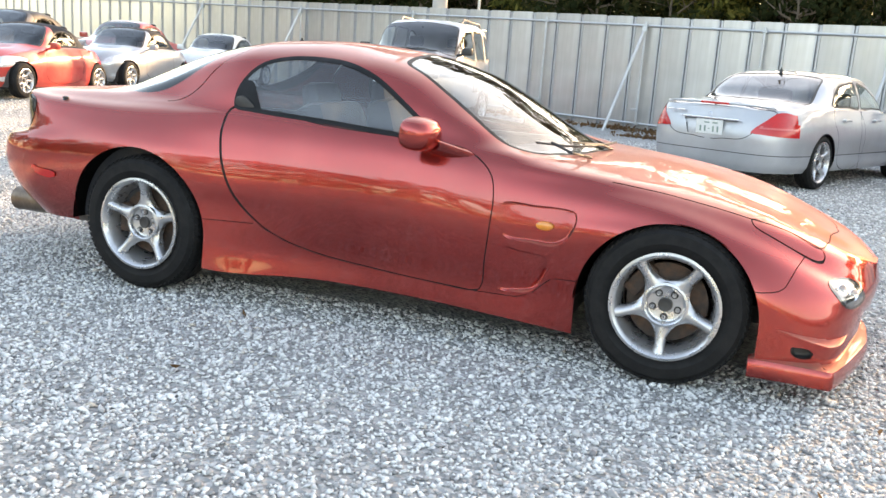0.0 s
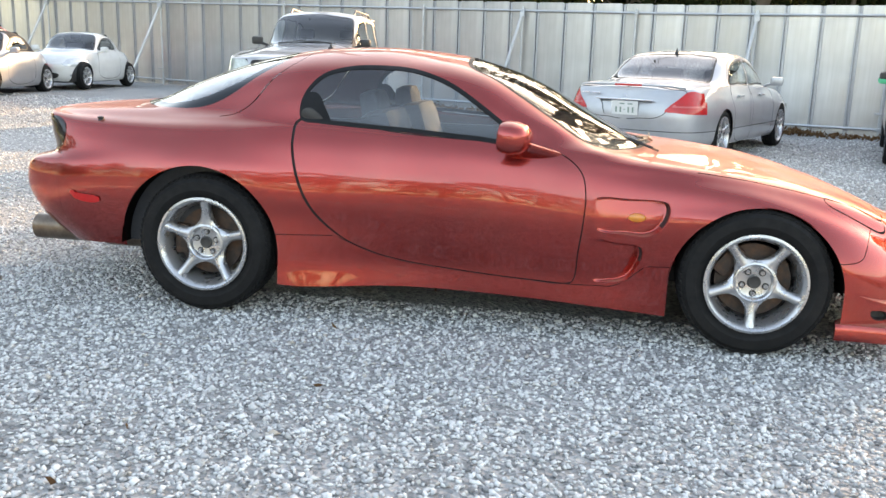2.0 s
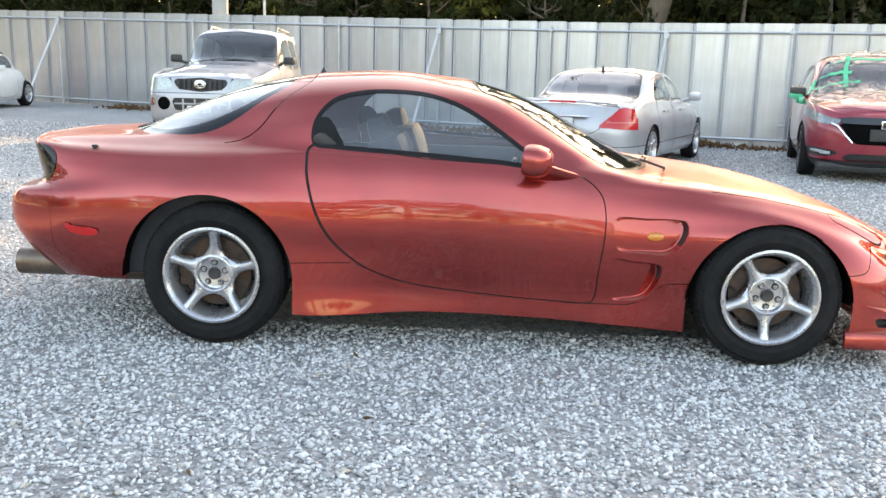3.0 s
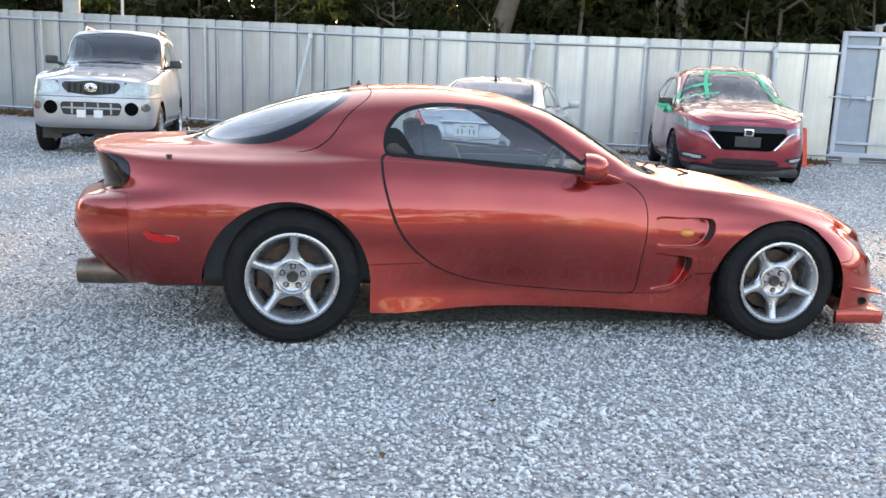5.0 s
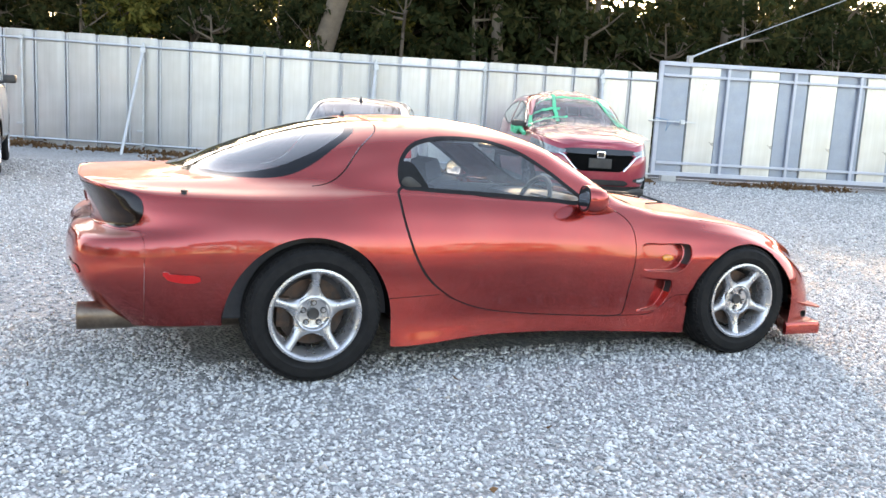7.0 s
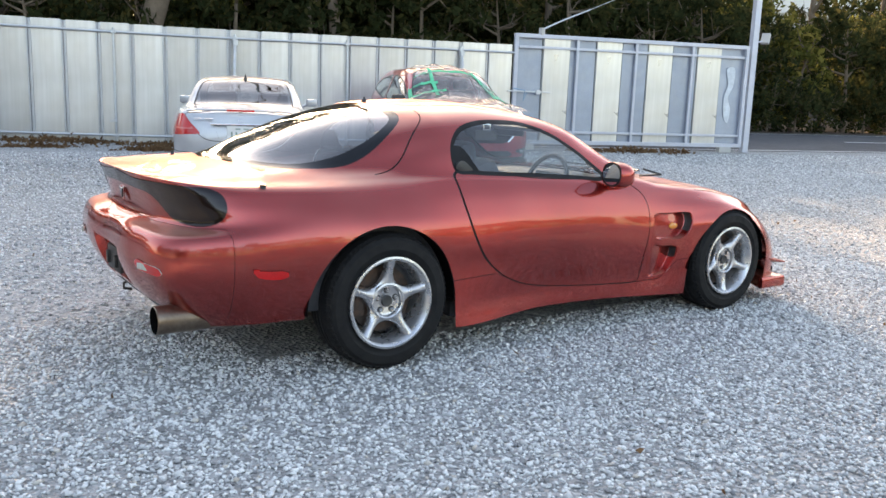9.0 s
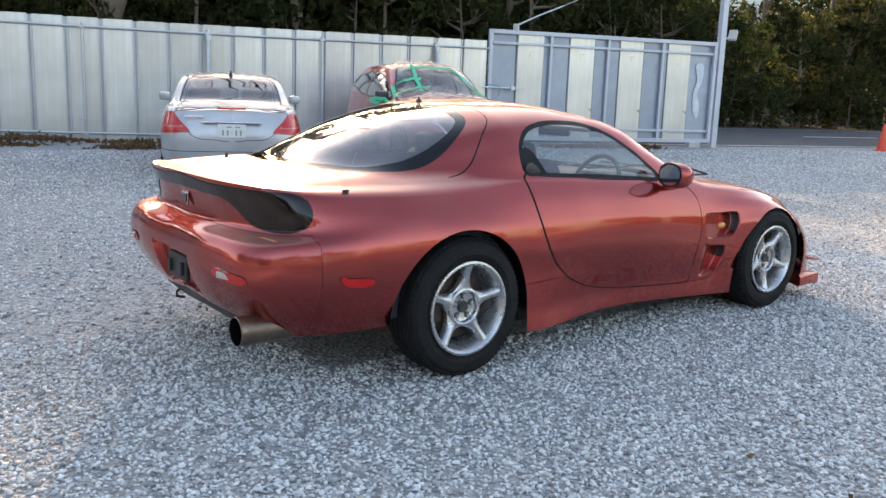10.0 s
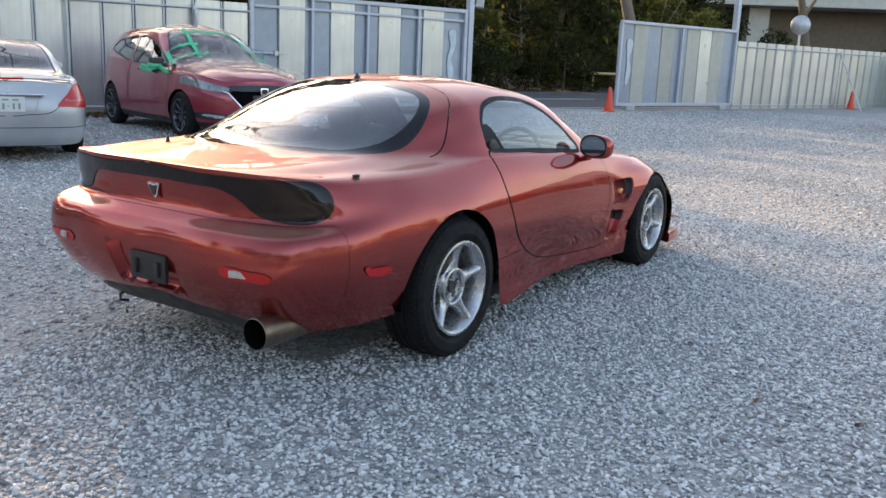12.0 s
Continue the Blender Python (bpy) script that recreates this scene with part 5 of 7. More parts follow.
part("body", box((0, -1.0, .12), (4.0, 1.0, 2.1), .03), M["green_steel"], ct)
for k in range(9):
    part("rib", box((.2 + k * .44, -1.03, .2), (.32 + k * .44, -1.0, 2.0), .01), M["green_steel"], ct)
for k in (0.1, 3.7):
    part("skid", box((k, -.98, 0), (k + .2, .98, .12), .01), M["green_steel"], ct)

# ---- road behind the fence ----
def strip(name, o0, o1, z, mat, label, cat, x0=-90, x1=160, n=40):
    vs, fs = [], []
    for i in range(n + 1):
        x = x0 + (x1 - x0) * i / n
        a, b = on_fence(x, o0), on_fence(x, o1)
        vs += [(a.x, a.y, land(a.x, a.y) + z), (b.x, b.y, land(b.x, b.y) + z)]
    fs = [(2 * i, 2 * i + 2, 2 * i + 3, 2 * i + 1) for i in range(n)]
    return tagged(new(name, mesh_of(name, vs, fs, mat)), label, cat, kind="structure")


strip("road", 0.5, 10.2, 0.012, M["asphalt"], "dark asphalt road behind the fence", "road")
strip("trim_edge_line", 0.62, 0.80, 0.018, M["line_white"], "white line along the road's near edge", "road line")
strip("trim_far_line", 9.6, 9.75, 0.018, M["line_white"], "white line along the road's far edge", "road line")
for k in range(16):
    a, b = on_fence(-30 + k * 6.5, 5.2), on_fence(-27 + k * 6.5, 5.2)
    bm = bmesh.new()
    add_box(bm, (0, -.06, .012), ((b - a).length, .06, .019), 0, Matrix.Translation(a) @ pose(0, 0, 0, 0, 0, turn))
    tagged(part("trim_dash", bm, M["line_white"], None), "white dash of the road's centre line", "road line", kind="structure")
strip("bank", 10.2, 60, 0.03, M["soil"], "dark soil and leaf litter under the trees", "ground")
# board wall among the trees across the road
bw = thing("wall_boards", "brown board fence across the road", "fence", kind="structure")
a0 = on_fence(34.7, 11.9)
for k in range(34):
    part("board", box((k * .30, 0, 0), (k * .30 + .285, .05, 2.75 + .03 * math.sin(k * 2.1)), .006, Matrix.Translation(a0) @ pose(0, 0, 0, 0, 0, turn)), M["wood_wall"], bw)
# raised road far off
ov = thing("overpass", "pale concrete raised road with a parapet, far beyond the fence", "bridge")
mo = Matrix.Translation((76, 3, 0)) @ pose(0, 0, 0, 0, 0, -62)
part("deck", box((-80, -3, 6.2), (80, 3, 7.6), .05, mo), M["concrete"], ov)
part("parapet", box((-80, -3.1, 7.6), (80, -2.9, 9.9), .04, mo), surface("pale_parapet", (0.66, 0.66, 0.65), 0.7, 0, 0.06, scale=.4), ov)
# dark board-coloured sheet in place of the shade below the deck, no real wall
part("shaded_wall", box((-80, 1, 0), (80, 1.6, 6.2), 0, mo), M["wood_wall"], ov)
for k in range(-5, 6):
    part("pier", box((k * 15 - .8, -1.2, 0), (k * 15 + .8, 1.2, 6.2), .05, mo), M["concrete"], ov)


# ---- trees ----
def leaf_mat(name, dark, light, warm):
    m, nt, b = node_mat(name)
    geo = nt.nodes.new("ShaderNodeNewGeometry")
    c = ramp_of(nt, geo.outputs["Random Per Island"], [(0.0, dark), (0.55, light), (0.97, warm)])
    c = mixed(nt, 0.5, c, ramp_of(nt, noise_of(nt, 0.8, 3.0), [(0.35, dark), (0.65, light)]))
    nt.nodes.remove(b)
    df, tl, mx = (nt.nodes.new("ShaderNode" + k) for k in ("BsdfDiffuse", "BsdfTranslucent", "MixShader"))
    mx.inputs[0].default_value = 0.5
    for s in (df, tl):
        nt.links.new(c, s.inputs[0])
        
    nt.links.new(df.outputs[0], mx.inputs[1])
    nt.links.new(tl.outputs[0], mx.inputs[2])
    nt.links.new(mx.outputs[0], nt.nodes["Material Output"].inputs[0])
    return m


M["leaf"] = leaf_mat("evergreen_leaves", (0.018, 0.026, 0.012), (0.042, 0.052, 0.022), (0.11, 0.09, 0.035))
# the yellow paints sunlight on the leaves into their colour
M["leaf_sunlit"] = leaf_mat("sunlit_leaves", (0.05, 0.06, 0.018), (0.15, 0.15, 0.04), (0.40, 0.32, 0.09))
M["bark"] = surface("grey_bronozbark", (0.13, 0.10, 0.075), 0.9, 0, 0.3, scale=4, bump=0.8, bump_scale=18)


def leaf_cloud(name, clumps, per, size, mat, rng):
    """Small bent leaf sprays scattered round clump centres (x, y, z, radius)."""
    c = np.repeat(np.asarray(clumps), per, axis=0)
    n = len(c)
    d = rng.normal(size=(n, 3))
    d /= np.linalg.norm(d, axis=1, keepdims=True)
    p = c[:, :3] + d * (c[:, 3:4] * rng.uniform(0.25, 1.0, (n, 1)) ** 0.6) * (1, 1, 0.75)
    a = rng.normal(size=(n, 3))
    a /= np.linalg.norm(a, axis=1, keepdims=True)
    b = np.cross(a, rng.normal(size=(n, 3)))
    b /= np.linalg.norm(b, axis=1, keepdims=True)
    s = size * rng.uniform(0.6, 1.4, (n, 1))
    v = np.stack([p - a * s, p + b * s * 0.42 - (0, 0, 0.01), p + a * s, p - b * s * 0.42], 1).reshape(-1, 3)
    f = np.arange(4 * n).reshape(-1, 4)
    return mesh_of(name, v, f, mat, False)


def tree(seed, h, spread, base, per=23, count=80, mat="leaf", trunk_r=0.14, size=0.17, name="tree", label="dense dark evergreen tree across the road, also added out of view to block light", limbs=7, at=None):
    rng = np.random.default_rng(seed)
    t = thing(name, label, "tree", "trees across the road", at=at)
    bm = bmesh.new()
    bend = rng.normal(size=2) * 0.25
    spine = [(bend[0] * s * s, bend[1] * s * s, h * 0.9 * s) for s in np.linspace(0, 1, 7)]
    add_tube(bm, [(spine[0][0], spine[0][1], -.1)] + spine, [trunk_r * 1.25] + [trunk_r * (1 - 0.85 * s) for s in np.linspace(0, 1, 7)], 10)
    ends = []
    for k in range(limbs):
        s = rng.uniform(0.30, 0.85)
        a = rng.uniform(0, 2 * math.pi)
        r = spread * rng.uniform(0.5, 0.95) * (1.15 - s * 0.6)
        o = Vector((bend[0] * s * s, bend[1] * s * s, h * 0.9 * s))
        e = o + Vector((r * math.cos(a), r * math.sin(a), h * rng.uniform(0.05, 0.22)))
        mid = (o + e) / 2 + Vector((rng.normal() * .15, rng.normal() * .15, -.12))
        add_tube(bm, [o, mid, e], [trunk_r * 0.42, trunk_r * 0.26, trunk_r * 0.06], 7)
        ends.append(e)
        for q in range(2):
            e2 = mid + Vector(rng.normal(size=3) * spread * 0.28) + Vector((0, 0, .3))
            add_tube(bm, [mid, (mid + e2) / 2 + Vector(rng.normal(size=3) * .06), e2], [trunk_r * .2, trunk_r * .1, trunk_r * .03], 5)
    part("trunk", bm, M["bark"], t, "", True)
    cl = []
    for k in range(count):
        zz = base + (h - base) * rng.uniform(0, 1) ** 0.9
        s = (zz - base) / (h - base)
        rr = spread * (0.55 + 0.75 * math.sin(math.pi * min(1, s * 0.75 + 0.2))) * 0.72 * math.sqrt(rng.uniform(0.05, 1))
        a = rng.uniform(0, 2 * math.pi)
        cl.append((rr * math.cos(a), rr * math.sin(a), zz, rng.uniform(0.28, 0.62)))
    if count:
        part("crown", leaf_cloud("crown", cl, per, size, M[mat], rng), None, t, "crown of small dark leaves with gaps")
    return t


protos = [tree(11, 6.0, 2.1, 0.7), tree(12, 6.6, 2.4, 1.1), tree(13, 5.4, 1.9, 0.4, mat="leaf_sunlit"), tree(14, 5.8, 2.3, 0.9)]
bush = tree(21, 1.9, 1.3, 0.05, per=30, count=36, trunk_r=0.05, size=0.10, limbs=4, name="bush", label="low dark bush at the edge of the road")
rng = np.random.default_rng(5)
first = [True] * 5


def plant(k, p, s, a):
    src = (protos + [bush])[k]
    m = Matrix.Translation((p[0], p[1], land(p[0], p[1]))) @ pose(0, 0, 0, 0, 0, a)
    if first[k]:
        first[k] = False
        src.matrix_basis = m
        return
    ob = copy_thing(src, m)
    ob.scale = (s, s, s)


for row, (off, gap) in enumerate(((13.2, 2.2), (15.6, 2.2), (18.5, 2.4), (22.5, 2.6), (27.0, 3.0))):
    x = -46.0 + row
    while x < 74:
        open_sky = x > 44 + row * 2
        p = on_fence(x + rng.uniform(-.8, .8), off + rng.uniform(-.9, .9))
        # towards the far gate more trees carry the painted sunlit colour
        k = int(rng.choice([0, 1, 3, 2], p=[.32, .30, .26, .12]) if not 24 < x < 44 else rng.choice([0, 2, 3, 2]))
        s = rng.uniform(.74, 1.04) * (1.02 if row < 2 else 1.34)
        if row == 0 and 33.2 < x < 41:
            x += gap
            continue
        airy = row >= 1 and 25 + 1.2 * row < x < 31.5 + 2.0 * row
        if not open_sky and not (airy and rng.uniform() < .6) or open_sky and rng.uniform() < .25:
            plant(k, p, s * (.62 if open_sky else 1), rng.uniform(0, 360))
        x += gap * rng.uniform(.8, 1.2)
x = -46.0
while x < 50:
    if 33.6 < x < 40.5:
        x = 40.6
    plant(4, on_fence(x, 11.6 + rng.uniform(-.4, .7)), rng.uniform(.7, 1.25), rng.uniform(0, 360))
    x += 1.55 * rng.uniform(.7, 1.3)
# tall pines added over the lower trees to shape the sun patches: the low sun slips through between their unseen crowns
# and the tops below
pine = tree(31, 13.2, 2.7, 9.8, per=30, count=85, trunk_r=0.22, size=0.19, name="pine_tree", label="tall dark pine added to shape the sunlight, with a high unseen crown over a bare trunk", limbs=8)
first_pine = True
x = -34.0
while x < 36:
    p = on_fence(x + rng.uniform(-.4, .4), 17.2 + rng.uniform(-.8, .8))
    m = Matrix.Translation((p.x, p.y, land(p.x, p.y))) @ pose(0, 0, 0, 0, 0, rng.uniform(0, 360))
    s = rng.uniform(.98, 1.05)
    if first_pine:
        first_pine = False
        pine.matrix_basis = m
    elif not 5.4 < x < 7.9:
        copy_thing(pine, m).scale = (s, s, s)
    x += 2.7 * rng.uniform(.85, 1.15)
# broad evergreens added in front of them as sun blockers, which keep the ground behind the coupe in the shade
for k, (x, s) in enumerate(((4.4, 1.46), (5.4, 1.50), (6.4, 1.52), (7.4, 1.52), (8.4, 1.48))):
    plant([0, 3][k % 2], on_fence(x, 16.0), s, 50 * k)


def bare_tree(at, h, r, seed, label):
    rng = np.random.default_rng(seed)
    t = thing("bare_tree", label, "tree", "bare trees", at=Matrix.Translation(at))
    bm = bmesh.new()

    def grow(p, d, length, rad, depth):
        pts, rs = [p], [rad]
        q = p
        for i in range(4):
            d = (d + Vector(rng.normal(size=3) * 0.13) + Vector((0, 0, .05))).normalized()
            q = q + d * length / 4
            pts.append(q)
            rs.append(rad * (1 - 0.13 * (i + 1)))
        add_tube(bm, pts, rs, 12 if depth < 1 else 6 if depth < 3 else 4)
        if depth < 4:
            for i in range(3 if depth else 5):
                k = rng.integers(2, 5) if depth else 4 - i % 2
                nd = (d * 0.7 + Vector(rng.normal(size=3) * 0.6)).normalized()
                grow(pts[k], nd, length * rng.uniform(.5, .72), rs[k] * rng.uniform(.42, .62), depth + 1)
    grow(Vector((0, 0, -.2)), Vector((0.05, 0, 1)), h * .42, r, 0)
    part("trunk", bm, M["bark"], t, "grey-brown trunk with bare forked limbs", True)
    return t


bare_tree((4.3, 25.7, .1), 30, .42, 3, "big bare tree with a thick scarred trunk")
bare_tree((11.6, 24.0, 0), 34, .24, 9, "thin bare tree among the evergreens")
bare_tree((30.6, 10.5, 0), 24, .30, 6, "bare trunk across the road by the far gate")
bare_tree((46.0, 7.5, 0), 14, .34, 7, "bare double trunk beyond the far fence")

# unseen trees added along the yard's western end to hold back sky light
y = -27.0
while y < 14:
    plant(int(rng.choice([0, 1, 3])), (-27 + rng.uniform(-1.5, 1.5), y), rng.uniform(1.3, 1.8), rng.uniform(0, 360))
    y += rng.uniform(2.4, 3.4)
# trees on the yard's other side, behind the camera's way
x = -52.0
while x < 60:
    plant(int(rng.choice([0, 1, 2, 3])), (x, -30 + rng.uniform(-2, 2)), rng.uniform(.9, 1.4) * (.6 if x > 8 else 1.15 if x < 1 else .9), rng.uniform(0, 360))
    x += rng.uniform(2.2, 3.4)


# ---- the other parked cars ----
def parked_car(name, label, at, spec, paint, group="", detail=None):
    """A parked car from a few lines: plan, shoulder line, centre line, glass and lamp outlines."""
    car = thing(name, label, "car", group, at=at)
    xr, xf, W = spec["ends"][0], spec["ends"][1], spec["width"]
    xm, a = (xr + xf) / 2, (xf - xr) / 2
    nexp = spec.get("square", 4.2)
    th = np.linspace(0, math.pi, 61)
    cx, sx = -np.cos(th), np.sin(th)
    px, py = np.sign(cx) * np.abs(cx) ** (2 / nexp), -np.abs(sx) ** (2 / nexp)
    rows = []
    for ws, ls, zk in spec["rows"]:
        x = xm + a * ls * px
        rows.append(np.stack([x, py * W * ws, steady(zk, x) if isinstance(zk, list) else np.full(61, zk)], 1))
    sh = rows[-1]
    hs, cs = [(x, steady(spec["centre"], np.array([x]))[0] - steady(spec["rows"][-1][2], np.array([x]))[0]) for x in np.linspace(xr, xf, 60)], []
    top = max(v for _, v in hs)
    cab = lambda lo, hi: [(x, lo + (hi - lo) * float(smoothstep(.12 * top, .75 * top, np.array([v]))[0])) for x, v in hs]
    zz = lambda k: [(x, steady(spec["rows"][-1][2], np.array([x]))[0] + k * v) for x, v in hs]
    tum = spec.get("tumble", (.965, .90, .78, .42))
    upper = [(cab(.92, tum[0]), zz(.10)), (cab(.74, tum[1]), zz(.48)), (cab(.52, tum[2]), zz(.88)), (cab(.26, tum[3]), zz(.975)), ([(xr, 0), (xf, 0)], zz(1.0))]
    sk = Skin(rows, upper, spec.get("columns", 150), 5, 6, .35)
    arches = [arch_field(wx, spec["hub"], spec["arch"], spec["arch"] * 1.0) for wx in spec["wheels"]]
    fields = [(n, f) for n, f in spec["cuts"]]
    for f in arches:
        sk.cut(f)
    for n, f in fields:
        sk.cut(f)
        if n.startswith("glass_") or n == "glass":
            sk.cut(shifted(f, -.022))
    for f in spec.get("lines", ()):
        sk.cut(shifted(f, .004)), sk.cut(shifted(f, -.004))
    rules = [("gone", lambda *q: np.minimum(arches[0](*q), arches[1](*q)) < 0)]
    for n, f in fields:
        if n.startswith("glass"):
            rules.append((n + "_trim", lambda *q, f=f: (f(*q) < 0) & (f(*q) > -.022)))
        rules.append((n, lambda *q, f=f: f(*q) < 0))
    for f in spec.get("lines", ()):
        rules.append(("seams", lambda *q, f=f: np.abs(f(*q)) < .004))
    sk.sort(rules)
    body = part("body", sk.mesh("body", paint), None, car)
    if "seams" in sk.groups:
        part("seams", sk.mesh("seams", M["seam"], push=-.004), None, body, "dark shut lines")
    for n, f in fields:
        mat, push = spec["mats"].get(n, (M["glass_dark"], -.003) if n.startswith("glass") else (M["black_plastic"], -.004))
        plain = {"glass_screen": "windscreen", "glass_rear": "rear_window"}.get(n, n.split("_")[0] if n.startswith("glass_") else n)
        both = (0,) if n in ("glass_screen", "glass_rear") or n in spec.get("single", ()) else (-1, 1)
        for s in both:
            if n in sk.groups:
                nm = "side_window" if n.startswith("glass_s") and n != "glass_screen" else plain
                o = part(nm, sk.mesh(n, mat, s, push=push), None, car)
                if n + "_trim" in sk.groups:
                    part("surround", sk.mesh(n + "_trim", M["black_plastic"], s), None, o)
    r = spec["tyre"]
    for s in (-1, 1):
        for wx in spec["wheels"]:
            ww = pose(wx, s * (W - .115), r, 0, 0, 0 if s < 0 else 180) @ pose(0, 0, 0, 0, random.uniform(0, 70), 0)
            wheel(car, r, .20, r * spec.get("rim", .68), m=ww, spokes=spec.get("spokes", 5), style="plain" if spec.get("spokes", 5) > 5 else "star", rim_mat=spec.get("rim_mat"))
            vs, n = [], 25
            pts = [(wx - spec["arch"] - .004, r * .6)] + [(wx - (spec["arch"] + .004) * math.cos(q), spec["hub"] + (spec["arch"] + .004) * math.sin(q)) for q in np.linspace(0, math.pi, n)] + [(wx + spec["arch"] + .004, r * .6)]
            for qx, qz in pts:
                vs += [(qx, s * W * .84, qz), (qx, s * (W - .36), qz)]
            k = len(pts)
            part("wheel_housing", mesh_of("wheel_housing", vs, [(2 * i, 2 * i + 1, 2 * i + 3, 2 * i + 2) for i in range(k - 1)] + [[2 * i + 1 for i in range(k)]], M["black_plastic"], False), None, car)
    zb = spec["floor"]
    ub = bmesh.new()
    add_box(ub, (xr + .25, -W * .62, zb - .03), (xf - .25, W * .62, zb + .12), .02)
    add_box(ub, (spec["wheels"][0] + spec["arch"] + .05, -W * .9, zb), (spec["wheels"][1] - spec["arch"] - .05, W * .9, zb + .10), .02)
    part("underbody", ub, M["black_plastic"], car)
    st = bmesh.new()
    c0, c1 = spec["cabin"]
    add_box(st, (c0, -W * .8, zb + .12), (c1, W * .8, spec["sill"] - .12), .03)
    part("cabin_tub", st, M["trim"], car)
    for s in (-1, 1):
        for q in spec.get("seats", ()):
            se = bmesh.new()
            add_box(se, (-.07, -.23, 0), (.07, .23, .55), .06, pose(q, s * W * .42, spec["sill"] - .32, 0, -14, 0))
            add_box(se, (-.05, -.12, .58), (.05, .12, .74), .04, pose(q, s * W * .42, spec["sill"] - .32, 0, -14, 0))
            part("seat", se, M["cloth"], car, "", True)
        if "mirror" in spec:
            mx, my, mz = spec["mirror"]
            mi = bmesh.new()
            add_box(mi, (-.045, -.10, -.06), (.05, .07, .06), .035, pose(mx, s * (W + .055), mz, 0, 0, s * -12) @ Matrix.Diagonal((1, -s, 1, 1)))
            add_tube(mi, [(mx + .02, s * (W - .10), mz - .07), (mx + .01, s * (W + .02), mz - .03)], .022, 8)
            part("door_mirror", mi, spec.get("mirror_mat", paint), car, "", True)
    if detail:
        detail(car, paint, sk)
    return car


def bars(parent, name, m, boxes, mat, label=""):
    for lo, hi in boxes:
        part(name, box(lo, hi, .002, m), mat, parent, label)


def plate_at(car, m, w=.33, h=.165):
    """A white number plate with its characters as plain bars."""
    p = part("number_plate", box((-.004, -w / 2, -h / 2), (.004, w / 2, h / 2), .003, m), M["plate"], car, "white number plate with green characters")
    sgn = 1 if m.to_3x3().col[0].x > 0 else 1
    for y0, y1, z0, z1 in ((-.10, -.04, .040, .055), (.0, .06, .040, .055), (-.115, -.095, -.055, .01), (-.06, -.04, -.055, .01), (-.012, .012, -.026, -.018), (.04, .06, -.055, .01), (.095, .115, -.055, .01)):
        part("character_bar", box((-.008, y0, z0), (.008, y1, z1), 0, m), M["ink_green"], p)


def silver_saloon():
    h = 66.0
    at = Matrix.Translation((.83, 6.20, 0)) @ pose(0, 0, 0, 0, 0, h) @ pose(2.41, 0, 0)
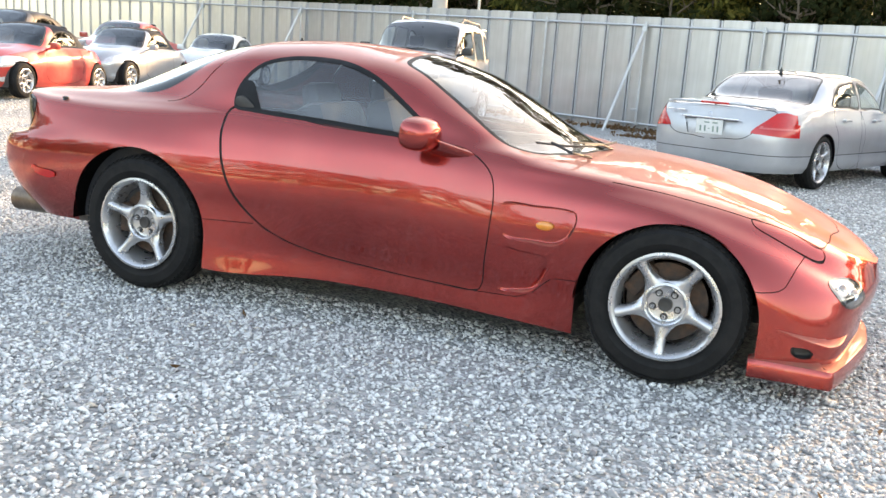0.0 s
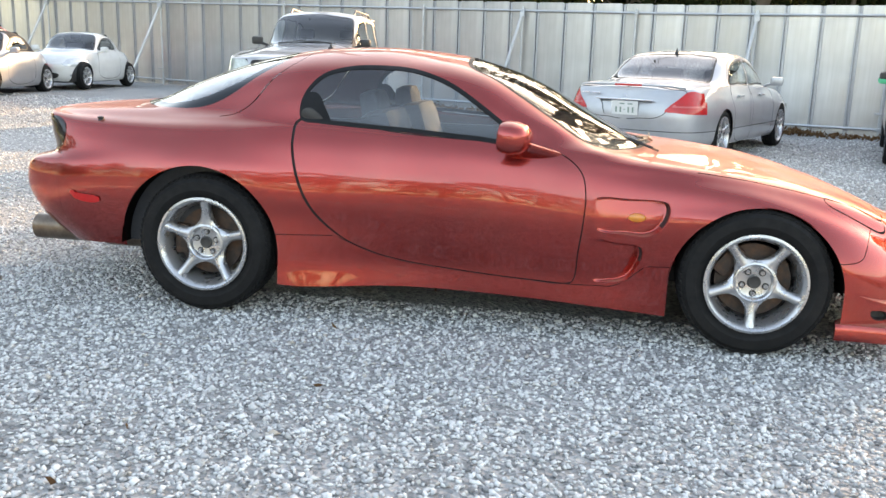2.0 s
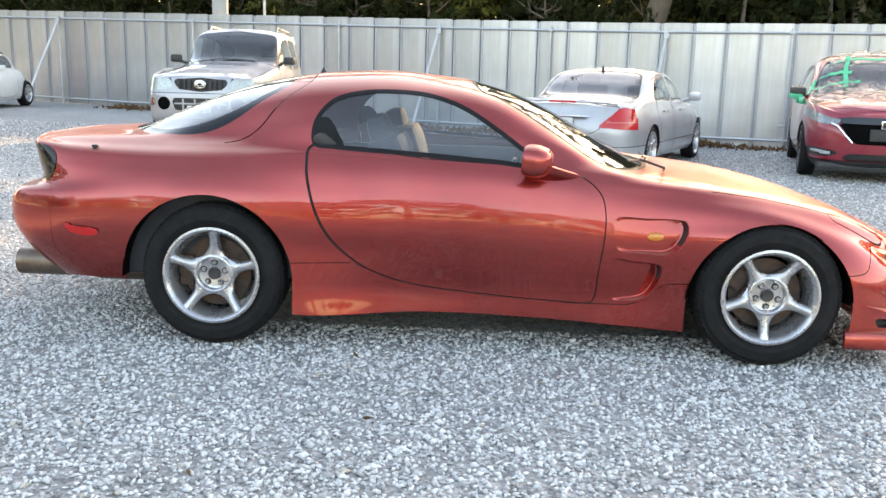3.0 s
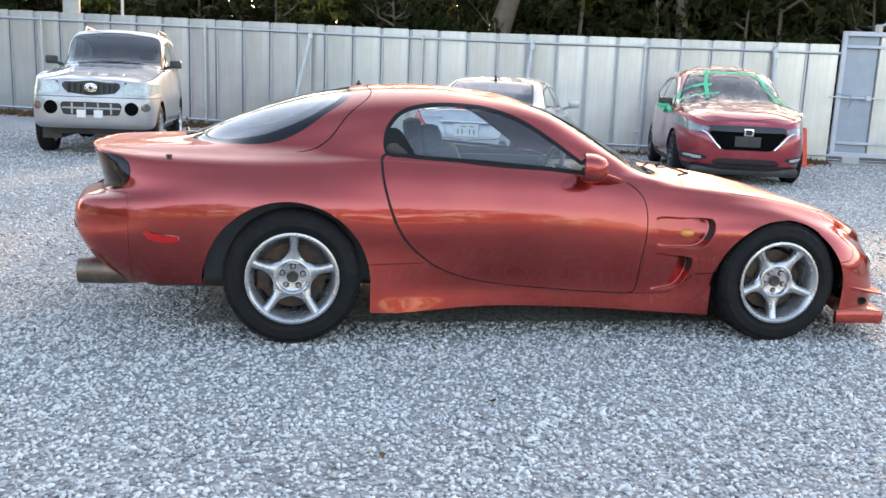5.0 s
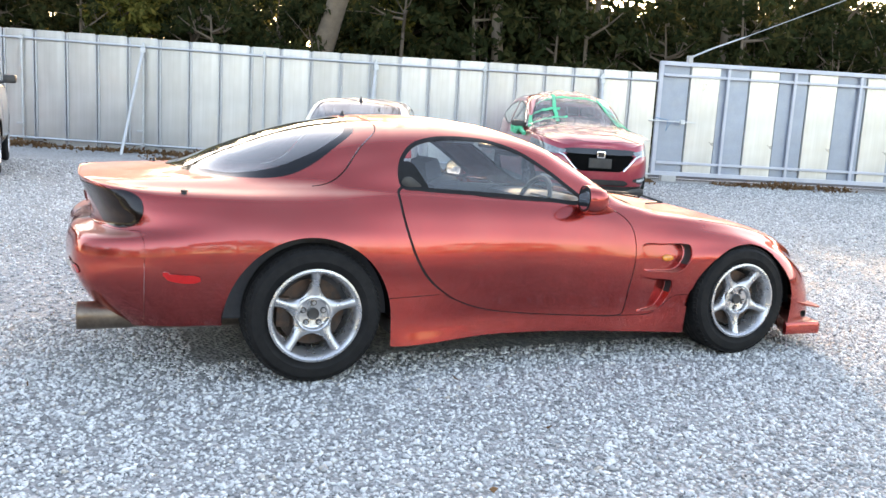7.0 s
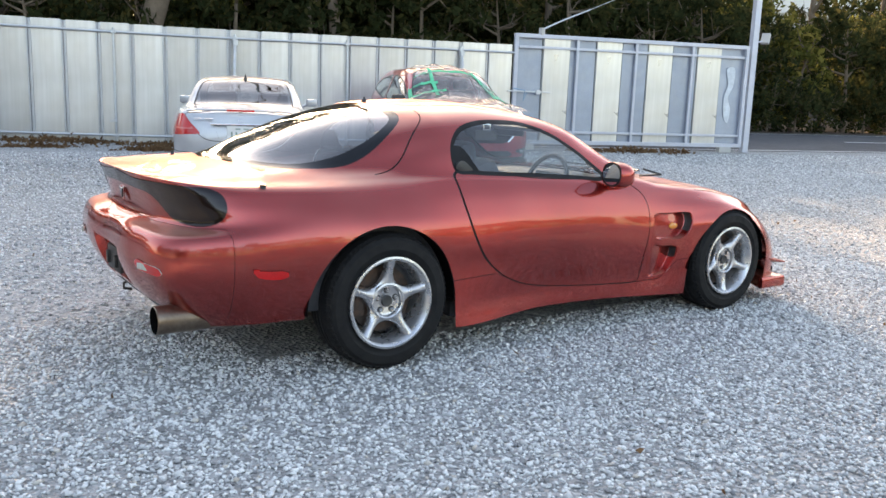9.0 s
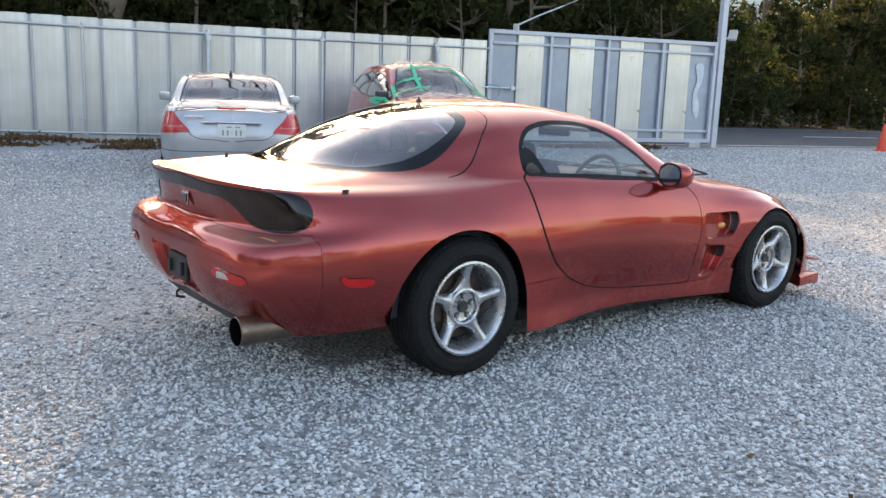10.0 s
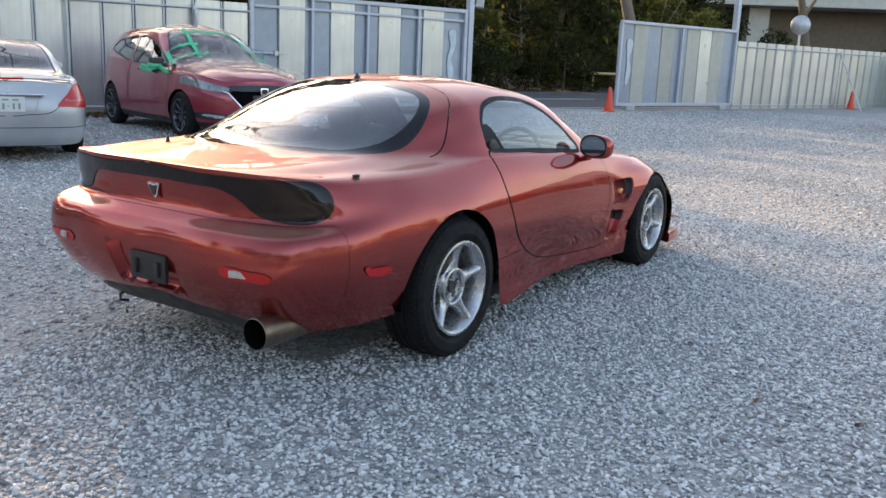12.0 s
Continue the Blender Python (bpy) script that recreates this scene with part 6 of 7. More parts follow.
    spec = dict(ends=(-2.41, 2.41), width=.905, square=6.0, floor=.20, sill=.90, cabin=(-1.2, 1.0), hub=.31, arch=.345, tyre=.318, rim=.74, wheels=(-1.31, 1.545),
        rows=[(.93, .965, .20), (.985, .985, .30), (1.0, 1.0, .50), (1.0, .998, .62), (.975, .985, [(-2.41, .74), (-1, .76), (1, .74), (2.41, .58)]), (.91, .965, [(-2.41, .86), (-2.0, .90), (-1.3, .92), (0, .905), (1.1, .86), (1.9, .75), (2.41, .62)])],
        centre=[(-2.41, .87), (-2.25, .915), (-2.0, .94), (-1.50, .985), (-1.1, 1.17), (-.72, 1.315), (-.2, 1.365), (.2, 1.345), (.5, 1.25), (1.12, .95), (1.35, .925), (1.9, .83), (2.25, .72), (2.41, .62)],
        tumble=(.965, .90, .76, .42), seats=(.15,), mirror=(.72, .93, .98),
        cuts=[("glass_rear", top_field(loop([(-1.52, .05), (-1.50, -.3), (-1.43, -.62), (-1.36, -.66), (-1.0, -.61), (-.80, -.55), (-.76, -.3), (-.75, .05)], 6), .9)),
              ("glass_screen", top_field(loop([(1.14, .05), (1.10, -.35), (.98, -.68), (.85, -.68), (.5, -.60), (.36, -.52), (.32, -.25), (.31, .05)], 6), .9)),
              ("glass_s", side_field(loop([(-.98, .965), (-.86, 1.10), (-.68, 1.20), (-.45, 1.235), (-.17, 1.245), (-.15, 1.10), (-.15, .945), (-.55, .95)], 6), -.4)),
              ("glass_s2", side_field(loop([(-.09, .945), (-.09, 1.10), (-.10, 1.245), (.15, 1.225), (.42, 1.14), (.66, 1.02), (.74, .955), (.70, .935), (.3, .94)], 6), -.4)),
              ("lamp_band", lambda *q: np.maximum(np.abs(q[2] - .695) - .011, back_field(loop([(.54, .65), (.62, .64), (.90, .64), (.92, .72), (.80, .80), (.70, .80)], 6), -1.95)(*q))),
              ("tail_lamp", back_field(loop([(.49, .635), (.60, .625), (.96, .62), (.98, .70), (.94, .76), (.84, .82), (.74, .868), (.69, .862), (.62, .78)], 6), -1.95)),
              ("plate_recess", back_field(np.array([(-.1, .74), (.33, .74), (.30, .69), (.26, .57), (-.1, .57)]), -2.2)),
              ("head_lamp", front_field(loop([(.45, .62), (.75, .66), (.95, .68), (.9, .58), (.6, .54)], 6), 2.0))],
        mats={"lamp_band": (M["lamp_pale_red"], .005), "tail_lamp": (M["lamp_red"], .004), "glass_s": (M["glass_side"], -.003), "glass_s2": (M["glass_side"], -.003), "plate_recess": (M["silver"], -.02), "head_lamp": (M["lamp_clear"], .004), "glass_rear": (M["glass_dark"], -.003), "glass_screen": (M["glass_car"], -.003)}, single=("plate_recess",),
        lines=[back_field(loop([(0, .90), (.5, .89), (.68, .865), (.60, .75), (.50, .62), (.40, .56), (.2, .545), (0, .545)], 5), -2.0), lambda x, y, z, p, v: np.where(np.abs(x) < 2.6, z - .40, 1.0),
               side_field(loop([(-.13, .26), (-.13, .92), (.78, .90), (.95, .80), (.98, .55), (.93, .28)], 6), -.6), side_field(loop([(-.17, .26), (-.17, .92), (-.95, .94), (-1.05, .80), (-.95, .62), (-.85, .30)], 6), -.6)])

    def detail(car, paint, sk):
        m = pose(-2.40, 0, .655, 0, -6, 0)
        plate_at(car, m)
        part("boot_handle_trim", box((-2.425, -.36, .748), (-2.395, .36, .765), .005), M["chrome"], car, "chrome strip over the plate")
        part("third_brake_lamp", box((-2.352, -.17, .912), (-2.30, .17, .936), .006), M["lamp_red"], car, "red high brake lamp")
        sp = bmesh.new()
        add_tube(sp, [(-2.20, -.66, .905), (-2.29, -.50, .922), (-2.335, 0, .930), (-2.29, .50, .922), (-2.20, .66, .905)], .012, 8)
        part("boot_spoiler", sp, paint, car, "slim boot lip spoiler", True)
        bd = bmesh.new()
        add_lathe(bd, [(.022, -.004), (.026, 0), (.022, .004)], 20, "x", (-2.415, 0, .80), closed=True)
        part("badge", bd, M["chrome"], car, "small round chrome badge", True)
        for y in (.45, .60):
            part("badge_bar", box((-2.395, y * .85 - .05, .812), (-2.37, y * .85 + .05, .826), .003), M["chrome"], car)
        for s in (-1, 1):
            for wx in (.28, -.72):
                part("door_handle", box((wx - .10, s * .895 - .02, .79), (wx + .10, s * .895 + .02, .82), .012), M["silver"], car)
        ant = bmesh.new()
        add_lathe(ant, [(.03, 0), (.022, .02), (.004, .075), (.001, .08)], 10, "z", (-.74, 0, 1.31))
        part("aerial", ant, M["black_plastic"], car, "", True)
    return parked_car("saloon_car", "silver four-door saloon parked tail towards the coupe", at, spec, M["silver"], detail=detail)


M["film"] = glass("clear_plastic_film", (0.97, 0.92, 0.92), rough=0.16, clear=0.95, r0=0.07, gloss=0.4, dust=0.14)
M["tape"] = surface("green_masking_tape", (0.05, 0.50, 0.26), 0.7, 0, 0.12, scale=12)


def red_crossover():
    h = -105.5
    at = Matrix.Translation((4.83, 6.46, 0)) @ pose(0, 0, 0, 0, 0, h) @ pose(-2.15, 0, 0)
    grille = [(-.05, .712), (.30, .712), (.47, .717), (.51, .70), (.43, .60), (.35, .50), (.29, .475), (-.05, .475)]
    spec = dict(ends=(-2.15, 2.15), width=.90, square=4.8, floor=.20, sill=1.0, cabin=(-1.6, 1.0), hub=.33, arch=.375, tyre=.335, rim=.68, wheels=(-1.32, 1.29), spokes=10, rim_mat=M["dark_alloy"],
        rows=[(.90, .95, .19), (.96, .985, .28), (1.0, 1.0, .45), (1.0, 1.0, .62), (.985, .985, [(-2.15, .84), (0, .82), (1.2, .80), (2.15, .70)]), (.955, .955, [(-2.15, 1.02), (-1.4, 1.06), (-.3, 1.0), (.9, .955), (1.5, .93), (1.9, .87), (2.15, .78)])],
        centre=[(-2.15, 1.02), (-2.05, 1.15), (-1.85, 1.40), (-1.5, 1.52), (-.9, 1.585), (-.2, 1.595), (.15, 1.56), (.45, 1.44), (1.02, 1.10), (1.2, 1.06), (1.6, 1.01), (1.95, .92), (2.15, .79)],
        tumble=(.985, .89, .72, .40), seats=(-.9, 0.05),
        cuts=[("glass_screen", top_field(loop([(1.06, .05), (1.02, -.4), (.88, -.74), (.76, -.74), (.42, -.64), (.22, -.54), (.16, -.25), (.15, .05)], 6), 1.0)),
              ("glass_s", side_field(loop([(-1.45, 1.24), (-1.2, 1.36), (-.9, 1.41), (-.50, 1.43), (-.48, 1.2), (-.48, 1.06), (-1.0, 1.12)], 6), -.4)),
              ("glass_s2", side_field(loop([(-.42, 1.06), (-.42, 1.25), (-.42, 1.43), (-.1, 1.42), (.2, 1.35), (.52, 1.19), (.72, 1.06), (.66, 1.02), (.2, 1.03)], 6), -.4)),
              ("head_lamp", front_field(loop([(.48, .755), (.62, .785), (.78, .85), (.88, .905), (.91, .875), (.87, .79), (.72, .715), (.56, .705)], 6), 1.3)),
              ("grille", front_field(np.array(grille), 1.6)),
              ("grille_bar", front_field(np.array([(-.05, .795), (.40, .79), (.53, .775), (.56, .735), (.47, .717), (.30, .712), (-.05, .712)]), 1.5)),
              ("fog_lamp", front_field(loop([(.56, .365), (.66, .385), (.78, .39), (.79, .37), (.70, .352), (.60, .348)], 5), 1.4)),
              ("fog_surround", front_field(loop([(.50, .37), (.62, .40), (.82, .41), (.86, .36), (.78, .32), (.58, .325)], 6), 1.5)),
              ("lower_intake", front_field(np.array([(-.05, .36), (.38, .36), (.45, .31), (.40, .275), (-.05, .275)]), 1.6)),
              ("cladding", lambda x, y, z, p, v: np.where(v < 2.2, np.minimum(z - .27, 1), 1.0))],
        mats={"head_lamp": (M["lamp_head"], .004), "fog_lamp": (M["lamp_clear"], .004), "glass_s": (M["glass_dark"], -.003), "glass_s2": (M["glass_dark"], -.003), "glass_screen": (M["glass_car"], -.003), "grille_bar": (M["black_gloss"], .010), "grille": (M["soot"], -.012), "cladding": (M["black_plastic"], .006), "lower_intake": (M["black_plastic"], -.015)}, single=("grille", "grille_bar", "lower_intake", "cladding"),
        lines=[side_field(loop([(-.45, .30), (-.46, 1.02), (.78, 1.0), (.92, .9), (.90, .6), (.80, .30)], 6), -.6), top_field(loop([(1.05, .05), (1.0, -.5), (1.05, -.76), (1.5, -.76), (1.85, -.62), (1.98, -.3), (2.0, .05)], 6), .75)])

    def detail(car, paint, sk):
        em = bmesh.new()
        add_box(em, (2.135, -.062, .665), (2.165, .062, .765), .012)
        part("badge", em, M["chrome"], car, "rounded chrome badge", True)
        part("badge_field", box((2.15, -.045, .68), (2.170, .045, .75), .008), M["black_gloss"], car)
        for s in (-1, 1):
            part("grille_trim", tube([(2.075, s * .60, .715), (2.11, s * .53, .685), (2.14, s * .43, .575), (2.155, s * .35, .492)], .014, 8), M["chrome"], car, "bright strip along the grille", True)
            part("door_handle", box((-.30, s * .875 - .02, .93), (-.12, s * .875 + .02, .955), .01), paint, car)
        part("plate_mount", box((2.12, -.17, .52), (2.15, .17, .66), .01), M["black_plastic"], car)
        lip = bmesh.new()
        add_box(lip, (1.75, -.72, .13), (2.06, .72, .25), .05)
        part("skid_lip", lip, M["black_plastic"], car, "", True)
        # crumpled clear film over bonnet, windscreen and roof edge, held by green tape
        vs, fs = [], []
        n, mm = 34, 40
        prng = np.random.default_rng(8)
        bump = prng.normal(size=(n, mm)) * .0045
        for i in range(n):
            for j in range(mm):
                x = -.35 + 2.25 * i / (n - 1)
                yy = -.80 + 1.60 * j / (mm - 1)
                yy *= 1 - .16 * max(0, min(1, (.9 - x) / .9))
                ce = steady(spec["centre"], np.array([x]))[0]
                shz = steady(spec["rows"][-1][2], np.array([x]))[0]
                k = abs(yy) / .86
                z = ce - (ce - shz) * k**3.2 * .85
                vs.append((x, yy, z + .022 + bump[i, j] + .016 * math.sin(7 * x + 9 * yy) * math.sin(13 * yy - 4 * x) + .022 * abs(math.sin(6 * x + 5 * yy + 1.5 * math.sin(4 * yy)))))
        fs = [(i * mm + j, i * mm + j + 1, (i + 1) * mm + j + 1, (i + 1) * mm + j) for i in range(n - 1) for j in range(mm - 1)]
        film = part("plastic_film", mesh_of("plastic_film", vs, fs, M["film"], False), None, car, "crumpled clear plastic film over bonnet and windscreen")

        def on_film(x, y, up=.032):
            ce = steady(spec["centre"], np.array([x]))[0]
            shz = steady(spec["rows"][-1][2], np.array([x]))[0]
            y *= (1 - .16 * max(0, min(1, (.9 - x) / .9)))
            return Vector((x, y, ce - (ce - shz) * (abs(y) / .86) ** 3.2 * .85 + up))
        for (x0, y0), (x1, y1), w in (((.34, -.72), (.36, .60), .05), ((.58, -.76), (.66, -.30), .05), ((.86, -.80), (.84, -.20), .04), ((.22, -.36), (.98, -.38), .06), ((.24, .44), (.98, .62), .07), ((.34, .58), (1.0, .78), .06), ((.60, .50), (.62, .74), .05), ((.80, .56), (.86, .80), .05), ((.20, -.70), (.98, -.82), .06)):
            pv, pf = [], []
            d = Vector((x1 - x0, y1 - y0, 0)).normalized()
            q = Vector((-d.y, d.x, 0)) * w / 2
            for i in range(15):
                s = i / 14
                x, y = x0 + (x1 - x0) * s, y0 + (y1 - y0) * s + .01 * math.sin(9 * s)
                for sg in (-1, 1):
                    for upz in (.034, .040):
                        pv.append(on_film(x + q.x * sg, y + q.y * sg, upz + .006 * math.sin(20 * s)))
            for i in range(14):
                b = 4 * i
                pf += [(b + 1, b + 3, b + 7, b + 5), (b, b + 4, b + 6, b + 2), (b, b + 1, b + 5, b + 4), (b + 2, b + 6, b + 7, b + 3)]
            part("tape_strip", mesh_of("tape_strip", pv, pf, M["tape"], False), None, film, "green masking tape")
        # film and tape over the door mirror on the near flank
        sd = [(-.10, 1.02), (.20, 1.46), (.46, 1.34), (.80, 1.02), (1.0, .92), (.70, .86), (.35, .95)]
        for s in (-1,):
            pf = prism(loop([(.05, .98), (.30, 1.22), (.52, 1.20), (.82, 1.02), (.96, .92), (.80, .90), (.45, .94)], 5), .01, Matrix.Translation((0, s * .845, 0)) @ pose(0, 0, 0, -12, 0, 0) if s < 0 else None)
            part("side_film", pf, M["film"], car)
            for p0, p1 in (((.00, .96), (.40, .93)), ((.40, .93), (.62, .99)), ((.66, 1.0), (.98, .93)), ((.05, .99), (.25, .97))):
                bm = bmesh.new()
                a, b = Vector((p0[0], s * .90, p0[1])), Vector((p1[0], s * .895, p1[1]))
                square_bar(bm, a, b, .05)
                part("tape_strip", bm, M["tape"], film, "green masking tape")
            part("mirror_shell", box((-.07, -.10, -.06), (.06, .10, .07), .04, pose(.66, s * .93, 1.06, 0, 0, 12)), M["black_plastic"], car, "black door mirror under film", True)
            part("tape_wrap", box((-.078, -.108, -.07), (.068, .06, .0), .03, pose(.66, s * .93, 1.05, 0, 8, 12)), M["tape"], film, "green tape round the mirror", True)
    car = parked_car("crossover_car", "dark red crossover car with film and green tape over its front", at, spec, M["red_paint"], detail=detail)
    car.scale = (1.03,) * 3
    return car


def silver_suv():
    at = Matrix.Translation((-4.03, 7.50, .07)) @ pose(0, 0, 0, 0, 0, -88) @ pose(-1.88, 0, 0)
    spec = dict(ends=(-1.92, 1.88), width=.80, square=8.0, floor=.30, sill=1.05, cabin=(-1.5, .2), hub=.345, arch=.385, tyre=.345, rim=.60, wheels=(-1.20, 1.20),
        rows=[(.95, .965, .36), (.985, .995, .42), (1.0, 1.003, .55), (1.0, 1.0, .72), (.985, .985, [(-1.92, .88), (1.2, .87), (1.88, .81)]), (.955, .97, [(-1.92, 1.06), (-.6, 1.10), (.3, 1.12), (1.0, 1.06), (1.5, 1.0), (1.88, .95)])],
        centre=[(-1.92, 1.06), (-1.87, 1.30), (-1.78, 1.56), (-1.6, 1.68), (-.9, 1.73), (-.45, 1.715), (-.25, 1.66), (-.08, 1.55), (.36, 1.225), (.48, 1.19), (1.0, 1.135), (1.5, 1.06), (1.75, 1.01), (1.88, .96)],
        tumble=(.985, .915, .815, .46), seats=(-.65,), mirror=(.12, .80, 1.235), mirror_mat=M["black_plastic"],
        cuts=[("glass_screen", top_field(loop([(.385, .05), (.37, -.38), (.31, -.67), (.23, -.70), (.02, -.66), (-.15, -.62), (-.20, -.60), (-.225, -.55), (-.245, -.3), (-.25, .05)], 6), 1.1)),
              ("glass_s", side_field(loop([(.12, 1.16), (-.08, 1.40), (-.22, 1.545), (-.40, 1.575), (-.66, 1.58), (-.68, 1.35), (-.68, 1.12), (-.3, 1.125)], 6), -.4)),
              ("glass_s2", side_field(loop([(-.74, 1.12), (-.74, 1.35), (-.74, 1.58), (-1.0, 1.58), (-1.24, 1.57), (-1.28, 1.35), (-1.24, 1.12), (-1.0, 1.115)], 6), -.4)),
              ("glass_s3", side_field(loop([(-1.35, 1.13), (-1.34, 1.3), (-1.33, 1.55), (-1.55, 1.52), (-1.70, 1.38), (-1.72, 1.17), (-1.5, 1.125)], 6), -.4)),
              ("head_lamp", front_field(loop([(.40, .815), (.385, .90), (.44, .955), (.60, .965), (.74, .955), (.80, .92), (.79, .85), (.72, .80), (.55, .80)], 6), 1.3)),
              ("grille", front_field(loop([(-.2, .955), (.2, .955), (.345, .945), (.36, .90), (.29, .825), (.15, .80), (-.2, .80)], 6), 1.4)),
              ("lower_intake", front_field(np.array([(-.05, .70), (.36, .70), (.38, .65), (.34, .535), (-.05, .535)]), 1.5)),
              ("fog_lamp", front_field(loop([(.495 + .088 * math.cos(q), .625 + .088 * math.sin(q)) for q in np.linspace(0, 6.283, 13)[:-1]], 3), 1.4)),
              ("indicator", front_field(loop([(.665 + .055 * math.cos(q), .645 + .055 * math.sin(q)) for q in np.linspace(0, 6.283, 13)[:-1]], 3), 1.3))],
        mats={"head_lamp": (M["lamp_mid"], .004), "glass_s": (M["glass_side"], -.003), "glass_s2": (M["glass_dark"], -.003), "glass_s3": (M["glass_dark"], -.003), "glass_screen": (M["glass_car"], -.003), "grille": (M["black_plastic"], -.010), "lower_intake": (M["black_plastic"], -.02), "indicator": (M["lamp_dim"], .004), "fog_lamp": (M["soot"], -.006)}, single=("grille", "lower_intake"),
        lines=[top_field(loop([(.46, .05), (.44, -.60), (.55, -.71), (1.2, -.71), (1.65, -.64), (1.845, -.36), (1.85, .05)], 6), .9), side_field(loop([(-.71, .42), (-.71, 1.08), (.28, 1.07), (.52, .9), (.55, .6), (.52, .46)], 6), -.5), lambda x, y, z, p, v: np.where(x > 1.2, z - .765, 1.0)])

    def detail(car, paint, sk):
        for k in range(9):
            y = -.28 + .07 * k
            part("grille_slat", box((1.845, y - .012, .815), (1.872, y + .012, .945), .004), M["black_plastic"], car)
        em = bmesh.new()
        for rx, rz in ((.075, .050), (.030, .048), (.055, .022)):
            add_tube(em, [(1.880, rx * math.cos(q), .885 + rz * math.sin(q)) for q in np.linspace(0, 6.283, 25)], .007, 6)
        part("badge", em, M["chrome"], car, "oval chrome badge", True)
        for y in (-.24, -.08, .08, .24):
            part("intake_bar", box((1.845, y - .012, .545), (1.875, y + .012, .69), .005), M["silver_warm"], car)
        part("intake_bar", box((1.85, -.36, .612), (1.88, .36, .634), .006), M["silver_warm"], car)
        for y in (-.125, .085):
            part("plate_tab", box((1.86, y - .055, .50), (1.895, y + .055, .60), .006), M["plate"], car, "white blanking tab")
        for s in (-1, 1):
            part("roof_rail", tube([(-1.60, s * .53, 1.63), (-1.50, s * .53, 1.715), (-.62, s * .53, 1.745), (-.50, s * .53, 1.66)], .018, 8), M["grey_plastic"], car, "", True)
            part("wiper", tube([(.42, s * .1 - .34, 1.20), (.34, s * .1 + .02, 1.245), (.38, s * .1 + .36, 1.215)], .008, 6), M["black_plastic"], car, "", True)
        part("rear_spoiler", box((-1.93, -.55, 1.62), (-1.70, .55, 1.655), .012), paint, car)
    car = parked_car("suv", "pale silver compact off-road car facing the coupe", at, spec, M["silver_warm"], detail=detail)
    car.scale = (1.03,) * 3
    return car


def roadster(at, paint, label, roof, name="roadster", square=3.0, scale=1.0):
    spec = dict(ends=(-1.69, 1.69), width=.735, square=square, floor=.17, sill=.80, cabin=(-.8, .5), hub=.28, arch=.315, tyre=.285, rim=.68, wheels=(-1.10, 1.12), spokes=7, columns=120,
        rows=[(.92, .95, .17), (.98, .985, .26), (1.0, 1.0, .42), (1.0, 1.0, .55), (.97, .985, [(-1.69, .60), (-.6, .68), (.5, .66), (1.69, .46)]), (.88, .95, [(-1.69, .68), (-1.1, .79), (-.3, .815), (.5, .79), (1.1, .72), (1.5, .60), (1.69, .50)])],
        centre=[(-1.69, .68), (-1.5, .79), (-1.2, .875), (-.95, .93), (-.70, 1.08), (-.42, 1.19), (-.1, 1.235), (.12, 1.20), (.30, 1.10), (.68, .865), (.8, .835), (1.2, .77), (1.5, .65), (1.69, .50)],
        tumble=(.965, .90, .76, .42), seats=(-.35,), mirror=(.42, .76, .86),
        cuts=[("glass_screen", top_field(loop([(.70, .05), (.66, -.3), (.52, -.56), (.44, -.57), (.22, -.51), (.12, -.42), (.09, -.2), (.08, .05)], 6), .8)),
              ("glass_s", side_field(loop([(.36, .86), (.22, .98), (.05, 1.08), (-.15, 1.12), (-.38, 1.10), (-.50, 1.0), (-.52, .88), (-.1, .86)], 6), -.35)),
              ("head_lamp", front_field(loop([(.38, .56), (.44, .64), (.55, .67), (.66, .63), (.66, .54), (.55, .49), (.43, .50)], 6), .9)),
              ("fog_lamp", front_field(loop([(.50, .32), (.60, .34), (.64, .30), (.58, .26), (.50, .27)], 5), .9)),
              ("mouth", front_field(loop([(-.1, .36), (.2, .36), (.33, .32), (.28, .25), (.1, .23), (-.1, .23)], 5), 1.2)),
              ("tail_lamp", back_field(loop([(.42, .58), (.55, .62), (.66, .60), (.62, .52), (.46, .52)], 5), -1.2))],
        mats={"head_lamp": (M["lamp_clear"], .004), "glass_s": (M["glass_dark"], -.003), "glass_screen": (M["glass_car"], -.003), "tail_lamp": (M["lamp_red"], .004), "fog_lamp": (M["lamp_clear"], -.004)}, single=("mouth",),
        lines=[side_field(loop([(-.50, .30), (-.55, .60), (-.52, .83), (.40, .80), (.55, .6), (.52, .30)], 6), -.5)])
    if roof is not None:
        spec["cuts"].append(("soft_top", lambda x, y, z, p, v: np.where((x > -1.05) & (x < .14) & (v > 5.6), np.maximum(x - .10, -.9 - x), 1.0)))
        spec["mats"]["soft_top"] = (roof, .002)
        spec["single"] = ("mouth", "soft_top")
    car = parked_car(name, label, at, spec, paint, "small cars parked in a row")
    car.scale = (scale,) * 3
    return car


silver_saloon()
red_crossover()
silver_suv()
z_w = .22
roadster(Matrix.Translation((-11.35, 14.25, z_w)) @ pose(0, 0, 0, 0, 0, -84), M["white_paint"], "small white hardtop roadster parked by the fence", None)
roadster(Matrix.Translation((-11.25, 10.9, .18)) @ pose(0, 0, 0, 0, 0, -80), M["silver_warm"], "small silver roadster with a dark soft top", M["cloth"], square=3.6)
roadster(Matrix.Translation((-10.9, 7.9, .11)) @ pose(0, 0, 0, 0, 0, -78), M["bright_red"], "small red roadster with an open dark top", M["cloth"], square=3.4)
roadster(Matrix.Translation((-14.3, 14.4, .25)) @ pose(0, 0, 0, 0, 0, -84), M["bright_red"], "red small car in the row behind", M["bright_red"], square=4.5, scale=1.12)
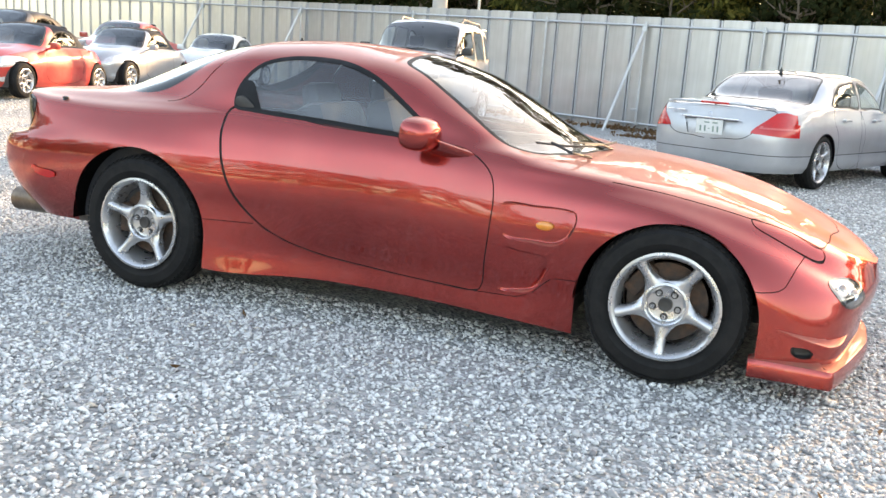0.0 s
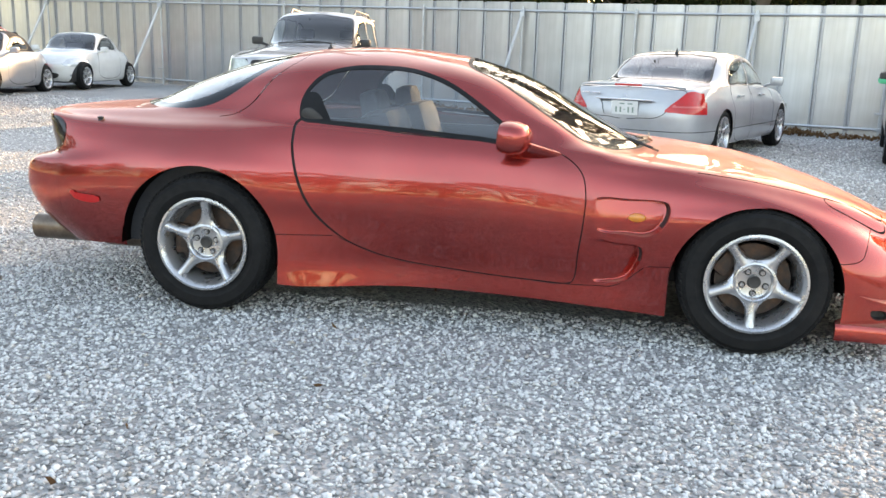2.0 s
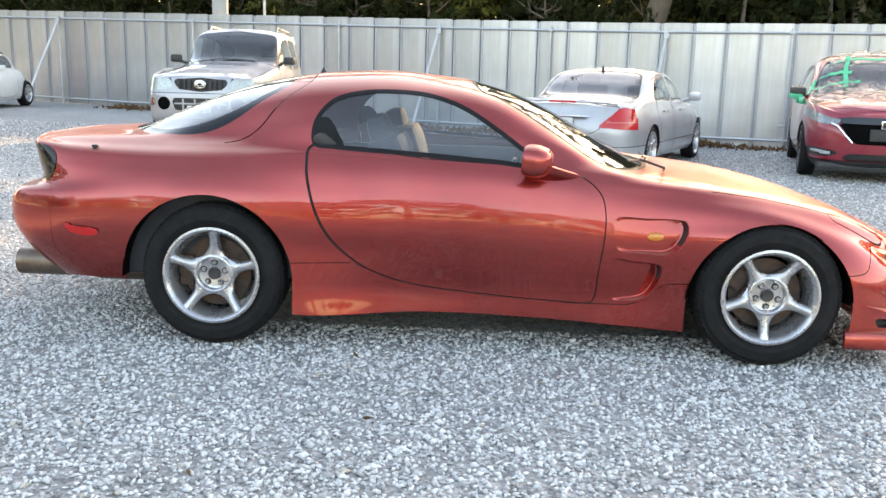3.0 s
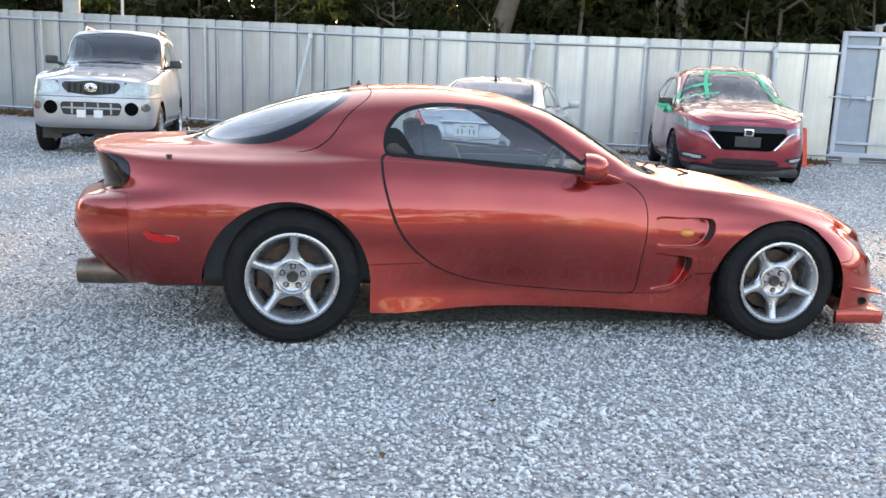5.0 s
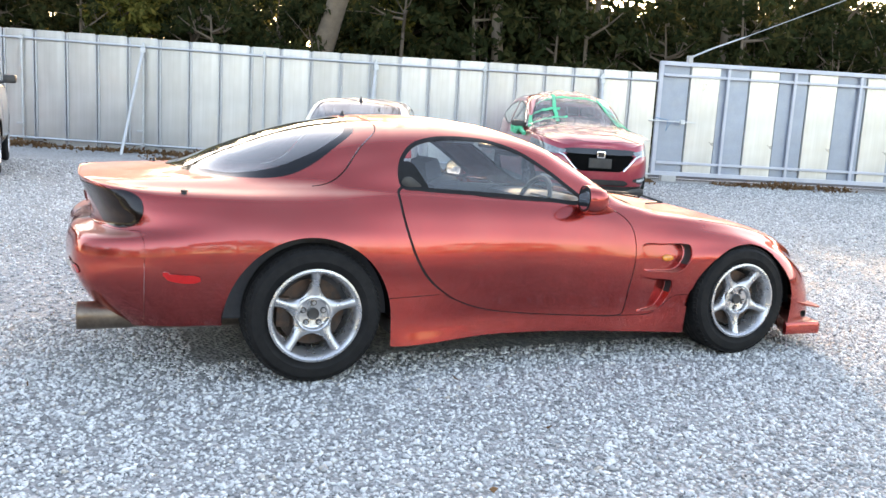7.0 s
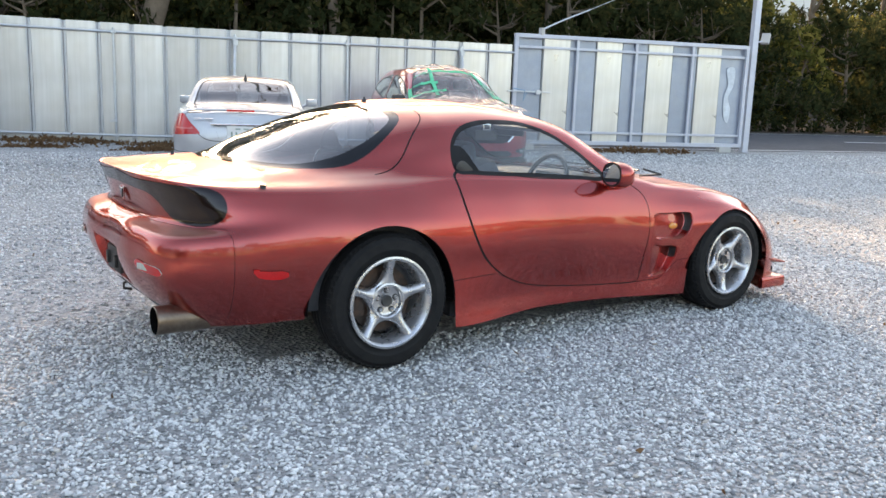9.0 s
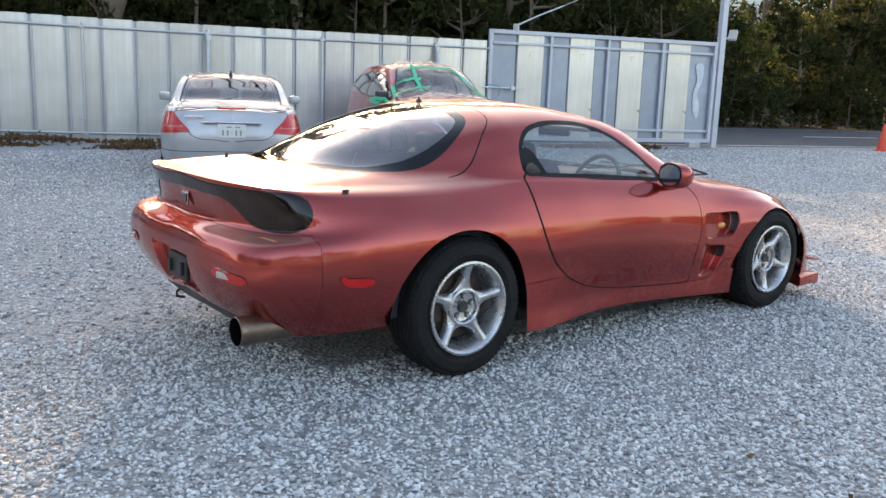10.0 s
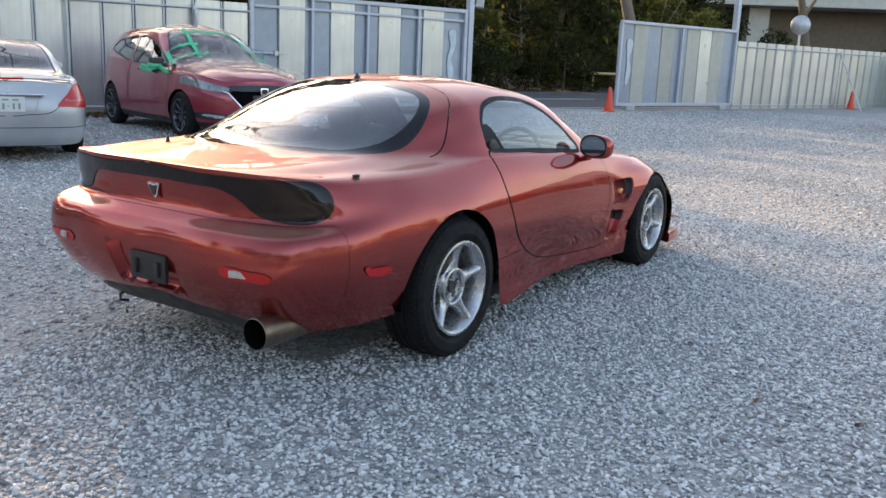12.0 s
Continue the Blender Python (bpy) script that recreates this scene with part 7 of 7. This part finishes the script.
roadster(Matrix.Translation((-14.1, 10.6, .22)) @ pose(0, 0, 0, 0, 0, -82), M["grey_plastic"], "dark small car in the row behind", M["black_plastic"], square=4.5, scale=1.15)
roadster(Matrix.Translation((20.2, -.95, 0)) @ pose(0, 0, 0, 0, 0, 8), M["white_paint"], "white small car seen from its tail across the yard", None, square=5.0)


# ---- loose gravel and litter ----
M["stone"] = None
m, nt, b = node_mat("crushed_stone")
geo = nt.nodes.new("ShaderNodeNewGeometry")
c = ramp_of(nt, geo.outputs["Random Per Island"], [(0.0, (.13, .13, .135)), (0.20, (.40, .40, .395)), (0.55, (.64, .64, .63)), (0.85, (.76, .76, .74)), (0.95, (.84, .83, .80)), (1.0, (.45, .38, .30))])
c = mixed(nt, 0.18, c, ramp_of(nt, noise_of(nt, 90.0, 4.0), [(0.3, (.28, .275, .265)), (0.7, (.66, .66, .65))]))
nt.links.new(c, b.inputs["Base Color"])
b.inputs["Roughness"].default_value = 0.88
M["stone"] = m


def stone_field(name, spots, sizes, rng, sink=0.25):
    """Broken stones, each a skewed eight-sided chip."""
    n = len(spots)
    base = np.array([(1, 0, 0), (0, 1, 0), (-1, 0, 0), (0, -1, 0), (0, 0, 1), (0, 0, -1)], float)
    v = base[None] * rng.uniform(0.65, 1.25, (n, 6, 1)) + rng.normal(size=(n, 6, 3)) * 0.14
    v *= (sizes[:, None] * rng.uniform(0.7, 1.3, (n, 3)) * (1.0, 0.85, 0.62))[:, None, :]
    ax = rng.normal(size=(n, 3))
    q = rng.uniform(0, 2 * math.pi, n)
    tilt = rng.normal(size=n) * 0.45
    cz, sz, cx, sx = np.cos(q), np.sin(q), np.cos(tilt), np.sin(tilt)
    y1, z1 = v[..., 1] * cx[:, None] - v[..., 2] * sx[:, None], v[..., 1] * sx[:, None] + v[..., 2] * cx[:, None]
    x2, y2 = v[..., 0] * cz[:, None] - y1 * sz[:, None], v[..., 0] * sz[:, None] + y1 * cz[:, None]
    v = np.stack([x2, y2, z1], -1) + spots[:, None, :]
    v[..., 2] += (sizes * sink)[:, None]
    tri = np.array([(0, 1, 4), (1, 2, 4), (2, 3, 4), (3, 0, 4), (1, 0, 5), (2, 1, 5), (3, 2, 5), (0, 3, 5)])
    f = (tri[None] + 6 * np.arange(n)[:, None, None]).reshape(-1)
    me = bpy.data.meshes.new(name)
    me.vertices.add(n * 6)
    me.vertices.foreach_set("co", v.reshape(-1).astype(np.float32))
    me.loops.add(len(f))
    me.loops.foreach_set("vertex_index", f.astype(np.int32))
    me.polygons.add(len(f) // 3)
    me.polygons.foreach_set("loop_start", np.arange(0, len(f), 3, dtype=np.int32))
    me.update(calc_edges=True)
    me.materials.append(M["stone"])
    return new(name, me)


rng = np.random.default_rng(31)


def scatter(x0, x1, y0, y1, per_m2, keep=lambda x, y: x == x):
    n = int((x1 - x0) * (y1 - y0) * per_m2)
    x, y = rng.uniform(x0, x1, n), rng.uniform(y0, y1, n)
    k = keep(x, y)
    x, y = x[k], y[k]
    z = np.array([land(a, b_) for a, b_ in zip(x, y)])
    return np.stack([x, y, z], 1)


near = scatter(-4.6, 3.6, -3.6, .6, 3100, lambda x, y: (np.abs(y) > .0) & ~((np.abs(x) < 1.7) & (y > -.45)) & (y > -3.6 + .0 * x))
g1 = stone_field("gravel", near, rng.uniform(.0060, .0148, len(near)) * np.where(rng.uniform(size=len(near)) < .05, 1.5, 1), rng)
tagged(g1, "loose crushed grey stones covering the yard", "gravel", kind="stuff")
mid = scatter(-8, 11, -4.5, 7.5, 470, lambda x, y: ~((x > -4.6) & (x < 3.6) & (y < .6)) & (y > -4.5 + .0 * x) & (rng.uniform(size=len(x)) < np.clip(1.25 - np.hypot(x + 1, y + 2) / 22, .3, 1)))
g2 = stone_field("gravel", mid, rng.uniform(.0085, .019, len(mid)), rng)
tagged(g2, "loose crushed grey stones further out in the yard", "gravel", kind="stuff")
far = scatter(-16, 26, -10, 11, 190, lambda x, y: ~((x > -8) & (x < 11) & (y > -4.5) & (y < 7.5)) & (y < 13.2 - .318 * x) & (y > -6 - .2 * x) & (rng.uniform(size=len(x)) < np.clip(1.3 - np.hypot(x, y) / 26, .15, 1)))
g3 = stone_field("gravel", far, rng.uniform(.012, .024, len(far)), rng)
tagged(g3, "scattered crushed grey stones at the yard's edges", "gravel", kind="stuff")
# heaps of brown leaves along the fence
M["dead_leaf"] = leaf_mat("dead_leaves", (.10, .055, .030), (.20, .115, .06), (.33, .21, .12))
for k, (xa, xb, off, dens, lab) in enumerate(((-9.0, -1.6, -.55, 240, "brown fallen leaves along the foot of the fence"), (-1.6, 2.6, -.5, 220, "brown fallen leaves by the fence brace"), (4.0, 8.8, -.6, 240, "brown fallen leaves beside the red car"), (10.2, 13.0, -.45, 220, "brown fallen leaves at the gate"))):
    pts = []
    for i in range(int((xb - xa) * dens)):
        xx = rng.uniform(xa, xb)
        ridge = .5 + .5 * math.sin(xx * 2.3 + k) * math.sin(xx * .9 + 1)
        if rng.uniform() < .25 + .75 * ridge:
            o = off + rng.normal() * .26
            p = on_fence(xx, min(o, -.06), 0)
            pts.append((p.x, p.y, p.z + .02 + abs(rng.normal()) * .05 * ridge, .03))
    tagged(new("leaf_litter", leaf_cloud("leaf_litter", pts, 2, .045, M["dead_leaf"], rng)), lab, "leaves", kind="stuff")
for k, (x, y) in enumerate(((1.4, 11.5), (-.6, 12.2))):
    pts = [(x + rng.normal() * .35, y + rng.normal() * .18, .02 + abs(rng.normal()) * .03, .03) for i in range(260)]
    tagged(new("leaf_litter", leaf_cloud("leaf_litter", pts, 2, .045, M["dead_leaf"], rng)), "small heap of brown leaves by the silver saloon", "leaves", kind="stuff")
# dry leaves and twigs strewn on the gravel
pts = [(rng.uniform(-6, 7), rng.uniform(-3, 8), .022, .01) for i in range(130)]
tagged(new("stray_leaves", leaf_cloud("stray_leaves", pts, 1, .017, M["dead_leaf"], rng)), "single dry leaves strewn over the gravel", "leaves", kind="stuff")
